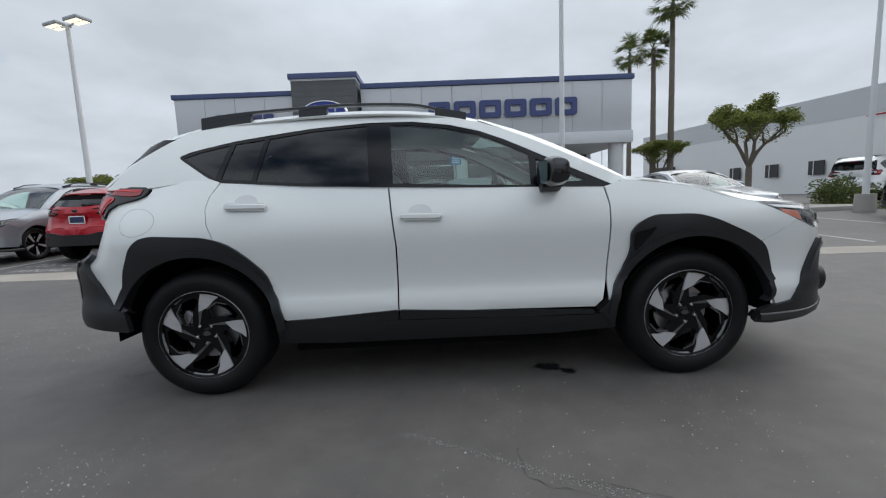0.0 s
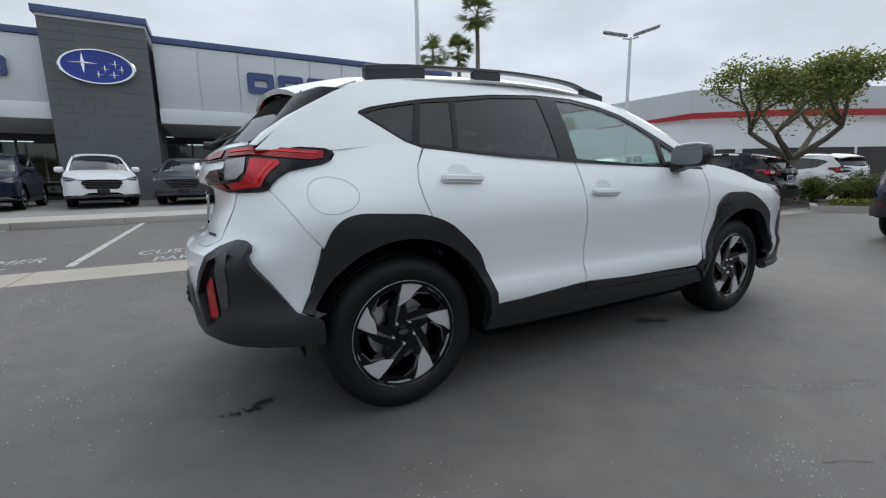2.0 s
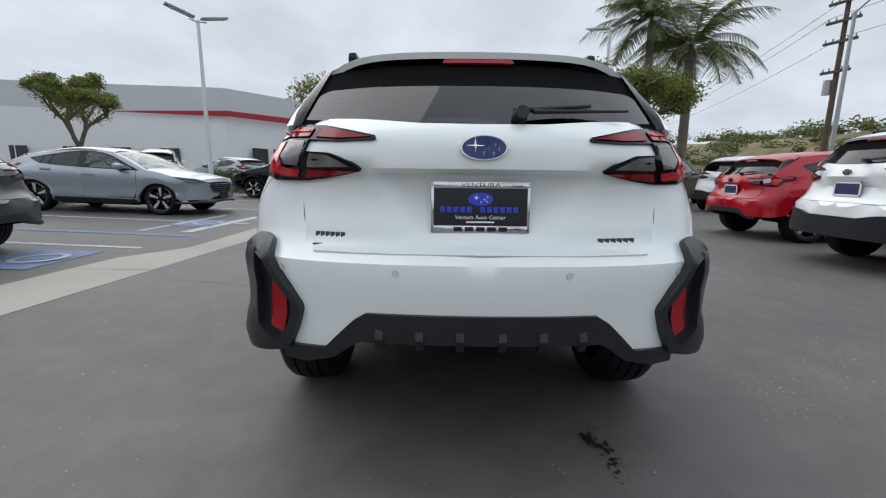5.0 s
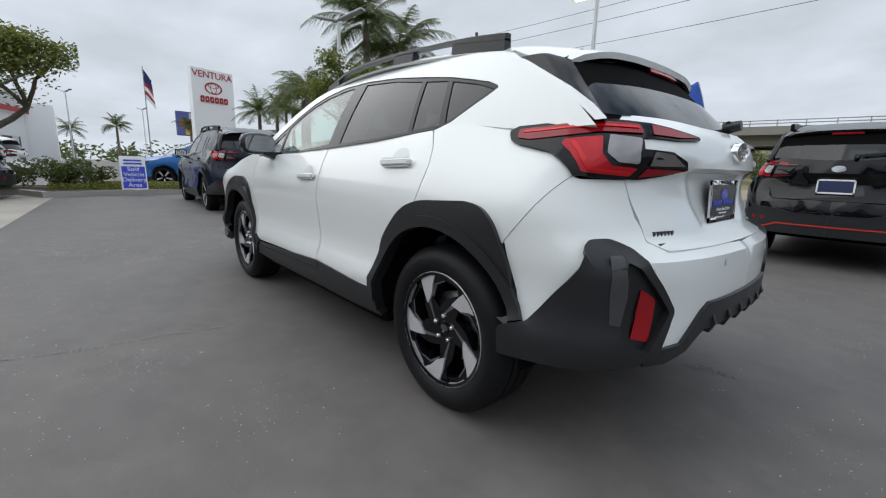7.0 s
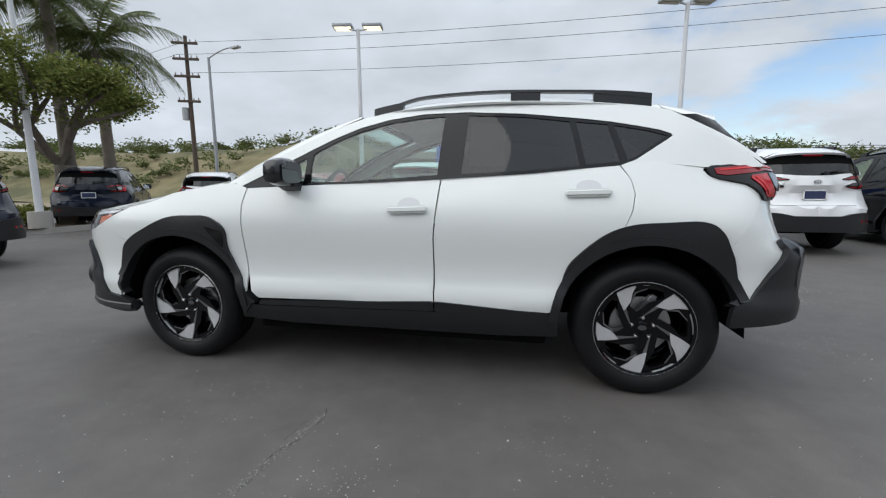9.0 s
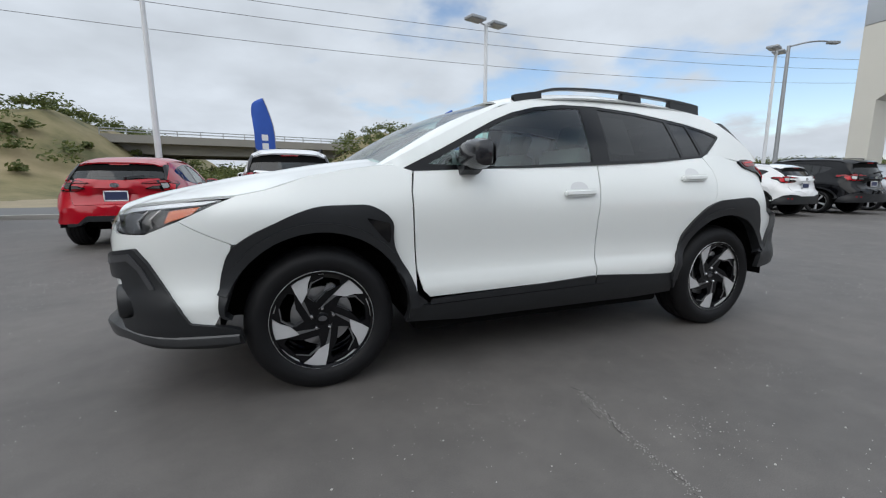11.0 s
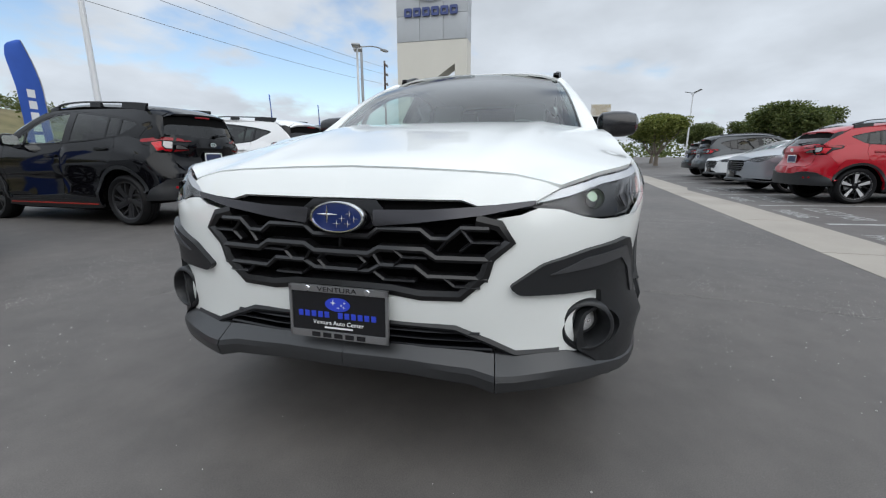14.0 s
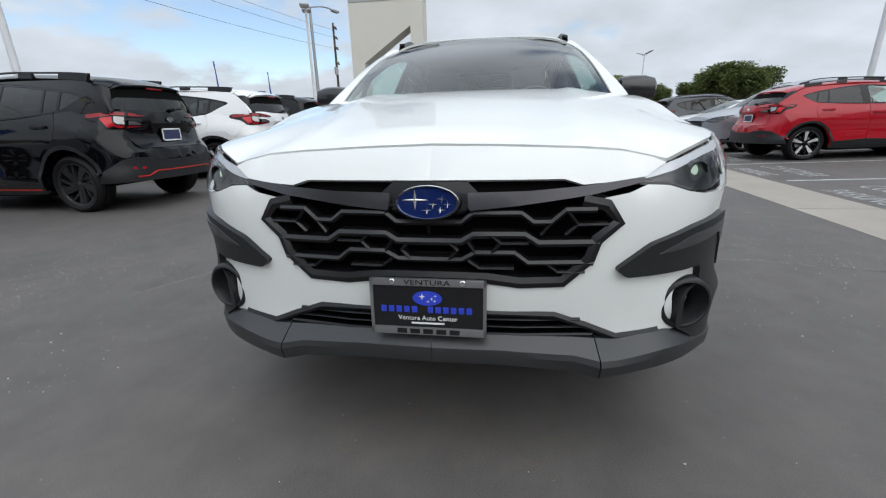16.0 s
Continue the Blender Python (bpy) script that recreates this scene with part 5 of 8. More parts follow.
    def moved(p):
        return warp(p) if warp else p

    # rear badge and plates
    pr = moved(Vector((-2.098, 0, 1.078)))
    face_back = pose(0, 0, 0, 90, 0, -90)
    pl = moved(Vector((-2.072, 0, 0.90)))
    pf = moved(Vector((2.318, 0, 0.495)))
    if hero:
        emblem(root, Matrix.Translation((-2.096, 0, 1.082)) @ face_back, 0.074, 0.038)
        plate(root, Matrix.Translation((-2.064, 0.003, 0.899)) @ face_back @ pose(0, 0, 0, -3, 0, 0), True)
        plate(root, Matrix.Translation((2.322, -0.005, 0.496)) @ pose(0, 0, 0, 90, 0, 90) @ pose(0, 0, 0, -2, 0, 0), False)
        hero_nose(root, N)
        for y0, w0, z0, h0 in ((0.49, 0.105, 0.805, 0.016), (0.52, 0.06, 0.775, 0.006), (-0.44, 0.13, 0.795, 0.018)):
            k = 6 if h0 > 0.01 else 1
            for i in range(k):
                bm = bmesh.new()
                yy = y0 - w0 / 2 + w0 * (i + 0.5) / k
                px = T(yy, z0).x
                box(bm, px - 0.004, px + 0.004, yy - w0 / k * 0.40, yy + w0 / k * 0.40, z0 - h0 / 2, z0 + h0 / 2)
                part("gate_badge", bm, SATIN_GREY, gate)
        for sgn in (1, -1):
            bm = bmesh.new()
            p0, p1 = screen(-0.05, 0.25 * sgn + 0.2) + Vector((0.012, 0, 0.004)), screen(-0.005, 0.25 * sgn - 0.45) + Vector((0.012, 0, 0.008))
            rod(bm, p0, p1, 0.008, 0.006, 6)
            part("windscreen_wiper", bm, CLADDING, root)
        # price sheet in the rear side window and sun visor shade
        part("window_sticker", skin(rounded([(-0.43, 1.17), (-0.43, 1.42), (-0.62, 1.405), (-0.62, 1.165)], 0.004), cabin, -0.02, 0, (), 0.08), STICKER, root)
        part("cowl", skin([V((0.90, -0.70)), V((1.12, -0.70)), V((1.20, 0)), V((1.12, 0.70)), V((0.90, 0.70))], lambda x, y: Vector((x, y, 1.075 + 0.02 * (1 - (y / 0.7) ** 2))), 0, 0, (), 0.1), CLADDING, root)
    else:
        bm = bmesh.new()
        ring = [Vector((pr.x - 0.004, 0.06 * math.cos(b), pr.z + 0.035 * math.sin(b))) for b in np.linspace(0, 2 * math.pi, 20, endpoint=False)]
        bm.faces.new([bm.verts.new(p) for p in ring])
        part("emblem", bm, CHROME, root)
        bm = bmesh.new()
        for y0, y1, z0, z1 in ((-0.16, 0.16, 0.062, 0.08), (-0.16, 0.16, -0.08, -0.062), (-0.16, -0.145, -0.08, 0.08), (0.145, 0.16, -0.08, 0.08)):
            box(bm, pl.x - 0.012, pl.x - 0.002, y0, y1, pl.z + z0, pl.z + z1)
        fr = part("number_plate", bm, PRINT_WHITE, root)
        part("plate_insert", boxes((pl.x - 0.009, pl.x - 0.001, -0.15, 0.15, pl.z - 0.07, pl.z + 0.07)), PLATE_BLACK if plated == "black" else mat("plate_blue_field", (0.03, 0.04, 0.10), 0.35, vary=0.3, scale=25), fr)
        part("front_plate", boxes((pf.x - 0.012, pf.x + 0.004, -0.155, 0.155, pf.z - 0.075, pf.z + 0.075), bevel=0.004), PLATE_BLACK, root)
        bm = bmesh.new()
        for k in range(5):
            z = 0.58 + 0.048 * k
            h = 0.40 + 0.05 * (k > 0) - 0.02 * (k == 4)
            for i in range(8):
                y0, y1 = -h + 2 * h * i / 8, -h + 2 * h * (i + 1) / 8
                a, b = moved(N(y0, z)), moved(N(y1, z))
                rod(bm, a, b, 0.010, None, 6)
        part("grille_insert", bm, SATIN_GREY, root)
    root.matrix_world = at
    return root


def hero_nose(root, N):
    """The grille: satin wing bars, honeycomb bars, badge."""
    def bar(nm, pts, r0, material, depth=0.03, parent=root):
        """A flat-faced bar along (y, z) points."""
        bm = bmesh.new()
        rings = []
        for i, (y, z) in enumerate(pts):
            a, b = pts[max(i - 1, 0)], pts[min(i + 1, len(pts) - 1)]
            d = Vector((b[0] - a[0], b[1] - a[1])).normalized()
            n = Vector((-d.y, d.x)) * r0
            p = N(y, z)
            rings.append([Vector((p.x - depth, y + n.x, z + n.y)), Vector((p.x + 0.004, y + n.x * 0.9, z + n.y * 0.9)), Vector((p.x + 0.010, y, z)), Vector((p.x + 0.004, y - n.x * 0.9, z - n.y * 0.9)), Vector((p.x - depth, y - n.x, z - n.y))])
        loft(bm, rings)
        bmesh.ops.holes_fill(bm, edges=bm.edges[:])
        return part(nm, bm, material, parent, smooth=25)

    frame_mat = mat("grille_black", (0.010, 0.010, 0.011), 0.30, spec=0.45)
    for sg in (1, -1):
        K = lambda pts: [(sg * y, z) for y, z in pts]
        bar("grille_frame", K([(0.385, 0.775), (0.445, 0.762), (0.476, 0.720), (0.424, 0.676), (0.410, 0.626), (0.345, 0.563), (0.235, 0.560), (0.15, 0.572), (0.0, 0.574)]), 0.017, frame_mat, 0.06)
        wing = F((0.100, 0.794), (0.25, 0.797), (0.378, 0.806), (0.535, 0.824), (0.53, 0.812), (0.40, 0.786), (0.233, 0.765), (0.105, 0.752))
        surf = body if sg > 0 else (lambda a, b: body(a, b) * Vector((1, -1, 1)))
        part("grille_wing", skin(rounded(wing, 0.006), surf, 0.010, 0.03, (), 0.04), mat("dark_metal_wing", (0.055, 0.054, 0.06), 0.22, 0.5, vary=0.1, scale=12), root, "dark metallic grille wing")
        # near-black sheet paints the shade inside the slot
        part("grille_slot_shade", skin(rounded(F((0.10, 0.790), (0.10, 0.834), (0.35, 0.834), (0.41, 0.800), (0.25, 0.790)), 0.005), surf, -0.03, 0, (), 0.05), DARK_VOID, root)
        # stepped honeycomb bars
        bar("grille_bar", K([(0.0, 0.722), (0.085, 0.722), (0.115, 0.745), (0.235, 0.745), (0.265, 0.722), (0.31, 0.722), (0.345, 0.752), (0.42, 0.752)]), 0.0085, frame_mat)
        bar("grille_bar", K([(0.0, 0.672), (0.085, 0.672), (0.115, 0.690), (0.245, 0.690), (0.28, 0.668), (0.43, 0.668)]), 0.0105, frame_mat)
        bar("grille_bar", K([(0.0, 0.622), (0.085, 0.622), (0.12, 0.642), (0.22, 0.642), (0.255, 0.615), (0.42, 0.615)]), 0.0085, frame_mat)
        for a, b in (((0.31, 0.722), (0.285, 0.69)), ((0.345, 0.752), (0.375, 0.715)), ((0.375, 0.715), (0.345, 0.69)), ((0.375, 0.715), (0.45, 0.715)), ((0.0, 0.722), (0.0, 0.69)), ((0.115, 0.745), (0.10, 0.765)), ((0.16, 0.690), (0.185, 0.668)), ((0.185, 0.668), (0.16, 0.642)), ((0.185, 0.668), (0.255, 0.668)), ((0.05, 0.672), (0.075, 0.648)), ((0.075, 0.648), (0.05, 0.622)), ((0.30, 0.615), (0.33, 0.59)), ((0.33, 0.59), (0.40, 0.59)), ((0.10, 0.622), (0.13, 0.60)), ((0.13, 0.60), (0.22, 0.60)), ((0.12, 0.642), (0.10, 0.672))):
            bar("grille_rib", K([a, b]), 0.005, frame_mat, 0.022)
        bar("lower_grille_frame", K([(0.0, 0.468), (0.33, 0.463), (0.42, 0.428), (0.50, 0.394), (0.62, 0.402)]), 0.011, CLADDING, 0.05)
        for z in (0.405, 0.428, 0.450):
            bar("lower_grille_bar", K([(0.0, z - 0.002), (0.25, z - 0.002), (0.44 - (z - 0.4) * 0.8, z)]), 0.005, GLOSS_BLACK, 0.03)
    bm = bmesh.new()
    for i in range(9):
        box(bm, 2.225, 2.232, -0.06, 0.06, 0.57 + 0.012 * i, 0.576 + 0.012 * i)
    part("radar_panel", bm, GLOSS_BLACK, root)
    part("badge_mount", skin(rounded(F((0.0, 0.835), (0.09, 0.832), (0.135, 0.790), (0.09, 0.742), (0.0, 0.735)), 0.01), body, -0.006, 0.03, (), 0.04), GLOSS_BLACK, root)
    part("badge_mount", skin(rounded(F((0.0, 0.835), (0.09, 0.832), (0.135, 0.790), (0.09, 0.742), (0.0, 0.735)), 0.01), lambda a, b: body(a, b) * Vector((1, -1, 1)), -0.006, 0.03, (), 0.04), GLOSS_BLACK, root)
    emblem(root, Matrix.Translation((2.306, 0, 0.775)) @ pose(0, 0, 0, 90, 0, 90) @ pose(0, 0, 0, -6, 0, 0), 0.084, 0.044)

# ---- ground ----
def tarmac(name, lo, hi, wear):
    m = bpy.data.materials.new(name)
    m.use_nodes = True
    nt = m.node_tree
    b = nt.nodes["Principled BSDF"]
    co = nt.nodes.new("ShaderNodeTexCoord")

    def noise_(scale, detail, rough=0.55):
        n = nt.nodes.new("ShaderNodeTexNoise")
        n.inputs["Scale"].default_value, n.inputs["Detail"].default_value, n.inputs["Roughness"].default_value = scale, detail, rough
        nt.links.new(co.outputs["Object"], n.inputs["Vector"])
        return n

    broad, grain, fleck = noise_(0.45, 8, 0.62), noise_(230, 3, 0.6), noise_(34, 4, 0.7)
    r = nt.nodes.new("ShaderNodeMapRange")
    r.inputs["From Min"].default_value, r.inputs["From Max"].default_value = 0.36, 0.64
    nt.links.new(broad.outputs[0], r.inputs[0])
    c = nt.nodes.new("ShaderNodeMix")
    c.data_type = "RGBA"
    c.inputs[6].default_value, c.inputs[7].default_value = (*lo, 1), (*hi, 1)
    nt.links.new(r.outputs[0], c.inputs[0])
    g = nt.nodes.new("ShaderNodeMapRange")
    g.inputs["From Min"].default_value, g.inputs["From Max"].default_value = 0.25, 0.75
    g.inputs["To Min"].default_value, g.inputs["To Max"].default_value = 0.55, 1.45
    # mid-size blotches between the broad patches and the grain
    blot = noise_(4.5, 6, 0.65)
    gs = nt.nodes.new("ShaderNodeMath")
    gs.operation, gs.inputs[1].default_value = "MULTIPLY_ADD", 0.42
    nt.links.new(blot.outputs[0], gs.inputs[0])
    gh = nt.nodes.new("ShaderNodeMath")
    gh.operation, gh.inputs[1].default_value = "MULTIPLY", 0.58
    nt.links.new(grain.outputs[0], gh.inputs[0])
    nt.links.new(gh.outputs[0], gs.inputs[2])
    nt.links.new(gs.outputs[0], g.inputs[0])
    s = nt.nodes.new("ShaderNodeVectorMath")
    s.operation = "SCALE"
    nt.links.new(c.outputs[2], s.inputs[0])
    nt.links.new(g.outputs[0], s.inputs["Scale"])
    # pale worn grit in patches
    patch = noise_(1.1, 3)
    pm = nt.nodes.new("ShaderNodeMapRange")
    pm.inputs["From Min"].default_value, pm.inputs["From Max"].default_value = 0.5, 0.75
    nt.links.new(patch.outputs[0], pm.inputs[0])
    fm = nt.nodes.new("ShaderNodeMapRange")
    fm.inputs["From Min"].default_value, fm.inputs["From Max"].default_value = 0.64, 0.74
    nt.links.new(fleck.outputs[0], fm.inputs[0])
    pf = nt.nodes.new("ShaderNodeMath")
    pf.operation = "MULTIPLY"
    nt.links.new(pm.outputs[0], pf.inputs[0])
    nt.links.new(fm.outputs[0], pf.inputs[1])
    pw = nt.nodes.new("ShaderNodeMath")
    pw.operation, pw.inputs[1].default_value = "MULTIPLY", wear
    nt.links.new(pf.outputs[0], pw.inputs[0])
    mx = nt.nodes.new("ShaderNodeMix")
    mx.data_type = "RGBA"
    mx.inputs[7].default_value = (0.20, 0.20, 0.195, 1)
    nt.links.new(pw.outputs[0], mx.inputs[0])
    nt.links.new(s.outputs[0], mx.inputs[6])
    nt.links.new(mx.outputs[2], b.inputs["Base Color"])
    b.inputs["Roughness"].default_value = 0.66
    b.inputs["Specular IOR Level"].default_value = 0.5
    u = nt.nodes.new("ShaderNodeBump")
    u.inputs["Strength"].default_value, u.inputs["Distance"].default_value = 0.35, 0.003
    nt.links.new(grain.outputs[0], u.inputs["Height"])
    nt.links.new(u.outputs[0], b.inputs["Normal"])
    return m


ASPHALT = tarmac("asphalt", (0.090, 0.083, 0.078), (0.123, 0.112, 0.103), 1.0)
GUTTER = mat("stained_gutter_concrete", (0.335, 0.305, 0.265), 0.85, vary=0.22, scale=1.1, fine=0.14, bscale=130, bump=0.25)
CONCRETE = mat("concrete", (0.36, 0.34, 0.31), 0.85, vary=0.16, scale=1.6, fine=0.10, bscale=130, bump=0.25)
MARKING = mat("worn_white_paint", (0.40, 0.40, 0.39), 0.8, vary=0.5, scale=7, fine=0.45, bscale=60)
BLUE_MARK = mat("blue_kerb_paint", (0.05, 0.16, 0.42), 0.7, vary=0.2, scale=8)
BLUE_WORN = mat("worn_blue_bay_paint", (0.135, 0.185, 0.30), 0.8, vary=0.4, scale=6, fine=0.4, bscale=60)


def grid_sheet(x0, x1, ys, zf, nx=20):
    bm = bmesh.new()
    xs = np.linspace(x0, x1, nx)
    loft(bm, [[Vector((x, y, zf(x, y))) for x in xs] for y in ys], closed=False)
    return bm


ground = tagged(part("ground", grid_sheet(-900, 900, (-900, -200, -60, -12.2), lambda x, y: -0.02, 10), mat("dry_verge", (0.26, 0.215, 0.14), 0.95, vary=0.35, scale=0.4, fine=0.3, bscale=8), None), "dry grass verge and far ground", "ground", kind="structure")
lot_ys = [-12.2, -8, -4, 0, 3.2, 4.2, 5, 6, 8, 10, 12, 16, 30, 80, 900]


def lot_z(x, y):
    k = -0.06 * min(max(x, -30), 14)
    return 0.025 * min(max(y - 4.1 - k, 0.0), 9.0)


bm = bmesh.new()
xs_lot = [-900, -300, -100, -60, -30, -24, -18, -12, -6, 0, 6, 12, 20, 40, 100, 300, 900]
loft(bm, [[Vector((x, y, lot_z(x, y))) for x in xs_lot] for y in lot_ys], closed=False)
tagged(part("pavement", bm, ASPHALT, None, smooth=60), "dark grey asphalt car park, worn and patched", "asphalt", kind="structure")

# concrete gutter, in slabs
gutter = thing("gutter", "pale concrete valley gutter strip set flush in the asphalt", "gutter", kind="structure")
for i in range(26):
    x0 = -48 + i * 2.44
    bm = bmesh.new()
    vs = []
    for x, dy in ((x0 + 0.008, 0), (x0 + 2.432, 0), (x0 + 2.432, 0.86), (x0 + 0.008, 0.86)):
        y = 3.19 - 0.060 * x + dy
        vs.append(Vector((x, y, lot_z(x, y) + 0.004)))
    lo = [bm.verts.new(v - Vector((0, 0, 0.06))) for v in vs]
    hi = [bm.verts.new(v) for v in vs]
    bm.faces.new(hi)
    for j in range(4):
        bm.faces.new((lo[j], lo[(j + 1) % 4], hi[(j + 1) % 4], hi[j]))
    part("slab", bm, GUTTER, gutter, smooth=0)

KERB_Y = 9.75
W0 = lot_z(0, KERB_Y)
walk_top = W0 + 0.15
ped = thing("walkway", "pale concrete kerb and forecourt before the showroom", "walkway", kind="structure")
for i in range(18):
    x0 = -22 + i * 2.0
    part("slab", boxes((x0 + 0.004, x0 + 1.996, KERB_Y, KERB_Y + 2.2, W0 - 0.1, walk_top), bevel=0.012), CONCRETE, ped, smooth=30)
def apron_z(y):
    return walk_top + 0.028 * min(max(y - KERB_Y - 2.2, 0.0), 4.0)


part("apron", grid_sheet(-22, 14, (KERB_Y + 2.2, KERB_Y + 4.2, KERB_Y + 6.2, 36.0), lambda x, y: apron_z(y) - 0.004, 4), mat("forecourt_concrete", (0.22, 0.215, 0.205), 0.85, vary=0.15, scale=0.8, fine=0.1, bscale=90), ped, smooth=0)
part("blue_kerb", boxes((0.3, 2.8, KERB_Y - 0.004, KERB_Y + 0.16, W0 - 0.02, walk_top + 0.004), bevel=0.01), BLUE_MARK, ped)

lines = thing("parking_lines", "worn white painted parking bay lines on asphalt", "road marking", kind="structure")
for x0 in (-22.0, -19.3, -16.6, -13.9, -11.2, -8.75, -6.25, -3.8, -1.2, 2.0, 4.7, 7.4, 10.1):
    bm = bmesh.new()
    vs = []
    for dx, y in ((-0.05, 4.25 - 0.06 * x0), (0.05, 4.25 - 0.06 * x0), (0.20, KERB_Y), (0.10, KERB_Y)):
        vs.append(bm.verts.new((x0 + dx, y, lot_z(x0, y) + 0.005)))
    bm.faces.new(vs)
    part("line", bm, MARKING, lines, smooth=0)

# ---- the showroom ----
FAC = 20.0
PANEL = mat("silver_grey_cladding", (0.54, 0.55, 0.57), 0.45, 0.2, vary=0.04, scale=0.7)
FASCIA = mat("pale_fascia", (0.66, 0.67, 0.69), 0.5, vary=0.05, scale=0.8)
TILE = mat("dark_slate_tile", (0.105, 0.11, 0.115), 0.6, vary=0.22, scale=1.2, fine=0.15, bscale=30)
BLUE_TRIM = mat("blue_coping", (0.060, 0.085, 0.20), 0.45, vary=0.08)
SIGN_BLUE = mat("sign_letter_blue", (0.045, 0.065, 0.19), 0.4, vary=0.1)
SHOP_GLASS = glass("shop_glass", (0.30, 0.33, 0.34))
shop = thing("showroom_building", "silver-grey car showroom with dark stone tower and blue coping", "building")
part("wall", boxes((-13.8, -7.4, FAC + 0.02, FAC + 14, 4.35, 6.85), (-3.85, 10.8, FAC + 0.02, FAC + 14, 4.35, 7.05), (-13.8, -13.5, FAC + 6, FAC + 14, 0.2, 4.4), (10.5, 10.8, FAC + 6, FAC + 14, 0.2, 4.4), (-13.8, 10.8, FAC + 13.6, FAC + 14, 0.2, 4.4)), PANEL, shop)
for x0, x1, zt in [(-13.8 + 1.6 * i, -12.2 + 1.6 * i, 6.85) for i in range(4)] + [(-3.85 + 1.628 * i, -2.222 + 1.628 * i, 7.05) for i in range(9)]:
    part("wall_panel", boxes((x0 + 0.012, x1 - 0.012, FAC - 0.03, FAC + 0.018, 4.36, zt - 0.01), bevel=0.006), PANEL, shop)
part("fascia", boxes((-13.8, -7.4, FAC - 0.25, FAC + 13, 3.70, 4.33), (-3.85, 10.8, FAC - 0.25, FAC + 13, 3.70, 4.33), bevel=0.02), FASCIA, shop)
part("coping", boxes((-13.9, -7.4, FAC - 0.10, FAC + 14.1, 6.86, 7.10), (-3.85, 10.9, FAC - 0.10, FAC + 14.1, 7.06, 7.32), bevel=0.01), BLUE_TRIM, shop)
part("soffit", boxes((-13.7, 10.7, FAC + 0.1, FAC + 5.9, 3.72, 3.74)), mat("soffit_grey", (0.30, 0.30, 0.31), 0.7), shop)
tower = part("tower", boxes((-7.4, -4.0, FAC - 0.45, FAC + 3.0, 0.2, 7.55)), TILE, shop)
for j in range(24):
    z0 = 0.28 + 0.303 * j
    off = 0.35 * (j % 2)
    x = -7.4 - off
    while x < -4.0:
        a, b = max(x, -7.4), min(x + 0.7, -4.0)
        if b - a > 0.08:
            part("tile", boxes((a + 0.004, b - 0.004, FAC - 0.462 - 0.006 * ((j * 7 + int(x * 10)) % 3), FAC - 0.449, z0 + 0.004, z0 + 0.299)), TILE, tower, smooth=0)
        x += 0.7
part("tower_coping", boxes((-7.5, -3.9, FAC - 0.58, FAC + 3.1, 7.55, 7.82), bevel=0.01), BLUE_TRIM, shop)
part("tower_band", boxes((-7.42, -3.98, FAC - 0.50, FAC + 3.02, 7.45, 7.55)), FASCIA, shop)
for x0 in (-13.2, 1.4, 10.1):
    part("column", rod(bmesh.new(), (x0, FAC + 0.35, 0.25), (x0, FAC + 0.35, 3.72), 0.40, None, 32), mat("white_column", (0.62, 0.62, 0.63), 0.5, vary=0.05), shop, "round white column")
glaz = part("shopfront", boxes((-13.5, 10.5, FAC + 6.0, FAC + 6.04, 3.35, 3.7)), mat("dark_frame", (0.03, 0.03, 0.032), 0.4), shop)
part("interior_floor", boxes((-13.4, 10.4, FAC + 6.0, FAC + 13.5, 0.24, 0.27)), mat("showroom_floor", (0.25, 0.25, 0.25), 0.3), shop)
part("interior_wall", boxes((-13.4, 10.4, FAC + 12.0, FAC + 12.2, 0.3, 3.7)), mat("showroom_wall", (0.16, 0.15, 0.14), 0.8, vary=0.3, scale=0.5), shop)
for i in range(17):
    x0 = -13.5 + i * 1.5
    part("mullion", boxes((x0 - 0.04, x0 + 0.04, FAC + 5.95, FAC + 6.08, 0.25, 3.4)), mat("dark_frame", (0.03, 0.03, 0.032), 0.4), glaz)
    if i < 16:
        p = part("pane", boxes((x0 + 0.04, x0 + 1.46, FAC + 6.0, FAC + 6.01, 0.30, 3.36)), SHOP_GLASS, glaz)
        p.visible_shadow = False
STRIP = glow("showroom_strip_light", (1.0, 0.97, 0.90), 6.0)
for i in range(8):
    part("strip_light", boxes((-12 + i * 2.9, -10.4 + i * 2.9, FAC + 8.0, FAC + 8.12, 3.45, 3.5)), STRIP, shop)


def block_letters(parent, x0, z0, w, h, n, gap, y, material, nm="sign_letter"):
    """A brand name as plain blocks, one per letter."""
    for i in range(n):
        a = x0 + i * (w + gap)
        bm = bmesh.new()
        outline = rounded([(a, z0), (a + w, z0), (a + w, z0 + h), (a, z0 + h)], 0.16 * h)
        hole = rounded([(a + 0.26 * w, z0 + 0.30 * h), (a + 0.74 * w, z0 + 0.30 * h), (a + 0.74 * w, z0 + 0.68 * h), (a + 0.26 * w, z0 + 0.68 * h)], 0.06 * h)
        vs, fs = sheet(outline, [hole], 0.5)
        at = [bm.verts.new((v[0], y, v[1])) for v in vs]
        for f in fs:
            bm.faces.new([at[k] for k in f])
        r = bmesh.ops.extrude_face_region(bm, geom=bm.faces[:])
        bmesh.ops.translate(bm, vec=(0, -0.12, 0), verts=[g for g in r["geom"] if isinstance(g, bmesh.types.BMVert)])
        part(nm, bm, material, parent, smooth=30)


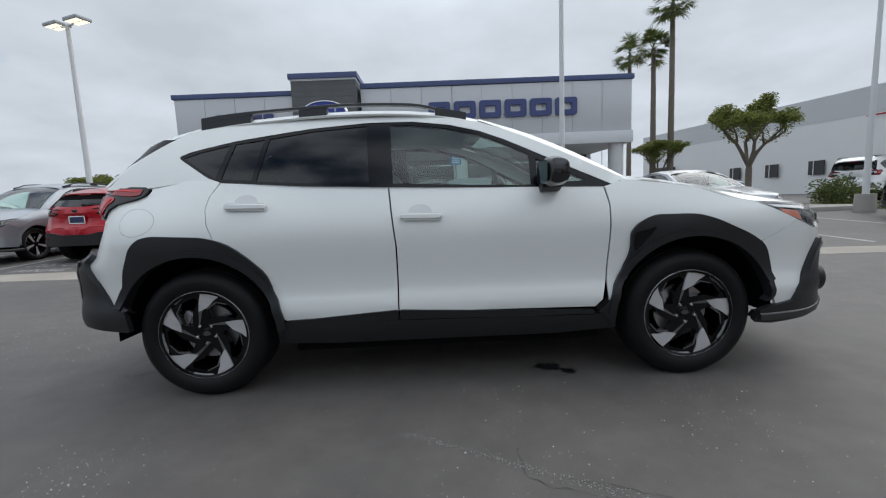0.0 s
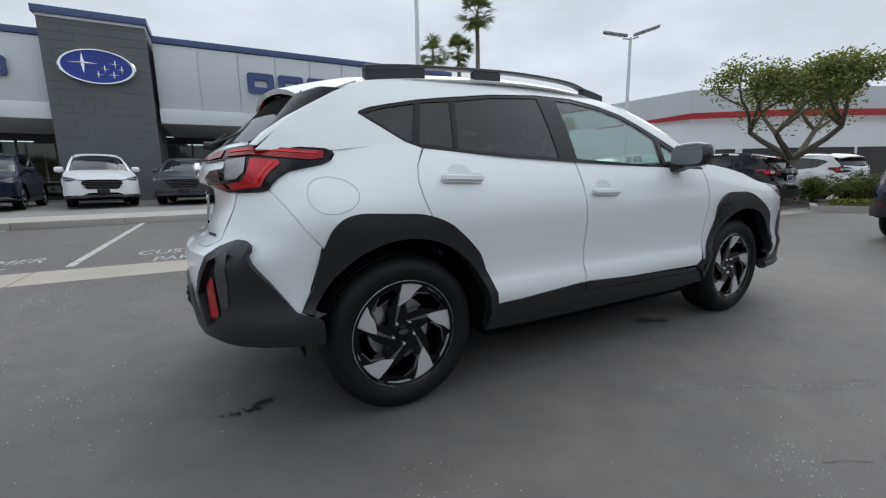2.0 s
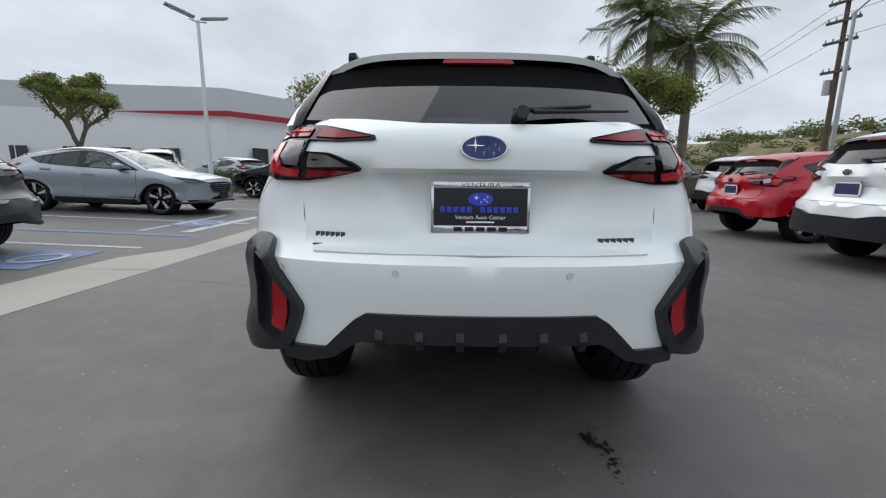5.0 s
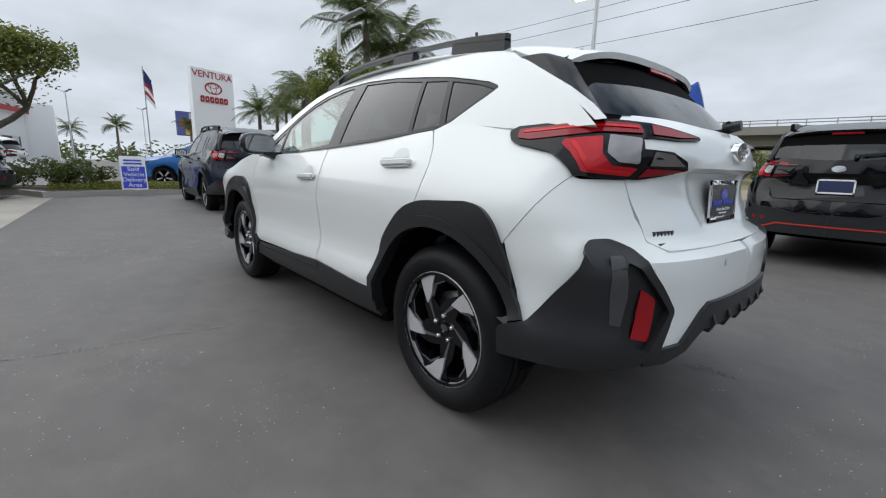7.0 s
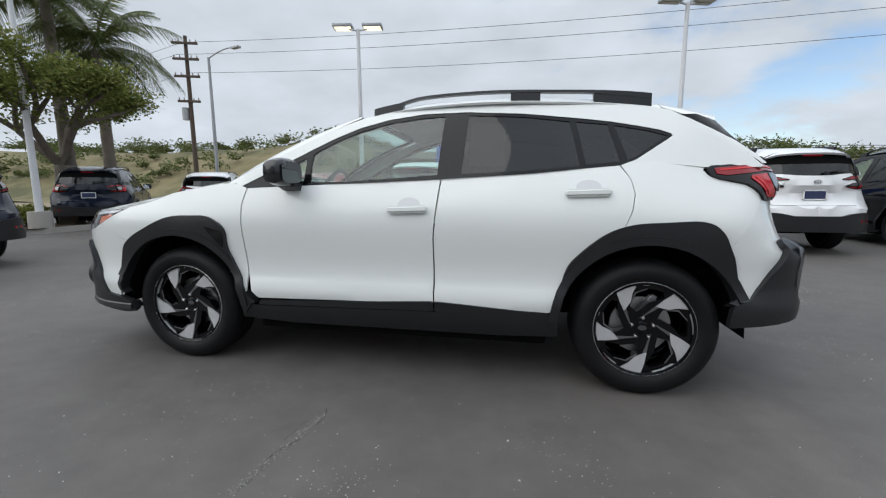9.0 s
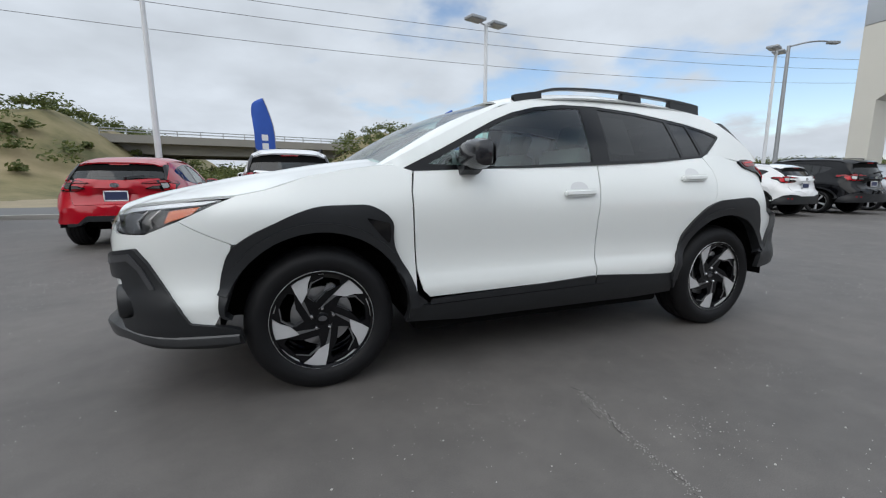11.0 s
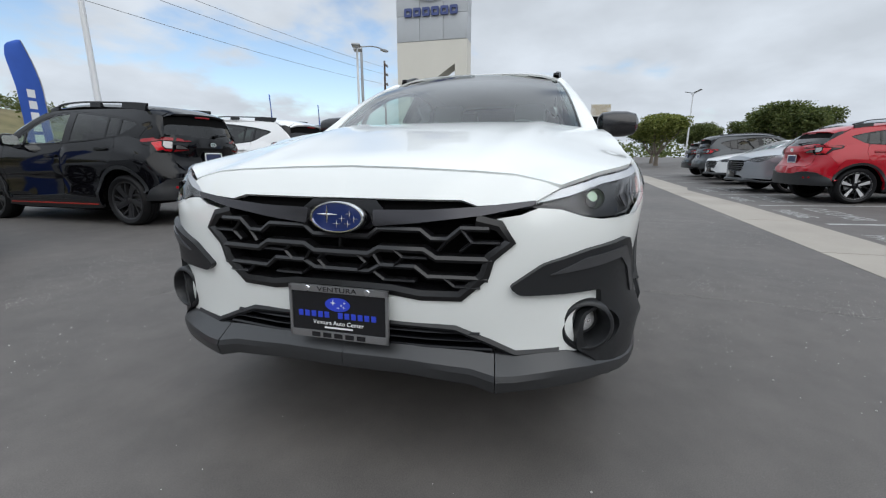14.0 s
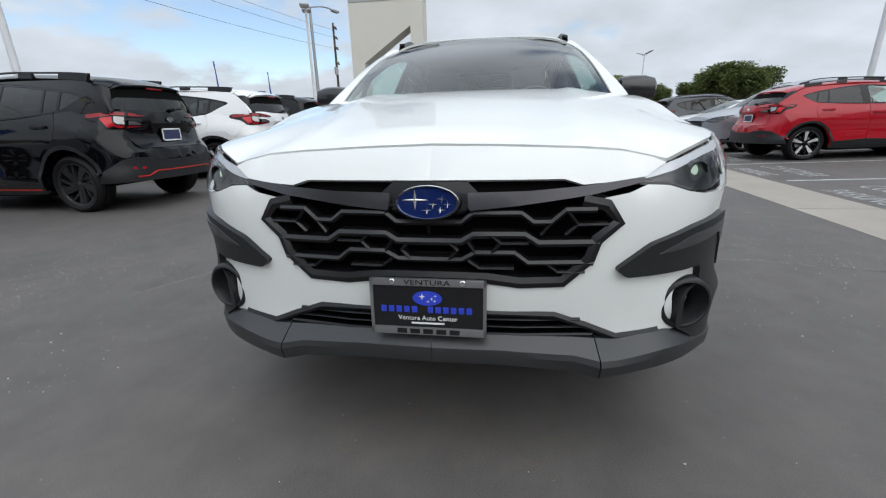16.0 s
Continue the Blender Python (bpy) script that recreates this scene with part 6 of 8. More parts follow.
block_letters(shop, -0.25, 5.28, 1.18, 0.92, 6, 0.19, FAC - 0.05, SIGN_BLUE)
block_letters(shop, -11.6, 5.25, 0.52, 0.72, 5, 0.11, FAC - 0.05, SIGN_BLUE)
emblem(shop, Matrix.Translation((-5.72, FAC - 0.54, 5.75)) @ pose(0, 0, 0, 90, 0, 0) @ Matrix.Diagonal((1, 1, 10, 1)), 1.26, 0.68, mat("sign_face_blue", (0.018, 0.045, 0.30), 0.45, vary=0.12, scale=0.8))

# ---- cars ----
RED = mat("red_paint", (0.37, 0.004, 0.014), 0.28, coat=0.7, spec=0.12, vary=0.03, scale=2)
NAVY = mat("navy_paint", (0.008, 0.012, 0.024), 0.22, coat=0.4, spec=0.08, vary=0.05)
BLACK = mat("black_paint", (0.003, 0.003, 0.004), 0.05, spec=0.30)
SILVERP = mat("silver_paint", (0.34, 0.36, 0.39), 0.3, 0.5, coat=0.55, spec=0.12, fine=0.04, bscale=800)
GREYP = mat("grey_paint", (0.075, 0.080, 0.085), 0.3, 0.4, coat=0.28, spec=0.08, fine=0.05, bscale=800)
OLIVE = mat("olive_paint", (0.10, 0.105, 0.07), 0.3, 0.3, coat=0.55, spec=0.12)
BLUEP = mat("bright_blue_paint", (0.02, 0.14, 0.42), 0.3, coat=0.55, spec=0.12, vary=0.04)
WHITE2 = mat("white_paint", (0.76, 0.765, 0.77), 0.3, coat=0.6, spec=0.3, vary=0.01)

car("pearl white compact crossover with black cladding on asphalt", PAINT_WHITE, Matrix.Translation((0, 0, RIDE)), hero=True, name="crossover_car")

SUV = dict(category="car", name="car")


def parked(x, y, heading, **k):
    """Centre between the axles; heading in degrees from +x, to the left."""
    z = lot_z(x, y) if y < KERB_Y else walk_top
    tilt = -1.4 * math.sin(radians(heading)) if 4.1 < y < KERB_Y else 0
    return Matrix.Translation((x, y, z)) @ pose(0, 0, 0, 0, 0, heading) @ pose(0, 0, 0, 0, tilt, 0)


car("red hatchback parked tail out on asphalt", RED, parked(3.95, -7.0, -90), belt=1.0, top=1.48, clad=False, rails=False, group="row of parked cars")
car("white wagon with black lower cladding and rails", WHITE2, parked(1.40, -6.83, -90), wheelbase=2.745, rear=1.10, front=0.98, belt=1.12, top=1.66, width=1.85, upright=0.35, group="row of parked cars")
car("black crossover with red-lined rails and black wheels", BLACK, parked(-1.95, -6.45, -90), belt=1.14, top=1.71, width=1.81, upright=0.62, rim="black", accent=mat("red_accent", (0.45, 0.03, 0.02), 0.4), group="row of parked cars")
car("white three-row SUV parked tail out on asphalt", WHITE2, parked(-5.2, -6.95, -90), wheelbase=2.89, rear=1.12, front=0.98, belt=1.18, top=1.80, width=1.93, upright=0.62, tyre=0.37, group="row of parked cars")
car("black off-road SUV with black wheels parked tail out", BLACK, parked(-8.1, -7.0, -90), belt=1.16, top=1.82, width=1.90, upright=0.7, rim="black", tyre=0.38, group="row of parked cars")
car("navy three-row SUV with empty white plate frame", NAVY, parked(8.85, -1.03, -2), wheelbase=2.89, rear=1.10, front=0.98, belt=1.18, top=1.80, width=1.93, upright=0.62, tyre=0.37, plated="black")
car("red crossover with black cladding parked nose in", RED, parked(-7.5, 7.7, 91), clad=True, group="customer parking cars")
car("silver three-row SUV parked nose out", SILVERP, parked(-10.1, 7.9, -89), wheelbase=2.89, rear=1.12, front=0.98, belt=1.15, top=1.78, width=1.93, upright=0.6, tyre=0.37, clad=False, group="customer parking cars")
car("dark grey saloon parked nose in at blue kerb", GREYP, parked(0.85, 7.15, 91), wheelbase=2.70, rear=1.0, front=0.93, belt=0.98, top=1.43, clad=False, rails=False, drop=0.25, group="customer parking cars")
car("silver saloon parked nose out in the bays", SILVERP, parked(6.4, 7.6, -90), wheelbase=2.70, rear=1.0, front=0.93, belt=0.98, top=1.43, clad=False, rails=False, drop=0.25, group="customer parking cars")
car("black electric crossover with black cladding", BLACK, parked(12.35, 5.5, 88), wheelbase=2.85, rear=0.95, front=0.9, belt=1.10, top=1.64, width=1.86)

# ---- display cars on the forecourt ----
for lab, pnt, x, hd, kw in (
    ("navy three-row SUV on the showroom forecourt", NAVY, -8.3, -84, dict(wheelbase=2.89, rear=1.12, belt=1.16, top=1.80, width=1.93, upright=0.6, tyre=0.37, clad=False)),
    ("white three-row SUV on the showroom forecourt", WHITE2, -5.6, -78, dict(wheelbase=2.89, rear=1.12, belt=1.16, top=1.80, width=1.93, upright=0.6, tyre=0.37, clad=False)),
    ("dark grey wagon on the showroom forecourt", GREYP, -2.9, -92, dict(wheelbase=2.745, rear=1.1, belt=1.12, top=1.67, width=1.85, upright=0.35)),
    ("dark grey crossover on the showroom forecourt", GREYP, -0.2, -92, dict()),
    ("dark green wagon on the showroom forecourt", OLIVE, 2.9, -95, dict(wheelbase=2.745, rear=1.1, belt=1.12, top=1.67, width=1.85, upright=0.35)),
):
    car(lab, pnt, Matrix.Translation((x, 16.3, apron_z(15.5))) @ pose(0, 0, 0, 0, 0, hd), group="showroom display cars", far=True, **kw)

# ---- more cars in the lot ----
for lab, pnt, x, y, hd, kw in (
    ("white electric saloon parked nose out", WHITE2, -13.4, 8.2, -88, dict(belt=1.0, top=1.46, clad=False, rails=False)),
    ("grey minivan parked nose in", GREYP, -16.2, 8.6, 90, dict(wheelbase=3.0, belt=1.10, top=1.76, width=1.95, upright=0.6, clad=False)),
    ("dark crossover parked nose in", BLACK, -19.0, 8.8, 90, dict(belt=1.1, top=1.62, upright=0.4)),
    ("white crossover parked nose out by the entrance", WHITE2, -12.6, -6.9, -90, dict()),
    ("black three-row SUV parked in the far row", BLACK, -15.6, -7.0, -92, dict(wheelbase=2.89, rear=1.1, belt=1.16, top=1.8, width=1.93, upright=0.6, tyre=0.37)),
    ("silver crossover parked in the far row", SILVERP, -18.6, -7.0, -90, dict(belt=1.1, top=1.66, upright=0.4)),
    ("white pickup-sized SUV parked in the far row", WHITE2, -23.5, -4.0, 8, dict(wheelbase=3.1, belt=1.2, top=1.85, width=1.98, upright=0.6, tyre=0.40)),
    ("olive crossover across the far lane", OLIVE, -44.0, 5.5, 178, dict(belt=1.12, top=1.70, upright=0.5)),
    ("white crossover in the far row", WHITE2, -47.5, 1.2, -60, dict()),
    ("dark SUV in the far row", BLACK, -49.0, -2.0, -50, dict(belt=1.15, top=1.75, upright=0.6)),
    ("grey SUV in the far row", GREYP, -50.5, -5.0, -50, dict(belt=1.15, top=1.75, upright=0.6)),
    ("white SUV in the far row", WHITE2, -52.0, -8.4, -50, dict(belt=1.15, top=1.75, upright=0.6)),
    ("bright blue off-road SUV behind the planting", BLUEP, 17.6, -1.9, 92, dict(belt=1.2, top=1.85, width=1.93, upright=0.7, tyre=0.39)),
    ("navy SUV parked under the tree", NAVY, 12.6, -8.2, -50, dict(wheelbase=2.89, rear=1.1, belt=1.16, top=1.8, width=1.93, upright=0.6, tyre=0.37)),
    ("white crossover seen past the bonnet", WHITE2, 9.6, -9.6, -60, dict(belt=1.1, top=1.66, upright=0.4)),
    ("white crossover by the red-banded building", WHITE2, 17.6, 5.2, 75, dict(belt=1.1, top=1.68, upright=0.4)),
    ("white van by the red-banded building", WHITE2, 19.5, 15.5, 30, dict(wheelbase=3.0, belt=1.2, top=1.9, width=1.95, upright=0.7, clad=False)),
    ("silver car by the red-banded building", SILVERP, 17.0, 10.5, 60, dict(belt=1.05, top=1.5, clad=False, rails=False)),
    ("silver car by the palms", SILVERP, 11.5, 17.5, 20, dict(belt=1.05, top=1.5, clad=False, rails=False)),
):
    car(lab, pnt, Matrix.Translation((x, y, lot_z(x, y))) @ pose(0, 0, 0, 0, 0, hd), group="lot cars", far=True, **kw)

# ---- lamp posts ----
POLE_WHITE = mat("white_painted_steel", (0.66, 0.67, 0.68), 0.45, vary=0.05, scale=4)
GALV = mat("galvanised_steel", (0.34, 0.35, 0.36), 0.5, 0.6, vary=0.12, scale=6)
LED = glow("led_diffuser", (1.0, 0.93, 0.70), 1.0)
LED_OFF = mat("led_glass", (0.45, 0.45, 0.44), 0.25)


def lamp_post(x, y, h, yaw, lit=False, z=0.0, arm=0.55, style="flood"):
    root = thing("lamp_post", "white steel car park lamp post with twin heads", "lamp post", Matrix.Translation((x, y, z)) @ pose(0, 0, 0, 0, 0, yaw), "car park lamp posts")
    part("pole", rod(bmesh.new(), (0, 0, 0.4), (0, 0, h), 0.085, 0.055, 16), POLE_WHITE, root)
    part("base", rod(bmesh.new(), (0, 0, -0.1), (0, 0, 0.55), 0.26, 0.24, 20), CONCRETE, root)
    for s in (1, -1):
        part("arm", rod(bmesh.new(), (0, 0, h - 0.05), (s * 0.28, 0, h + 0.0), 0.03), POLE_WHITE, root)
        if style == "flood":
            head = part("lamp_head", boxes((s * 0.16, s * 0.78, -0.22, 0.22, h + 0.02, h + 0.12), bevel=0.03), GALV, root)
            for k in (-1, 1):
                part("diffuser", boxes((s * 0.47 - 0.26, s * 0.47 + 0.26, k * 0.10 - 0.08, k * 0.10 + 0.08, h + 0.008, h + 0.018)), LED if lit else LED_OFF, head)
        else:
            tilt = Matrix.Translation((0, 0, h)) @ pose(0, 0, 0, 0, -14 * s, 0)
            bm = boxes((s * 0.12, s * 1.05, -0.13, 0.13, 0.02, 0.09), bevel=0.025)
            bmesh.ops.transform(bm, matrix=tilt, verts=bm.verts)
            head = part("lamp_head", bm, GALV, root)
            bm = boxes((s * 0.60 - 0.34, s * 0.60 + 0.34, -0.10, 0.10, 0.008, 0.018))
            bmesh.ops.transform(bm, matrix=tilt, verts=bm.verts)
            part("diffuser", bm, LED_OFF, head)
    return root


lamp_post(4.6, -10.2, 6.12, 10, True)
lamp_post(-5.15, -10.7, 6.3, 15)
lamp_post(-19.0, -10.1, 6.65, 20)
lamp_post(11.3, -5.3, 5.75, 25, style="slim")
lamp_post(3.93, 9.95, 9.0, 0, z=walk_top)
lamp_post(-10.9, 10.26, 6.4, -20, True, z=walk_top)
lamp_post(12.6, 9.0, 6.2, -45, style="slim", z=lot_z(12, 8))
for x, y, h in ((-46, 14, 7), (-40, 34, 7), (-60, -12, 7), (-38, -9.5, 6.5), (22, 52, 9), (60, 2, 8), (72, -6, 8)):
    lamp_post(x, y, h, 30, style="slim", z=lot_z(x, y) if y > 4 else 0)


def street_light(x, y, h, yaw):
    root = thing("street_light", "galvanised street light with a curved arm", "street light", Matrix.Translation((x, y, 0)) @ pose(0, 0, 0, 0, 0, yaw), "street lights")
    part("pole", rod(bmesh.new(), (0, 0, 0), (0, 0, h), 0.11, 0.07, 14), GALV, root)
    part("arm", tube([Vector((2.0 * u, 0, h - 0.05 + 0.30 * math.sin(u * math.pi * 0.6))) for u in np.linspace(0, 1, 8)], 0.035, 8), GALV, root)
    part("lamp_head", boxes((1.95, 2.5, -0.12, 0.12, h + 0.14, h + 0.26), bevel=0.04), GALV, root)


street_light(16.5, -18.0, 8.3, 165)
street_light(-20.6, -10.6, 7.2, 165)
street_light(-62, -9, 8.5, 170)

# ---- utility poles and wires ----
TIMBER = mat("weathered_timber_pole", (0.085, 0.062, 0.048), 0.9, vary=0.3, scale=5, fine=0.2, bscale=60)
WIRE = mat("cable", (0.12, 0.12, 0.125), 0.6)


def utility_pole(x, y, h, yaw, name_label):
    root = thing("utility_pole", name_label, "utility pole", Matrix.Translation((x, y, 0)) @ pose(0, 0, 0, 0, 0, yaw), "utility poles")
    part("pole", rod(bmesh.new(), (0, 0, -0.2), (0, 0, h), 0.17, 0.11, 12), TIMBER, root)
    for z, w in ((h - 0.5, 0.8), (h - 1.5, 0.8), (h - 2.6, 0.8), (h - 4.2, 0.7)):
        arm = part("crossarm", boxes((-w, w, 0.12, 0.24, z - 0.07, z + 0.07)), TIMBER, root)
        for k in (-1, -0.5, 0.5, 1):
            part("insulator", rod(bmesh.new(), (k * (w - 0.1), 0.18, z + 0.07), (k * (w - 0.1), 0.18, z + 0.24), 0.05, 0.03, 8), mat("porcelain", (0.22, 0.20, 0.19), 0.3), arm)
    part("transformer", rod(bmesh.new(), (0.35, 0, h - 5.4), (0.35, 0, h - 4.6), 0.22, None, 14), GALV, root)
    return root


utility_pole(21.6, -22.2, 11.2, 20, "tall timber utility pole with four crossarms")
utility_pole(-46, -19.5, 12.0, 10, "tall timber utility pole by the road")
for k, (z0, z1, dy) in enumerate(((10.7, 11.3, 0.0), (9.8, 10.4, 0.5), (8.9, 9.5, -0.4))):
    root = thing("overhead_wire", "thin dark overhead power line between poles", "power line", group="overhead wires")
    part("span", tube([Vector((21.6 + (-46 - 21.6) * u, -21.9 + dy + 2.4 * u, z0 + (z1 - z0) * u - 4 * 1.15 * u * (1 - u))) for u in np.linspace(0, 1, 25)], 0.014, 5), WIRE, root)
    part("span", tube([Vector((21.6 + 50 * u, -21.9 + dy - 12 * u, z0 - 1.2 * 4 * u * (1 - u) * 0.8)) for u in np.linspace(0, 1, 12)], 0.014, 5), WIRE, root)

# ---- plants ----
def leaf_mat(name, lo, hi):
    m = bpy.data.materials.new(name)
    m.use_nodes = True
    nt = m.node_tree
    b = nt.nodes["Principled BSDF"]
    g = nt.nodes.new("ShaderNodeNewGeometry")
    c = nt.nodes.new("ShaderNodeMix")
    c.data_type = "RGBA"
    c.inputs[6].default_value, c.inputs[7].default_value = (*lo, 1), (*hi, 1)
    nt.links.new(g.outputs["Random Per Island"], c.inputs[0])
    nt.links.new(c.outputs[2], b.inputs["Base Color"])
    b.inputs["Roughness"].default_value = 0.55
    b.inputs["Specular IOR Level"].default_value = 0.3
    tr = nt.nodes.new("ShaderNodeBsdfTranslucent")
    mx = nt.nodes.new("ShaderNodeMixShader")
    mx.inputs[0].default_value = 0.38
    nt.links.new(c.outputs[2], tr.inputs[0])
    nt.links.new(b.outputs[0], mx.inputs[1])
    nt.links.new(tr.outputs[0], mx.inputs[2])
    nt.links.new(mx.outputs[0], nt.nodes["Material Output"].inputs[0])
    return m


LEAF = leaf_mat("leaf_green", (0.085, 0.125, 0.026), (0.27, 0.28, 0.075))
LEAF_DARK = leaf_mat("leaf_dark", (0.050, 0.078, 0.022), (0.145, 0.165, 0.050))
LEAF_PALM = leaf_mat("palm_leaf", (0.050, 0.078, 0.020), (0.15, 0.17, 0.055))
LEAF_YELLOW = leaf_mat("groundcover_leaf", (0.09, 0.12, 0.025), (0.24, 0.24, 0.05))
BARK = mat("grey_bark", (0.15, 0.125, 0.10), 0.9, vary=0.3, scale=7, bump=0.5, bscale=45)
PALM_BARK = mat("palm_bark", (0.16, 0.135, 0.11), 0.95, vary=0.35, scale=5, bump=0.7, bscale=30)


def leaves_into(verts, faces, c, n, spread, size, rng, flat=0.7):
    for _ in range(n):
        g = [min(max(rng.gauss(0, 1), -1.5), 1.5) * spread for _k in range(3)]
        p = c + Vector((g[0], g[1], g[2] * flat))
        a = Vector((rng.uniform(-1, 1), rng.uniform(-1, 1), rng.uniform(-0.6, 0.6))).normalized() * size * rng.uniform(0.6, 1.3)
        b = a.cross(Vector((rng.uniform(-1, 1), rng.uniform(-1, 1), rng.uniform(-1, 1)))).normalized() * size * 0.42
        k = len(verts)
        verts += [p - a, p + b, p + a, p - b]
        faces.append((k, k + 1, k + 2, k + 3))


def quick(name, verts, faces, material, parent, kind=""):
    me = bpy.data.meshes.new(name)
    me.from_pydata([tuple(v) for v in verts], [], faces)
    return part(name, me, material, parent, kind=kind)


def tree(label, x, y, h, spread, seed, z=0.0, trunk=0.32, leaf=LEAF, clear=0.35, lean=(0, 0), dens=1.0, size=0.085, fluff=0.05):
    rng = random.Random(seed)
    root = thing("tree", label, "tree", Matrix.Translation((x, y, z)), "trees")
    bm = bmesh.new()
    tips = []

    def limb(a, d, length, r, depth):
        n = 3
        p = a.copy()
        for i in range(n):
            d = (d + Vector((rng.uniform(-0.22, 0.22), rng.uniform(-0.22, 0.22), rng.uniform(-0.05, 0.14)))).normalized()
            q = p + d * (length / n)
            rod(bm, p, q, r * (1 - 0.25 * i / n), r * (1 - 0.25 * (i + 1) / n), 7, False)
            p = q
            if depth >= 2:
                tips.append((p.copy(), depth))
        if depth < 4:
            for k in range(3 if depth < 2 else 2):
                ang = rng.uniform(0, 2 * math.pi)
                out = Vector((math.cos(ang), math.sin(ang), rng.uniform(0.05, 0.55))).normalized()
                limb(p, (d * 0.55 + out * 0.75).normalized(), length * rng.uniform(0.58, 0.8), r * 0.62, depth + 1)
        else:
            tips.append((p.copy(), depth + 1))

    r0 = trunk * 0.5
    base = Vector((0, 0, -0.05))
    top = Vector((lean[0], lean[1], h * clear))
    rod(bm, base, base.lerp(top, 0.5), r0 * 1.25, r0, 10, False)
    rod(bm, base.lerp(top, 0.5), top, r0, r0 * 0.9, 10, False)
    for k in range(4):
        ang = 2 * math.pi * k / 4 + rng.uniform(-0.4, 0.4)
        limb(top, Vector((math.cos(ang) * spread / h * 1.6, math.sin(ang) * spread / h * 1.6, 0.9)).normalized(), h * 0.26, r0 * 0.62, 1)
    part("trunk", bm, BARK, root)
    verts, faces = [], []
    for p, dep in tips:
        p = Vector((p.x, p.y, min(p.z, h * 0.98)))
        leaves_into(verts, faces, p, int((62 if dep > 3 else 14) * dens), 0.07 + 0.72 * fluff * spread, size * 0.72, rng, 0.62 + 3 * max(0, fluff - 0.05))
    quick("crown", verts, faces, leaf, root)
    return root


def bush(label, x, y, rx, ry, h, seed, z=0.0, leaf=LEAF_DARK, n=2600, size=0.06):
    rng = random.Random(seed)
    root = thing("bush", label, "bush", Matrix.Translation((x, y, z)), "bushes")
    verts, faces = [], []
    lumps = [(rng.uniform(-0.7, 0.7) * rx, rng.uniform(-0.7, 0.7) * ry, rng.uniform(0.35, 0.75) * h, rng.uniform(0.25, 0.45)) for _ in range(14)]
    for _ in range(n):
        cx, cy, cz, r = rng.choice(lumps)
        d = Vector((rng.gauss(0, 1), rng.gauss(0, 1), rng.gauss(0, 1))).normalized() * rng.uniform(0.6, 1.05)
        leaves_into(verts, faces, Vector((cx + d.x * r * rx, cy + d.y * r * ry, max(0.03, cz + d.z * r * h))), 1, 0.02, size, rng)
    quick("foliage", verts, faces, leaf, root)
    bm = bmesh.new()
    for k in range(7):
        rod(bm, (rng.uniform(-0.2, 0.2) * rx, rng.uniform(-0.2, 0.2) * ry, -0.03), (rng.uniform(-0.6, 0.6) * rx, rng.uniform(-0.6, 0.6) * ry, h * 0.7), 0.02, 0.008, 5, False)
    part("stems", bm, BARK, root)
    return root


def frond(verts, faces, base, ang, lift, length, rng, fan=False):
    """A feather or fan leaf of many leaflets."""
    out = Vector((math.cos(ang), math.sin(ang), 0))
    side = Vector((-out.y, out.x, 0))
    p = base.copy()
    d = (out * math.cos(lift) + Vector((0, 0, math.sin(lift)))).normalized()
    if fan:
        stem = base + d * length * 0.55
        k = len(verts)
        verts += [base + side * 0.02, base - side * 0.02, stem - side * 0.015, stem + side * 0.015]
        faces.append((k, k + 1, k + 2, k + 3))
        for i in range(13):
            a = radians(-78 + 13 * i)
            e = (d * math.cos(a) + side * math.sin(a)).normalized()
            tip = stem + e * length * 0.5 * rng.uniform(0.85, 1.1) - Vector((0, 0, length * 0.12 * rng.uniform(0.4, 1.4)))
            w = e.cross(d.cross(side)).normalized() * 0.045
            k = len(verts)
            verts += [stem, stem.lerp(tip, 0.5) + w, tip, stem.lerp(tip, 0.5) - w]
            faces.append((k, k + 1, k + 2, k + 3))
        return
    n = 15
    for i in range(n):
        d = (d - Vector((0, 0, 0.085 + 0.055 * i / n))).normalized()
        q = p + d * (length / n)
        k = len(verts)
        verts += [p + side * 0.025, p - side * 0.025, q - side * 0.018, q + side * 0.018]
        faces.append((k, k + 1, k + 2, k + 3))
        if i > 1:
            ll = length * 0.24 * math.sin(math.pi * min(1, (i + 1.5) / (n + 1))) + 0.12
            for s in (1, -1):
                for j in (0, 0.34, 0.67):
                    b = p.lerp(q, j)
                    tip = b + (side * s * 0.85 + d * 0.5).normalized() * ll - Vector((0, 0, ll * rng.uniform(0.25, 0.7)))
                    w = d * 0.022
                    k = len(verts)
                    verts += [b - w, b + w, tip]
                    faces.append((k, k + 1, k + 2))
        p = q


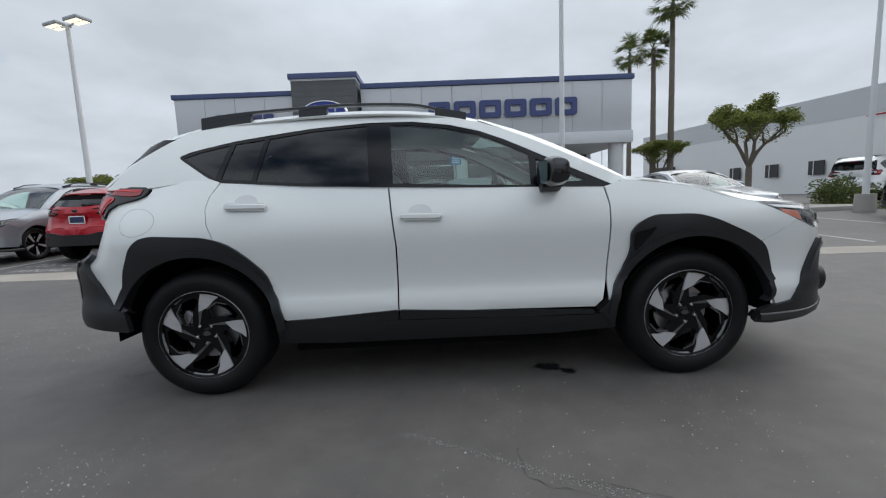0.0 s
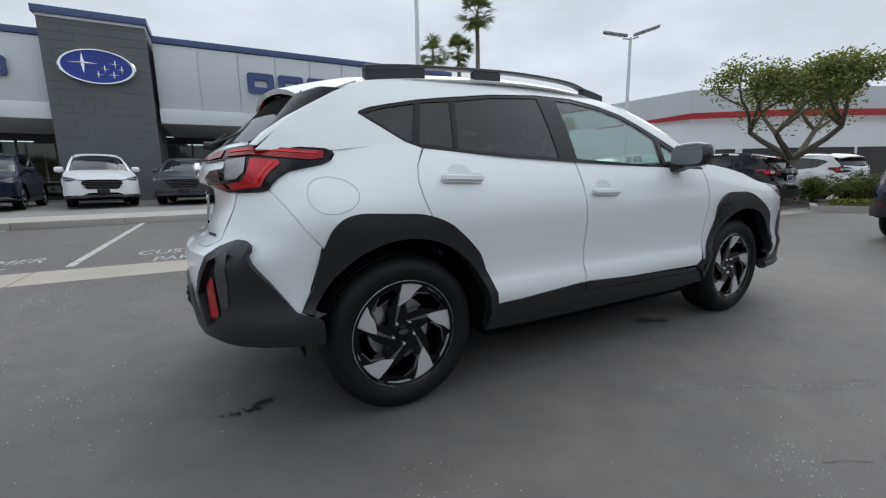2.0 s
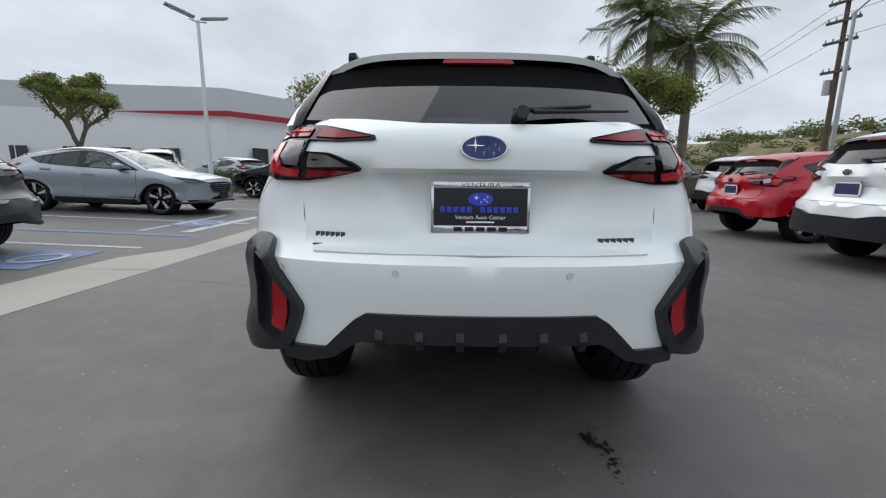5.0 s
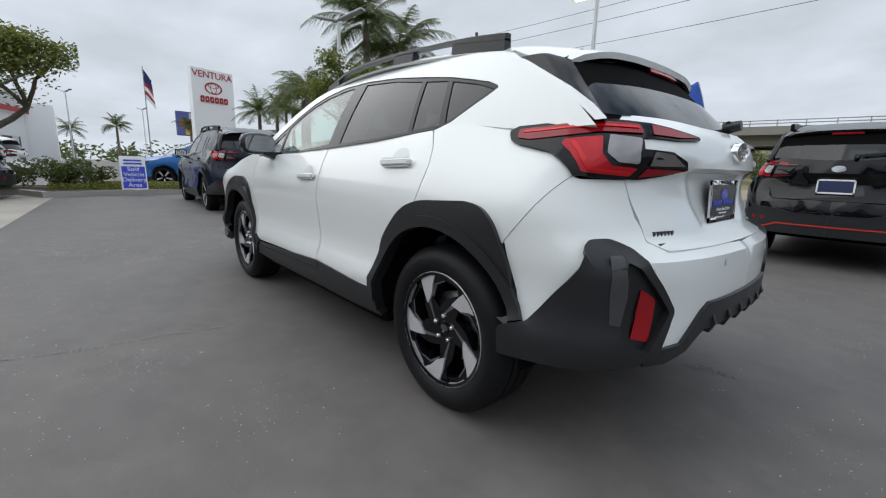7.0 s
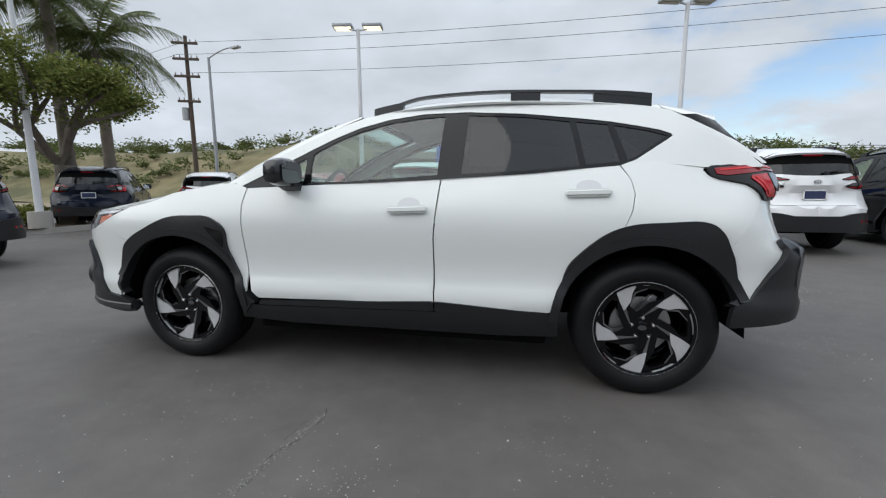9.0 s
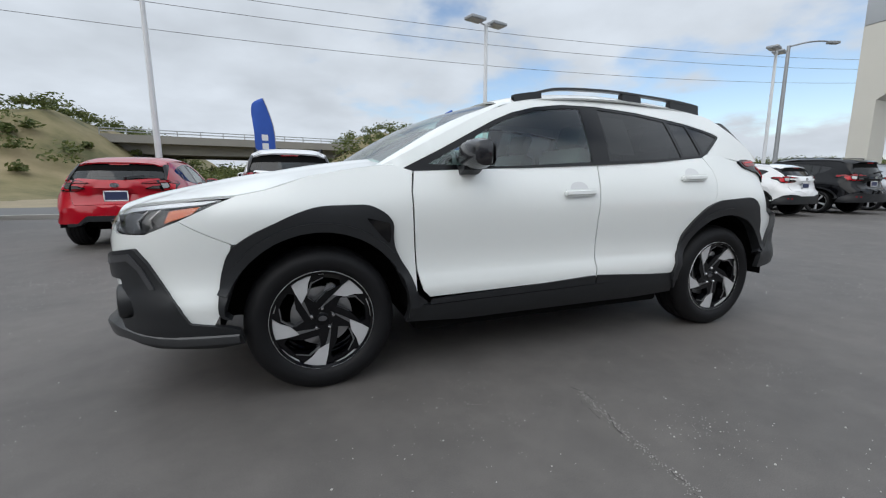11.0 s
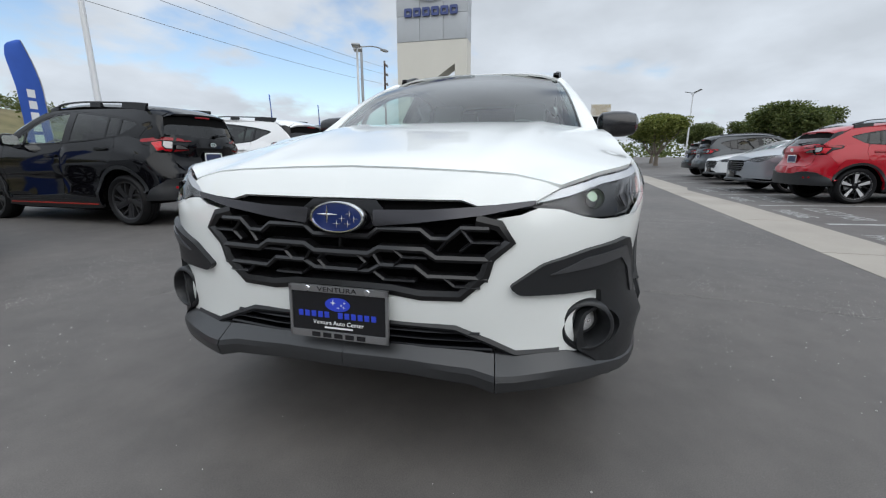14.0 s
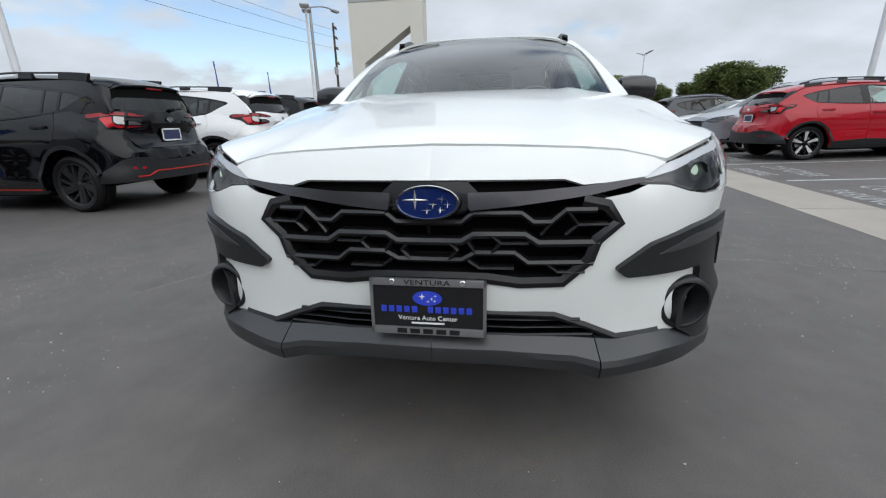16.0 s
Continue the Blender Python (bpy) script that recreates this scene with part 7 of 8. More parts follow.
def palm(label, x, y, h, seed, z=0.0, fan=False, r=0.2, n=34, length=2.2, skirt=True):
    rng = random.Random(seed)
    root = thing("palm_tree", label, "palm tree", Matrix.Translation((x, y, z)), "palms")
    bm = bmesh.new()
    rings = []
    sway = rng.uniform(-0.02, 0.02)
    steps = 26
    for i in range(steps + 1):
        u = i / steps
        rr = r * (1.25 - 0.45 * u + 0.35 * max(0, 0.08 - u) * 8) * (1 + 0.05 * (i % 2))
        c = Vector((sway * h * u * u, sway * h * u * 0.5, h * u))
        rings.append([c + Vector((rr * math.cos(a), rr * math.sin(a), 0)) for a in np.linspace(0, 2 * math.pi, 12, endpoint=False)])
    loft(bm, rings)
    part("trunk", bm, PALM_BARK, root)
    top = Vector((sway * h, sway * h * 0.5, h))
    verts, faces = [], []
    for i in range(n):
        frond(verts, faces, top + Vector((0, 0, rng.uniform(-0.1, 0.25))), rng.uniform(0, 2 * math.pi), radians(rng.uniform(-55, 80) if fan else rng.uniform(10, 80)), length * rng.uniform(0.8, 1.1), rng, fan)
    quick("crown", verts, faces, LEAF_PALM, root)
    if fan and skirt:
        verts, faces = [], []
        for i in range(26):
            frond(verts, faces, top - Vector((0, 0, rng.uniform(0.1, 0.9))), rng.uniform(0, 2 * math.pi), radians(rng.uniform(-85, -50)), length * 0.8, rng, True)
        quick("dead_skirt", verts, faces, mat("dry_palm_leaf", (0.14, 0.105, 0.065), 0.9, vary=0.3), root)
    return root


def soil(nm, label, outline, z, h=0.15):
    """A planted island with its kerb."""
    root = thing(nm, label, "planting bed", kind="structure")
    bm = bmesh.new()
    lo = [bm.verts.new((p[0], p[1], z - 0.2)) for p in outline]
    hi = [bm.verts.new((p[0], p[1], z + h)) for p in outline]
    c = Vector((sum(p[0] for p in outline) / len(outline), sum(p[1] for p in outline) / len(outline)))
    inn = [bm.verts.new((*(Vector(p[:2]) + (c - Vector(p[:2])).normalized() * 0.16), z + h)) for p in outline]
    n = len(outline)
    for i in range(n):
        j = (i + 1) % n
        bm.faces.new((lo[i], lo[j], hi[j], hi[i]))
        bm.faces.new((hi[i], hi[j], inn[j], inn[i]))
    part("kerb", bm, CONCRETE, root, smooth=30)
    bm = bmesh.new()
    bm.faces.new([bm.verts.new((*(Vector(p[:2]) + (c - Vector(p[:2])).normalized() * 0.15), z + h - 0.02)) for p in outline])
    part("earth", bm, mat("dark_earth", (0.09, 0.07, 0.05), 0.95, vary=0.3, scale=3, bump=0.5, bscale=30), root)
    return root


def cover(label, x0, x1, y0, y1, z, n, seed, leaf=LEAF_YELLOW, h=0.16):
    rng = random.Random(seed)
    verts, faces = [], []
    for _ in range(n):
        p = Vector((rng.uniform(x0, x1), rng.uniform(y0, y1), z + rng.uniform(0.0, h)))
        leaves_into(verts, faces, p, 1, 0.01, 0.05, rng)
    ob = quick("groundcover", verts, faces, leaf, None)
    return tagged(ob, label, "groundcover", kind="stuff")


IS = [(12.15, 2.65), (12.75, 0.6), (12.5, -0.4), (12.0, -1.6), (11.9, -3.0), (11.6, -4.2), (10.9, -5.2), (10.9, -6.4), (12.2, -7.0), (15.5, -6.0), (16.0, 0.0), (16.0, 8.5), (15.6, 13.5), (13.6, 13.5), (13.6, 9.5), (13.55, 3.2)]
soil("planted_island", "kerbed planting bed between the car park lanes", IS, 0.0)
cover("low yellow-green groundcover on the kerbed bed", 13.0, 15.5, -1.8, 2.6, 0.14, 5200, 3)
cover("low yellow-green groundcover on the kerbed bed", 13.8, 15.6, 8.0, 13.2, 0.14, 3800, 4)
bush("dark green rounded shrub on the bed", 14.4, 1.9, 0.95, 1.0, 0.85, 11, 0.13)
bush("dark green rounded shrub on the bed", 14.8, 3.6, 0.8, 0.8, 0.8, 12, 0.13)
bush("clipped dark shrub on the bed", 14.6, 11.8, 1.2, 1.1, 1.05, 13, 0.13, n=3200)
bush("clipped dark shrub on the bed", 15.2, 9.6, 1.1, 1.0, 1.0, 14, 0.13, n=3200)
tree("spreading broadleaf tree with an open crown", 13.9, 3.9, 5.6, 4.8, 21, 0.1, 0.30, clear=0.24, dens=0.95, size=0.085, fluff=0.052)
tree("round-crowned broadleaf tree behind shrubs", 13.1, 14.3, 4.5, 1.9, 29, 0.2, 0.26, clear=0.36, dens=1.6, size=0.075, fluff=0.05, leaf=LEAF)
tree("dense broadleaf tree with a forked trunk", 11.9, -6.4, 4.9, 2.7, 33, 0.1, 0.36, clear=0.34, dens=1.6, leaf=LEAF, size=0.085, fluff=0.085)
palm("feather palm with arching fronds", 14.0, -9.6, 5.9, 5, length=2.9, r=0.17, n=40)
palm("feather palm with arching fronds", 13.2, -7.6, 6.6, 6, length=2.6, r=0.16, n=34)
palm("tall fan palm with a rough trunk", 13.95, 21.7, 11.2, 7, 0.3, True, 0.15, 44, 1.5, False)
palm("tall fan palm with a rough trunk", 15.3, 26.3, 10.3, 8, 0.3, True, 0.17, 44, 1.4, False)
palm("leaning fan palm beside the showroom", 18.4, 36.6, 13.2, 9, 0.3, True, 0.19, 44, 1.8, False)
tree("small street tree by the palms", 13.4, 22.0, 3.6, 1.4, 41, 0.3, 0.2, clear=0.4)

for i, (x, y) in enumerate(((12.7, -2.2), (12.9, -3.3), (12.7, -4.5), (12.4, -5.5), (13.9, -2.8), (13.9, -4.4))):
    bush("mounded yellow-green groundcover shrub on the bed", x, y, 0.85, 0.85, 0.55, 130 + i, 0.12, LEAF_YELLOW, 2600, 0.05)
car("silver SUV parked beyond the planting", SILVERP, Matrix.Translation((19.6, -6.4, 0)) @ pose(0, 0, 0, 0, 0, 100), belt=1.12, top=1.7, upright=0.5, clad=False, group="lot cars")

# ---- flags and signs ----
FLAG_BLUE = mat("flag_blue_cloth", (0.030, 0.095, 0.42), 0.8, vary=0.15, scale=3)


def feather_flag(x, y, yaw, seed, top=3.58):
    rng = random.Random(seed)
    root = thing("feather_flag", "blue feather banner flag with white bars on a pole", "flag", Matrix.Translation((x, y, 0)) @ pose(0, 0, 0, 0, 0, yaw), "feather flags")
    wide = smooth_table([(0.25, 0.50), (1.0, 0.56), (1.8, 0.60), (2.6, 0.60), (3.1, 0.55), (3.4, 0.46), (3.6, 0.30), (3.72, 0.04)])
    bm = bmesh.new()
    rows = []
    for z in (0.25, 0.7, 1.1, 1.5, 1.9, 2.3, 2.6, 2.85, 3.05, 3.2, 3.33, 3.44, 3.53, 3.6, 3.66, 3.70, 3.72):
        w = wide(z)
        bend = 0.02 * z + 0.22 * max(0, z - 2.6) ** 1.6
        rows.append([Vector((bend + w * u, 0.05 * math.sin(2.2 * z + 3 * u) * u, z * top / 3.72)) for u in np.linspace(0, 1, 7)])
    loft(bm, rows, closed=False)
    cloth = part("cloth", bm, FLAG_BLUE, root)
    for i in range(6):
        z0 = 1.05 + 0.27 * i
        bm = bmesh.new()
        rows = []
        for z in (z0, z0 + 0.19):
            bend = 0.02 * z + 0.22 * max(0, z - 2.6) ** 1.6
            rows.append([Vector((bend + 0.6 * u, 0.05 * math.sin(2.2 * z + 3 * u) * u + d, z * top / 3.72)) for u in (0.34, 0.50, 0.66) for d in (0.0,)])
        for d in (-0.006, 0.006):
            loft(bm, [[p + Vector((0, d, 0)) for p in r] for r in rows], closed=False)
        part("print_bar", bm, PRINT_WHITE, cloth)
    bm = bmesh.new()
    pts = [Vector((0.02 * z + 0.22 * max(0, z - 2.6) ** 1.6, 0, z * top / 3.72)) for z in (0, 1.3, 2.6, 2.85, 3.05, 3.25, 3.45, 3.6, 3.72)]
    for a, b in zip(pts, pts[1:]):
        rod(bm, a, b, 0.014, 0.012, 8)
    part("pole", bm, GALV, root)
    part("base", boxes((-0.25, 0.25, -0.25, 0.25, 0.0, 0.03)), DARK_VOID, root)


feather_flag(1.7, -11.6, 12, 1)
feather_flag(-4.6, -11.6, 5, 2)
feather_flag(-13.5, -11.8, 38, 3)
feather_flag(-17.5, -11.8, 34, 4)

# A-board
ab = thing("a_board_sign", "blue and white folding pavement sign on the bed", "sign", Matrix.Translation((12.9, 0.66, 0.13)) @ pose(0, 0, 0, 0, 0, -90))
for s in (1, -1):
    bm = boxes((-0.31, 0.31, -0.012, 0.012, 0.0, 1.0), bevel=0.004)
    bmesh.ops.transform(bm, matrix=Matrix.Translation((0, s * -0.16, 0)) @ pose(0, 0, 0, s * -9, 0, 0), verts=bm.verts)
    part("board", bm, PRINT_WHITE, ab)
face = Matrix.Translation((0, -0.177, 0)) @ pose(0, 0, 0, -9, 0, 0) @ pose(0, 0, 0, 90, 0, 0)
bm = bmesh.new()
box(bm, -0.28, 0.28, 0.06, 0.70, 0.0, 0.002)
bmesh.ops.transform(bm, matrix=face, verts=bm.verts)
part("blue_panel", bm, PLATE_BLUE, ab)
for i, w in enumerate(("Sold", "Vehicle", "Delivery", "Area")):
    words(w, 0.17, 0.001, PRINT_WHITE, ab, "sign_text", face @ Matrix.Translation((0, 0.62 - 0.155 * i, 0.005)))
for i in range(2):
    bm = bmesh.new()
    box(bm, -0.22, 0.22, 0.76 + 0.09 * i, 0.81 + 0.09 * i, 0.0, 0.002)
    bmesh.ops.transform(bm, matrix=face, verts=bm.verts)
    part("print_bar", bm, PLATE_BLUE, ab)

# disabled parking sign
ds = thing("parking_sign", "blue disabled parking sign on a grey post", "sign", Matrix.Translation((0.62, KERB_Y + 0.25, walk_top)) @ pose(0, 0, 0, 0, 0, 4))
part("post", rod(bmesh.new(), (0, 0, 0), (0, 0, 2.65), 0.03, None, 10), GALV, ds)
SIGNB = mat("parking_sign_blue", (0.015, 0.16, 0.48), 0.4)
part("plate", boxes((-0.16, 0.16, -0.045, -0.035, 2.03, 2.66), bevel=0.006), SIGNB, ds)
part("small_plate", boxes((-0.16, 0.16, -0.045, -0.035, 1.78, 2.01), bevel=0.006), SIGNB, ds)
up = pose(0, 0, 0, 90, 0, 0)
words("PARKING", 0.075, 0.001, PRINT_WHITE, ds, "sign_text", Matrix.Translation((0, -0.047, 2.20)) @ up)
words("ONLY", 0.075, 0.001, PRINT_WHITE, ds, "sign_text", Matrix.Translation((0, -0.047, 2.10)) @ up)
bm = bmesh.new()
mm = Matrix.Translation((0.0, -0.047, 2.42)) @ up
revolve(bm, [(0.075, 0.0), (0.095, 0.0)], 24, mm @ Matrix.Translation((-0.01, -0.05, 0)))
for a, b in (((-0.03, 0.12), (-0.02, 0.0)), ((-0.02, 0.0), (0.06, 0.0)), ((0.06, 0.0), (0.10, -0.10)), ((-0.03, 0.06), (0.05, 0.06))):
    rod(bm, mm @ Vector((*a, 0)), mm @ Vector((*b, 0)), 0.011, None, 6)
part("wheelchair_symbol", bm, PRINT_WHITE, ds)
for i in range(3):
    part("print_bar", boxes((-0.12, 0.12, -0.048, -0.046, 1.83 + 0.06 * i, 1.855 + 0.06 * i)), PRINT_WHITE, ds)


def extruded(outline, y0, y1, holes=(), axis="y"):
    """An outline in x and z pushed through from y0 to y1."""
    vs, fs = sheet(outline, holes, 50)
    bm = bmesh.new()
    at = [bm.verts.new((v[0], y0, v[1])) for v in vs]
    for f in fs:
        bm.faces.new([at[i] for i in f])
    r = bmesh.ops.extrude_face_region(bm, geom=bm.faces[:])
    bmesh.ops.translate(bm, vec=(0, y1 - y0, 0), verts=[g for g in r["geom"] if isinstance(g, bmesh.types.BMVert)])
    bmesh.ops.recalc_face_normals(bm, faces=bm.faces[:])
    return bm


# pylon with a slanted opening: local x runs to the south, its face looks along -y
CREAM = mat("cream_render", (0.60, 0.58, 0.52), 0.7, vary=0.05, scale=0.6)
GREYPANEL = mat("pylon_grey_panel", (0.40, 0.42, 0.44), 0.5, vary=0.04)
py = thing("sign_pylon", "tall cream sign pylon with grey panels and slanted opening", "sign pylon", Matrix.Translation((-24.7, -5.15, 0)) @ pose(0, 0, 0, 0, 0, 90) @ Matrix.Diagonal((-1, 1, 1, 1)))
part("frame", extruded([(0, 0), (0, 8.3), (4.75, 8.3), (4.75, 0), (3.9, 0), (3.9, 4.8), (0.8, 6.85), (0.8, 0)], 0.0, 1.3), CREAM, py)
for r in range(3):
    for c in range(3):
        part("panel", boxes((0.01 + c * 1.583, 1.573 + c * 1.583, -0.03, 1.33, 8.31 + r * 1.55, 9.84 + r * 1.55), bevel=0.01), GREYPANEL, py)
block_letters(py, 0.62, 9.75, 0.50, 0.52, 6, 0.11, -0.04, SIGN_BLUE)
emblem(py, Matrix.Translation((2.37, -0.10, 11.3)) @ pose(0, 0, 0, 90, 0, 0) @ Matrix.Diagonal((1, 1, 8, 1)), 1.25, 0.70)

kp = thing("sign_pylon", "distant white sign pylon with slanted foot", "sign pylon", Matrix.Translation((-70, -1.0, 0)) @ pose(0, 0, 0, 0, 0, 90) @ Matrix.Diagonal((-1, 1, 1, 1)))
part("frame", extruded([(0, 0), (0, 10.9), (4.3, 10.9), (4.3, 0), (3.6, 0), (3.6, 4.2), (0.7, 5.6), (0.7, 0)], 0.0, 1.0), PRINT_WHITE, kp)
block_letters(kp, 0.8, 9.5, 0.45, 0.7, 5, 0.1, -0.03, mat("sign_black", (0.03, 0.03, 0.03), 0.5))
block_letters(kp, 0.6, 7.6, 0.9, 0.9, 3, 0.12, -0.03, mat("sign_silver", (0.45, 0.46, 0.47), 0.4))
vc = thing("sign_pylon", "distant auto centre sign board with dark screen", "sign pylon", Matrix.Translation((-80, 8.5, 0)) @ pose(0, 0, 0, 0, 0, 90) @ Matrix.Diagonal((-1, 1, 1, 1)))
part("board", boxes((-1.7, 1.7, 0, 0.8, 0.0, 10.2)), mat("sign_stone", (0.55, 0.53, 0.48), 0.7), vc)
part("screen", boxes((-1.5, 1.5, -0.05, 0, 6.6, 8.1)), DARK_VOID, vc)
for i, w in enumerate(("VENTURA", "AUTO", "CENTER")):
    words(w, 0.75, 0.01, mat("sign_ochre", (0.35, 0.25, 0.10), 0.6), vc, "sign_text", Matrix.Translation((0, -0.03, 9.75 - 0.55 * i)) @ pose(0, 0, 0, 90, 0, 0) @ Matrix.Diagonal((-1, 1, 1, 1)))
tp = thing("sign_pylon", "tall white dealer sign with red emblem and bars", "sign pylon", Matrix.Translation((60, -12.6, 0)) @ pose(0, 0, 0, 0, 0, -74))
part("board", boxes((-2.7, 2.7, 0, 0.8, 0.0, 12.6)), PRINT_WHITE, tp)
SIGN_RED = mat("sign_red", (0.36, 0.012, 0.02), 0.5)
words("VENTURA", 1.15, 0.02, SIGN_RED, tp, "sign_text", Matrix.Translation((0, -0.03, 11.9)) @ pose(0, 0, 0, 90, 0, 0))
block_letters(tp, -1.75, 8.55, 0.45, 0.75, 6, 0.16, -0.02, SIGN_RED)
bm = bmesh.new()
for rx, rz in ((1.15, 0.75), (0.42, 0.70), (0.75, 0.30)):
    loft(bm, [[Vector((rx * k * math.cos(a), -0.04, 10.35 + rz * k * math.sin(a) + (0.3 if rx == 0.75 else 0))) for a in np.linspace(0, 2 * math.pi, 28, endpoint=False)] for k in (1.0, 0.82)])
part("red_emblem", bm, SIGN_RED, tp)
bb = thing("billboard", "colourful advertising billboard on posts", "billboard", Matrix.Translation((120, -22, 0)) @ pose(0, 0, 0, 0, 0, -78))
part("board", boxes((-4.5, 4.5, 0, 0.5, 7.2, 13.0)), mat("billboard_blue", (0.08, 0.10, 0.32), 0.5), bb)
for i, (col, z0) in enumerate((((0.5, 0.06, 0.05), 9.6), ((0.65, 0.35, 0.06), 7.4), ((0.55, 0.5, 0.52), 11.3))):
    part("print_bar", boxes((-3.6 + i, 3.2, -0.06, 0, z0, z0 + 1.4)), mat(f"billboard_print_{'abc'[i]}", col, 0.6), bb)
part("post", boxes((-0.4, 0.4, 0.1, 0.5, 0, 7.3)), GALV, bb)

# national flag on a far pole
fp = thing("flag_pole", "tall flag pole with a hanging striped flag", "flag pole", Matrix.Translation((78, -7.2, 0)) @ pose(0, 0, 0, 0, 0, -70))
part("pole", rod(bmesh.new(), (0, 0, 0), (0, 0, 15.0), 0.10, 0.06, 10), GALV, fp)
for i in range(7):
    bm = bmesh.new()
    rows = [[Vector((u * 1.9 * (0.55 + 0.03 * i), 0.1 * math.sin(4 * u + i), 14.6 - (i + k) * 0.62 - 1.5 * u ** 1.5)) for u in np.linspace(0, 1, 6)] for k in (0, 0.97)]
    loft(bm, rows, closed=False)
    part("stripe", bm, (SIGN_RED if i % 2 else PRINT_WHITE) if i > 2 else mat("flag_navy", (0.02, 0.03, 0.12), 0.8), fp)

# ---- lettering and marks on the ground ----
gt = thing("painted_lettering", "worn white painted words on the asphalt bay", "road marking", kind="structure")
for x0 in (-2.35, -5.0, -7.6, -10.2):
    for w, y0, sz, kx in (("CUSTOMER", 5.05, 0.50, 0.62), ("PARKING", 4.45, 0.42, 0.62)):
        yy = y0 - 0.06 * (x0 + 2.35)
        words(w, sz, 0.0, MARKING, gt, "painted_word", Matrix.Translation((x0, yy, lot_z(x0, yy) + 0.006)) @ pose(0, 0, 0, 1.4, 0, -3) @ Matrix.Diagonal((kx, 1.0, 1, 1)))
bl = thing("disabled_bay_marks", "worn blue and white disabled bay paint on asphalt", "road marking", kind="structure")
for x0, y0, x1, y1, m_ in ((-1.12, 4.1, -0.55, 9.7, BLUE_WORN), (3.05, 4.0, 3.20, 9.6, BLUE_WORN), (3.4, 4.3, 5.9, 4.5, MARKING), (3.4, 5.1, 5.9, 5.2, MARKING)):
    bm = bmesh.new()
    wd = 0.16 if m_ is BLUE_WORN else 0.0
    if wd:
        vs = [(x0 - wd / 2, y0), (x0 + wd / 2, y0), (x1 + wd / 2, y1), (x1 - wd / 2, y1)]
    else:
        vs = [(x0, y0), (x1, y0 - 0.1), (x1, y1 - 0.1), (x0, y1)]
    bm.faces.new([bm.verts.new((a, b, lot_z(a, b) + 0.006)) for a, b in vs])
    part("painted_line", bm, m_, bl, smooth=0)
for x0, y0 in ((4.6, 4.75), (1.2, 4.75)):
    bm = bmesh.new()
    bm.faces.new([bm.verts.new((x0 + a, y0 + b, lot_z(x0, y0 + b) + 0.0055)) for a, b in ((-0.5, -0.38), (0.5, -0.38), (0.5, 0.5), (-0.5, 0.5))])
    part("painted_square", bm, BLUE_WORN, bl, smooth=0)
    bm = bmesh.new()
    revolve(bm, [(0.2, 0.0), (0.27, 0.0)], 20, Matrix.Translation((x0, y0 - 0.05, lot_z(x0, y0) + 0.011)))
    part("painted_ring", bm, MARKING, bl, smooth=0)

CRACK = mat("crack_shadow", (0.040, 0.038, 0.036), 0.95)
TAR = mat("oil_stain", (0.012, 0.012, 0.013), 0.45, vary=0.3, scale=30)


def crack(points, seed, w=0.006):
    rng = random.Random(seed)
    bm = bmesh.new()
    pts = []
    for (a, b), (c, d) in zip(points, points[1:]):
        n = max(2, int(math.hypot(c - a, d - b) / 0.035))
        for i in range(n):
            u = i / n
            pts.append(Vector((a + (c - a) * u + rng.gauss(0, 0.009), b + (d - b) * u + rng.gauss(0, 0.009), 0.0025)))
    prev = None
    for p, q in zip(pts, pts[1:]):
        d = (q - p).normalized()
        n = Vector((-d.y, d.x, 0)) * w * rng.uniform(0.1, 0.9) * 0.5
        row = (bm.verts.new(p + n), bm.verts.new(p - n))
        if prev and rng.random() > 0.22:
            bm.faces.new((prev[0], prev[1], row[1], row[0]))
        prev = row
    return tagged(part("crack", bm, CRACK, None, smooth=0), "thin dark crack in the asphalt", "crack", "asphalt cracks", "structure")


crack([(0.19, 1.25), (0.17, 1.40), (0.23, 1.62), (0.245, 1.75), (0.25, 2.0), (0.34, 2.30), (0.42, 2.7), (0.40, 3.1)], 1, 0.007)
crack([(0.24, 1.40), (0.24, 1.62)], 5, 0.005)
crack([(0.24, -1.45), (0.27, -1.64), (0.48, -1.75), (0.70, -1.85), (0.90, -1.93), (1.25, -2.15)], 2, 0.005)
crack([(0.38, -1.65), (0.62, -1.72), (1.0, -1.90)], 3, 0.003)
crack([(-0.20, -1.95), (0.1, -2.1), (0.35, -2.12)], 4, 0.004)


def worn_edge(points, seed):
    """Pale broken aggregate along a crack."""
    rng = random.Random(seed)
    verts, faces = [], []
    for (a, b), (c, d) in zip(points, points[1:]):
        for _ in range(int(math.hypot(c - a, d - b) * 420)):
            u = rng.random()
            p = Vector((a + (c - a) * u + rng.gauss(0, 0.014), b + (d - b) * u + rng.gauss(0, 0.014), 0.003))
            r = rng.uniform(0.0012, 0.0034)
            k = len(verts)
            verts += [p + Vector((r, 0, 0)), p + Vector((0, r, 0)), p - Vector((r, 0, 0)), p - Vector((0, r, 0)), p + Vector((0, 0, r * 0.7))]
            faces += [(k, k + 1, k + 4), (k + 1, k + 2, k + 4), (k + 2, k + 3, k + 4), (k + 3, k, k + 4)]
    return tagged(quick("crack_grit", verts, faces, mat("crack_aggregate", (0.34, 0.33, 0.31), 0.9), None), "pale broken aggregate along the asphalt crack", "grit", kind="stuff")


worn_edge([(0.17, 1.30), (0.23, 1.62), (0.26, 2.0), (0.36, 2.35), (0.42, 2.7)], 31)
worn_edge([(-0.22, -1.31), (0.41, -1.66), (1.26, -2.11)], 32)


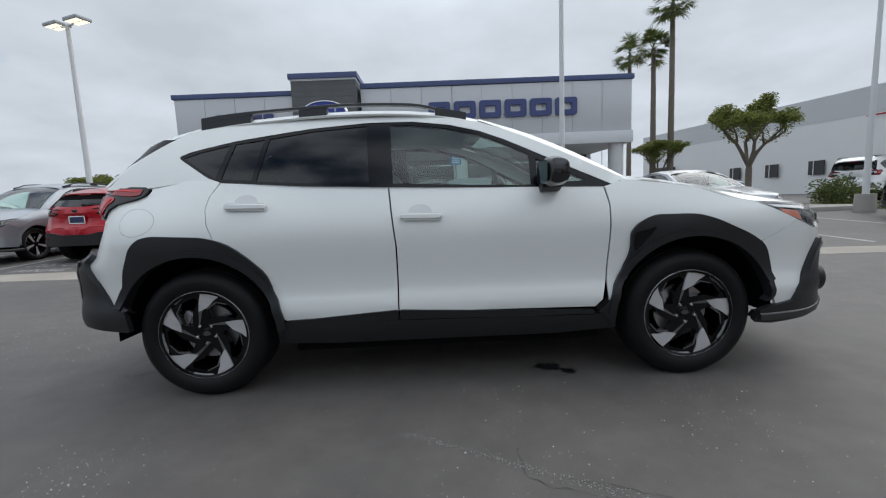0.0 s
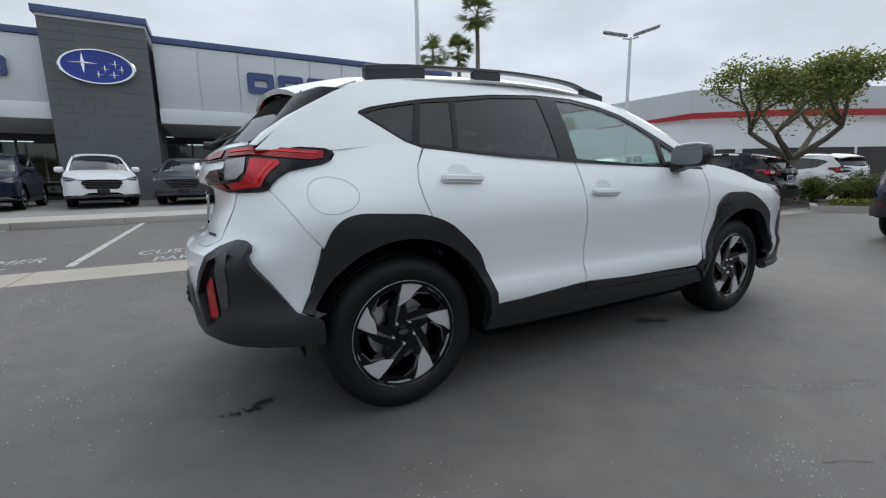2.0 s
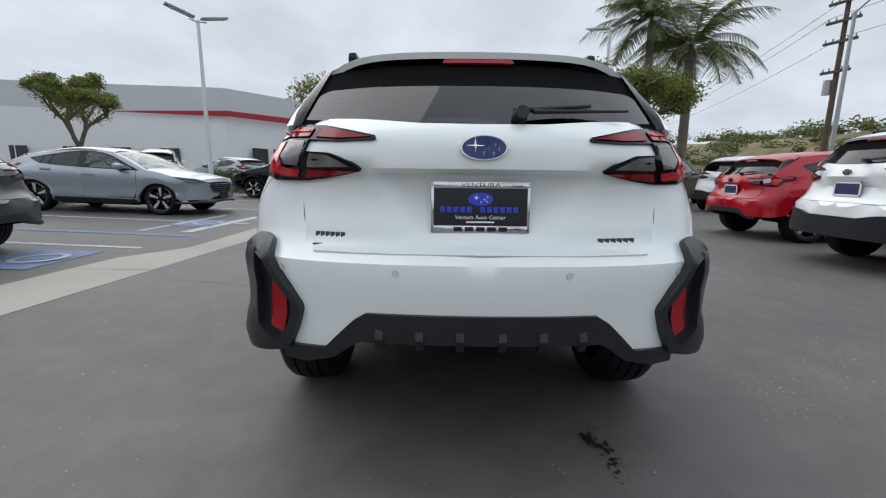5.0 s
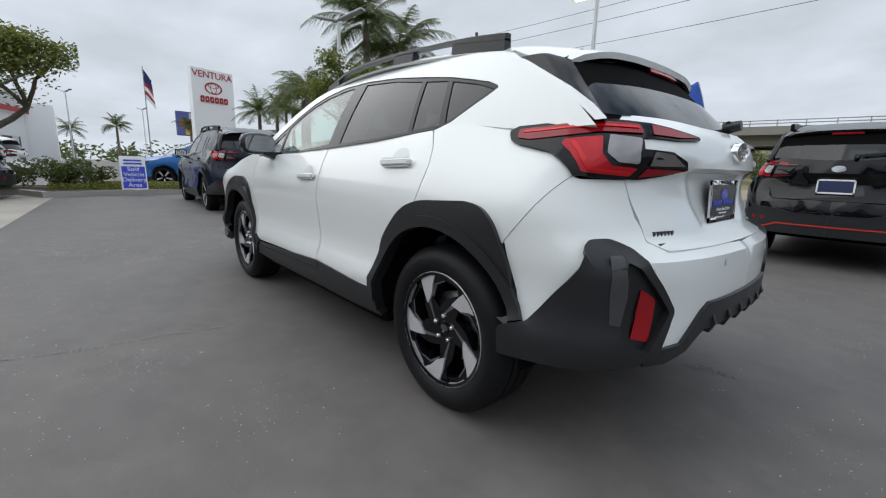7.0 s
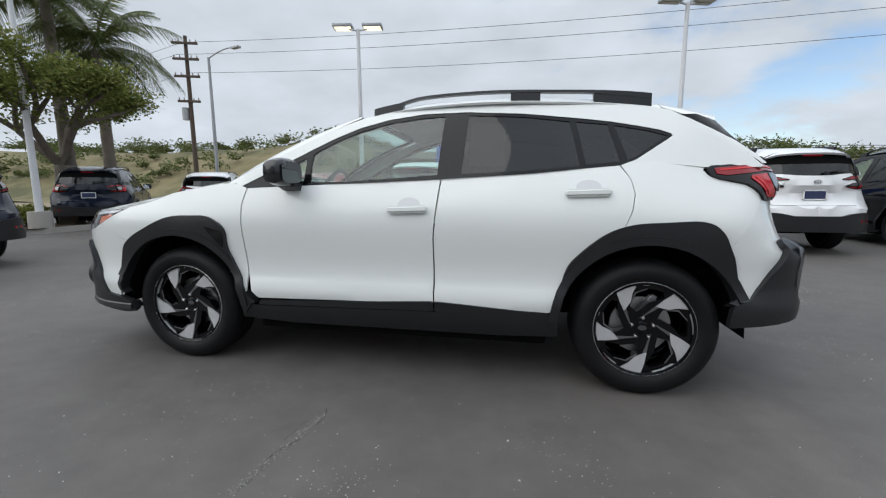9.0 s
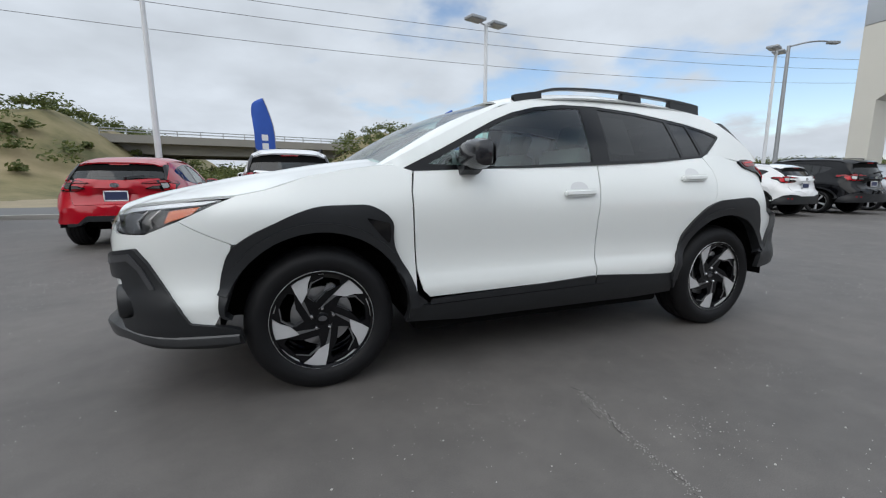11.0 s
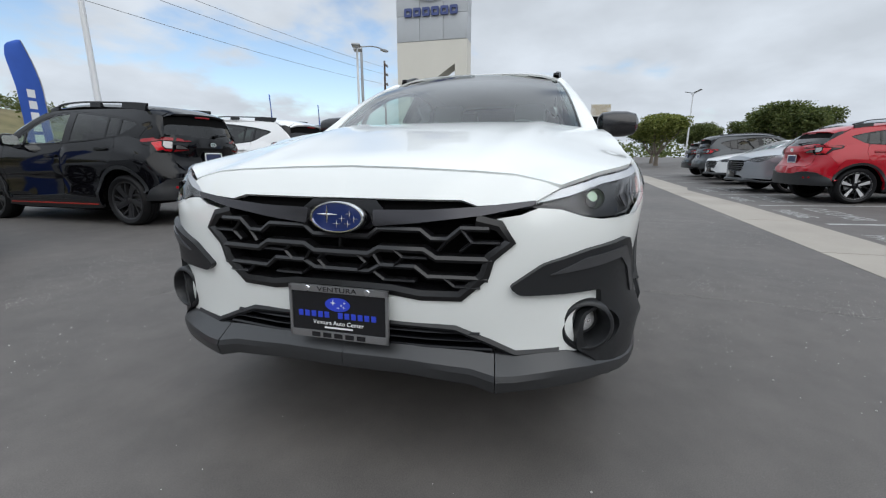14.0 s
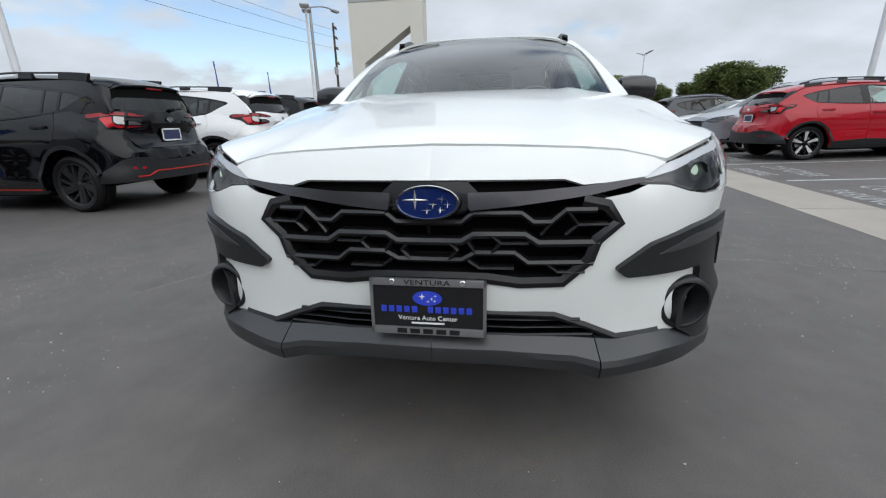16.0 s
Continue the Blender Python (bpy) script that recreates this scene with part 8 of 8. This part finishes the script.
def blotch(x, y, rx, ry, seed, n=60, label="dark wet oil stain on the asphalt"):
    rng = random.Random(seed)
    bm = bmesh.new()
    for _ in range(n):
        u, a = rng.random() ** 0.5, rng.uniform(0, 2 * math.pi)
        c = Vector((x + rx * u * math.cos(a), y + ry * u * math.sin(a), 0.003 + rng.uniform(0, 0.0008)))
        r = 0.011 * rng.uniform(0.25, 1.2) * (1.2 - u)
        ph = rng.uniform(0, 6)
        bm.faces.new([bm.verts.new(c + Vector((r * (1 + 0.4 * math.sin(3 * k + ph)) * math.cos(k), r * (1 + 0.3 * math.cos(2 * k + ph)) * math.sin(k), 0))) for k in np.linspace(0, 2 * math.pi, 9, endpoint=False)])
    return tagged(part("stain", bm, TAR, None, smooth=0), label, "stain", "asphalt stains", "structure")


def puddle(x, y, r, seed):
    rng = random.Random(seed)
    bm = bmesh.new()
    bm.faces.new([bm.verts.new((x + r * (1 + rng.uniform(-0.35, 0.3)) * math.cos(a) * 1.3, y + r * (1 + rng.uniform(-0.35, 0.3)) * math.sin(a), 0.003)) for a in np.linspace(0, 2 * math.pi, 22, endpoint=False)])
    return tagged(part("stain", bm, TAR, None, smooth=0), "dark wet drip patch under the car", "stain", "asphalt stains", "structure")


puddle(0.60, -0.66, 0.062, 1)
puddle(0.70, -0.73, 0.035, 2)
blotch(-2.0, -0.50, 0.20, 0.05, 3, 90)
blotch(-1.92, -0.46, 0.07, 0.04, 4, 60)
rng = random.Random(9)
verts, faces = [], []
drifts = [(rng.uniform(-4.5, 5.0), rng.choice((-1, 1)) * rng.uniform(1.1, 3.6), rng.uniform(0.08, 0.35)) for _ in range(90)] + [(rng.uniform(2.6, 4.4), rng.uniform(-2.5, 2.5), rng.uniform(0.15, 0.5)) for _ in range(14)] + [(-rng.uniform(2.4, 3.6), rng.uniform(-2.5, 2.5), rng.uniform(0.15, 0.5)) for _ in range(10)]
for i in range(16000):
    if i % 8:
        cx, cy, sp = rng.choice(drifts)
        p = Vector((cx + rng.gauss(0, sp), cy + rng.gauss(0, sp), 0.003))
    else:
        p = Vector((rng.uniform(-6, 7), rng.uniform(-5, 5), 0.003))
    if abs(p.x) < 2.0 and abs(p.y) < 0.85:
        continue
    r = min(0.0010 + rng.expovariate(1 / 0.00095), 0.006)
    k = len(verts)
    verts += [p + Vector((r, 0, 0)), p + Vector((0, r * 0.8, 0.0)), p - Vector((r, 0.001, 0)), p - Vector((0, r, 0)), p + Vector((0, 0, r))]
    faces += [(k, k + 1, k + 4), (k + 1, k + 2, k + 4), (k + 2, k + 3, k + 4), (k + 3, k, k + 4)]
tagged(quick("grit", verts, faces, mat("pale_grit", (0.50, 0.49, 0.46), 0.8), None), "scattered pale grit and small stones on asphalt", "grit", kind="stuff")

# ---- neighbouring dealership ----
tb = thing("neighbour_building", "long pale grey dealership with a red band", "building")
FOOT = [(26.5, 50), (30.3, 28), (31.5, 18), (37.5, 13.8), (46, 10.0), (60, 5.5), (75, 30), (50, 60)]
T_WALL = mat("pale_grey_render", (0.74, 0.745, 0.74), 0.75, vary=0.05, scale=0.4)
T_TOP = mat("mid_grey_parapet", (0.55, 0.56, 0.57), 0.7, vary=0.05, scale=0.4)


def ring_wall(outline, z0, z1, grow=0.0):
    bm = bmesh.new()
    c = Vector((sum(p[0] for p in outline) / len(outline), sum(p[1] for p in outline) / len(outline)))
    pts = [Vector(p) + (Vector(p) - c).normalized() * grow for p in outline]
    lo = [bm.verts.new((p.x, p.y, z0)) for p in pts]
    hi = [bm.verts.new((p.x, p.y, z1)) for p in pts]
    bm.faces.new(hi)
    for i in range(len(pts)):
        j = (i + 1) % len(pts)
        bm.faces.new((lo[i], lo[j], hi[j], hi[i]))
    return bm


part("wall", ring_wall(FOOT, 0.0, 5.7), T_WALL, tb, smooth=0)
part("parapet", ring_wall(FOOT, 5.7, 7.6, 0.02), T_TOP, tb, smooth=0)
bm = bmesh.new()
band = [(30.55, 26.5, 5.52, 5.58), (31.45, 17.8, 5.35, 5.80), (37.4, 13.6, 5.35, 5.85), (46, 9.8, 5.35, 5.85), (60, 5.3, 5.35, 5.85)]
loft(bm, [[Vector((x - 0.25, y - 0.25, a)), Vector((x - 0.25, y - 0.25, b))] for x, y, a, b in band], closed=False)
part("red_band", bm, SIGN_RED, tb)
# dark sheet on the wall paints the shaded openings under the canopy
part("canopy_shade", (lambda b: (loft(b, [[Vector((x - 0.1, y - 0.12, z)) for z in (0.0, 3.0)] for x, y in ((33.0, 16.7), (37.4, 13.7), (46, 9.9), (58, 6.0))], closed=False), b)[1])(bmesh.new()), mat("dark_opening", (0.03, 0.03, 0.032), 0.4), tb)
for i in range(9):
    u = (i + 0.5) / 9
    x, y = 33.0 + (58 - 33.0) * u, 16.7 + (6.0 - 16.7) * u - 0.9 * math.sin(math.pi * u)
    part("pillar", boxes((x - 0.25, x + 0.25, y - 0.5, y - 0.1, 0, 3.0)), T_WALL, tb)
for i in range(6):
    y = 22.5 + i * 3.6
    x = float(np.interp(y, [18, 28, 50], [31.5, 30.3, 26.5])) - 0.03
    w = part("window", boxes((x - 0.05, x + 0.02, y - 0.9, y + 0.9, 1.7, 2.8)), mat("dark_opening", (0.03, 0.03, 0.032), 0.4), tb)
    part("window_frame", boxes((x - 0.08, x - 0.02, y - 0.03, y + 0.03, 1.7, 2.8)), PRINT_WHITE, w)
# dark box in place of the open garage's shaded inside
part("garage_opening", boxes((26.55, 27.6, 44.5, 48.5, 0.0, 3.6)), mat("dark_opening", (0.03, 0.03, 0.032), 0.4), tb)
part("entrance_arch", boxes((60.2, 66, 3.2, 7.5, 0, 6.6), bevel=0.1), PRINT_WHITE, tb)

# ---- road, verge, hillside and flyover to the south ----
tagged(part("road", boxes((-400, 400, -19.5, -13.5, -0.1, 0.0)), mat("grey_road", (0.12, 0.12, 0.118), 0.85, vary=0.12, scale=0.5), None), "grey two-lane road beyond the car park", "road", kind="structure")
tagged(part("kerb_south", boxes((-400, 400, -12.3, -12.1, -0.1, 0.13), bevel=0.02), CONCRETE, None), "pale concrete kerb along the lot's edge", "kerb", kind="structure")


def hill_h(x, y):
    d = max(0.0, -y - 30)
    env = ramp(d, 0, 34 - 14 * ramp(x, 10, 24))
    swell = 6.3 + 2.6 * math.sin(x * 0.021 + 0.6) + 1.4 * math.sin(x * 0.057 + 2.0)
    cut = 1.0 - 0.82 * ramp(x, -12, 2) * (1 - ramp(x, 12, 24)) - 0.12 * ramp(x, 20, 40)
    return env * swell * cut + 0.5 * noise.noise(Vector((x * 0.12, y * 0.12, 0)))


HILL = mat("green_and_dry_hillside", (0.115, 0.115, 0.046), 0.95, vary=0.6, scale=0.16, fine=0.45, bscale=1.6)
hn = HILL.node_tree.nodes
hl_ = HILL.node_tree.links
h_noise = hn.new("ShaderNodeTexNoise")
h_noise.inputs["Scale"].default_value, h_noise.inputs["Detail"].default_value, h_noise.inputs["Roughness"].default_value = 0.16, 8, 0.65
h_co = hn.new("ShaderNodeTexCoord")
hl_.new(h_co.outputs["Object"], h_noise.inputs["Vector"])
h_ramp = hn.new("ShaderNodeValToRGB")
h_ramp.color_ramp.elements[0].position, h_ramp.color_ramp.elements[0].color = 0.36, (0.085, 0.085, 0.036, 1)
h_ramp.color_ramp.elements[1].position, h_ramp.color_ramp.elements[1].color = 0.70, (0.27, 0.215, 0.125, 1)
h_mid = h_ramp.color_ramp.elements.new(0.50)
h_mid.color = (0.175, 0.150, 0.072, 1)
hl_.new(h_noise.outputs[0], h_ramp.inputs[0])
hl_.new(h_ramp.outputs[0], hn["Principled BSDF"].inputs["Base Color"])
bm = bmesh.new()
loft(bm, [[Vector((x, y, hill_h(x, y) - 0.1)) for x in np.linspace(-260, 260, 150)] for y in np.linspace(-28, -120, 34)], closed=False)
tagged(part("hillside", bm, HILL, None, smooth=80), "low green and straw-coloured hillside beyond the road", "hill", kind="structure")
rng = random.Random(17)
verts, faces = [], []
for _ in range(1300):
    x, y = rng.uniform(-150, 90), -rng.uniform(36, 84)
    r = rng.uniform(0.5, 1.9)
    c = Vector((x, y, hill_h(x, y) + r * 0.35))
    for _k in range(95):
        d = Vector((rng.gauss(0, 1), rng.gauss(0, 1), abs(rng.gauss(0, 0.8)))).normalized() * r * rng.uniform(0.3, 1.0)
        leaves_into(verts, faces, c + d, 1, 0.05, 0.23, rng)
tagged(quick("hill_scrub", verts, faces, leaf_mat("scrub_leaf", (0.055, 0.080, 0.022), (0.150, 0.165, 0.055)), None), "dark green scrub bushes over the hillside", "scrub", kind="stuff")
tree("large bushy tree at the foot of the hill", -17.5, -50, 8.5, 5.0, 51, 1.0, 0.5, LEAF_DARK, 0.12, dens=3.0, size=0.26, fluff=0.12)
tree("large bushy tree at the foot of the hill", -24, -54, 7.5, 4.6, 52, 1.5, 0.5, LEAF_DARK, 0.12, dens=3.0, size=0.26, fluff=0.12)

fly = thing("flyover", "grey concrete road flyover with guard rail on columns", "bridge")
F_CON = mat("old_bridge_concrete", (0.27, 0.255, 0.23), 0.9, vary=0.2, scale=0.35, fine=0.1, bscale=12)
A, Bq = Vector((48, -52, 0)), Vector((-28, -66, 0))


def along(u, off, z):
    d = (Bq - A).normalized()
    n = Vector((-d.y, d.x, 0))
    p = A.lerp(Bq, u) + n * off
    return Vector((p.x, p.y, z))


for nm, o0, o1, z0, z1 in (("deck", -6, 6, 5.3, 5.75), ("girder", -4.6, -4.0, 4.2, 5.3), ("girder", -1.5, -0.9, 4.2, 5.3), ("girder", 1.5, 2.1, 4.2, 5.3), ("girder", 4.2, 4.8, 4.2, 5.3), ("parapet", -6.0, -5.75, 5.75, 6.15), ("parapet", 5.75, 6.0, 5.75, 6.15)):
    bm = bmesh.new()
    loft(bm, [[along(u, o0, z0), along(u, o1, z0), along(u, o1, z1), along(u, o0, z1)] for u in (0.36, 1.4)])
    part(nm, bm, F_CON, fly, smooth=0)
for o in (-5.87, 5.87):
    for z in (6.45, 6.75):
        part("guard_rail", rod(bmesh.new(), along(0.36, o, z), along(1.4, o, z), 0.05, None, 6), GALV, fly)
    for i in range(36):
        u = 0.36 + 1.04 * i / 35
        part("rail_post", rod(bmesh.new(), along(u, o, 6.1), along(u, o, 6.8), 0.05, None, 6), GALV, fly)
for u in (0.40, 0.58, 0.76, 0.94, 1.12, 1.30):
    for o in (-4, 0, 4):
        part("column", rod(bmesh.new(), along(u, o, -0.5), along(u, o, 4.3), 0.55, None, 18), F_CON, fly)
    bm = bmesh.new()
    loft(bm, [[along(u - 0.008, o, 3.7), along(u + 0.008, o, 3.7), along(u + 0.008, o, 4.25), along(u - 0.008, o, 4.25)] for o in (-5.2, 5.2)])
    part("pier_cap", bm, F_CON, fly, smooth=0)

# ---- trees and far screen to the west, east and north ----
for i, (x, y, h, sp, lf) in enumerate(((-30, 16, 5.2, 3.2, LEAF_DARK), (-36, 18, 5.8, 3.6, LEAF_DARK), (-42, 19.5, 5.4, 3.4, LEAF_DARK), (-38, 9.5, 5.4, 2.6, LEAF), (-52, 12, 6.0, 3.6, LEAF_DARK), (-62, 20, 6.5, 4, LEAF_DARK), (-34, 40, 6, 3.5, LEAF), (-26, 38, 5.5, 3.2, LEAF), (-20, 44, 6, 3.4, LEAF), (-22, 30, 5, 3.0, LEAF_DARK), (-17, 32, 5, 3.0, LEAF))):
    tree("rounded evergreen car park tree", x, y, h, sp, 60 + i, 0.2, 0.35, lf, 0.16, dens=2.0, size=0.17, fluff=0.13)
for i, (x, y, h) in enumerate(((-74, -9, 8.0), (-78, -6.5, 7.0), (-82, -8.0, 7.6))):
    palm("tall distant fan palm by the road", x, y, h, 80 + i, 0, True, 0.16, 26, 1.6, False)
for i, (x, y, h) in enumerate(((44, -13, 6.0), (46, -15.5, 7.0), (40, -15, 6.0), (52, -19, 7.5), (90, -4, 6.5), (100, 2, 6.0), (84, -14, 7.0), (34, -13.5, 6.4), (30, -12.2, 6.8))):
    palm("distant feather palm by the road", x, y, h, 90 + i, 0, False, 0.2, 26, 3.0)
rng = random.Random(23)
verts, faces = [], []
for i in range(260):
    a = rng.uniform(-0.75, 2.9) if i % 3 else rng.uniform(2.9, 3.6)
    d = rng.uniform(120, 190)
    c = Vector((d * math.cos(a), d * math.sin(a), rng.uniform(0.5, 3.0)))
    for _k in range(40):
        v = Vector((rng.gauss(0, 1), rng.gauss(0, 1), abs(rng.gauss(0, 0.7)))) * 2.2
        leaves_into(verts, faces, c + v, 1, 0.1, 0.75, rng)
tagged(quick("far_trees", verts, faces, LEAF_DARK, None), "dark line of distant trees round the car park", "far trees", kind="stuff")
bush("clipped green hedge mound by the far lane", -37, -3.0, 2.2, 1.4, 1.0, 71, 0.1, LEAF_YELLOW, 2600, 0.10)
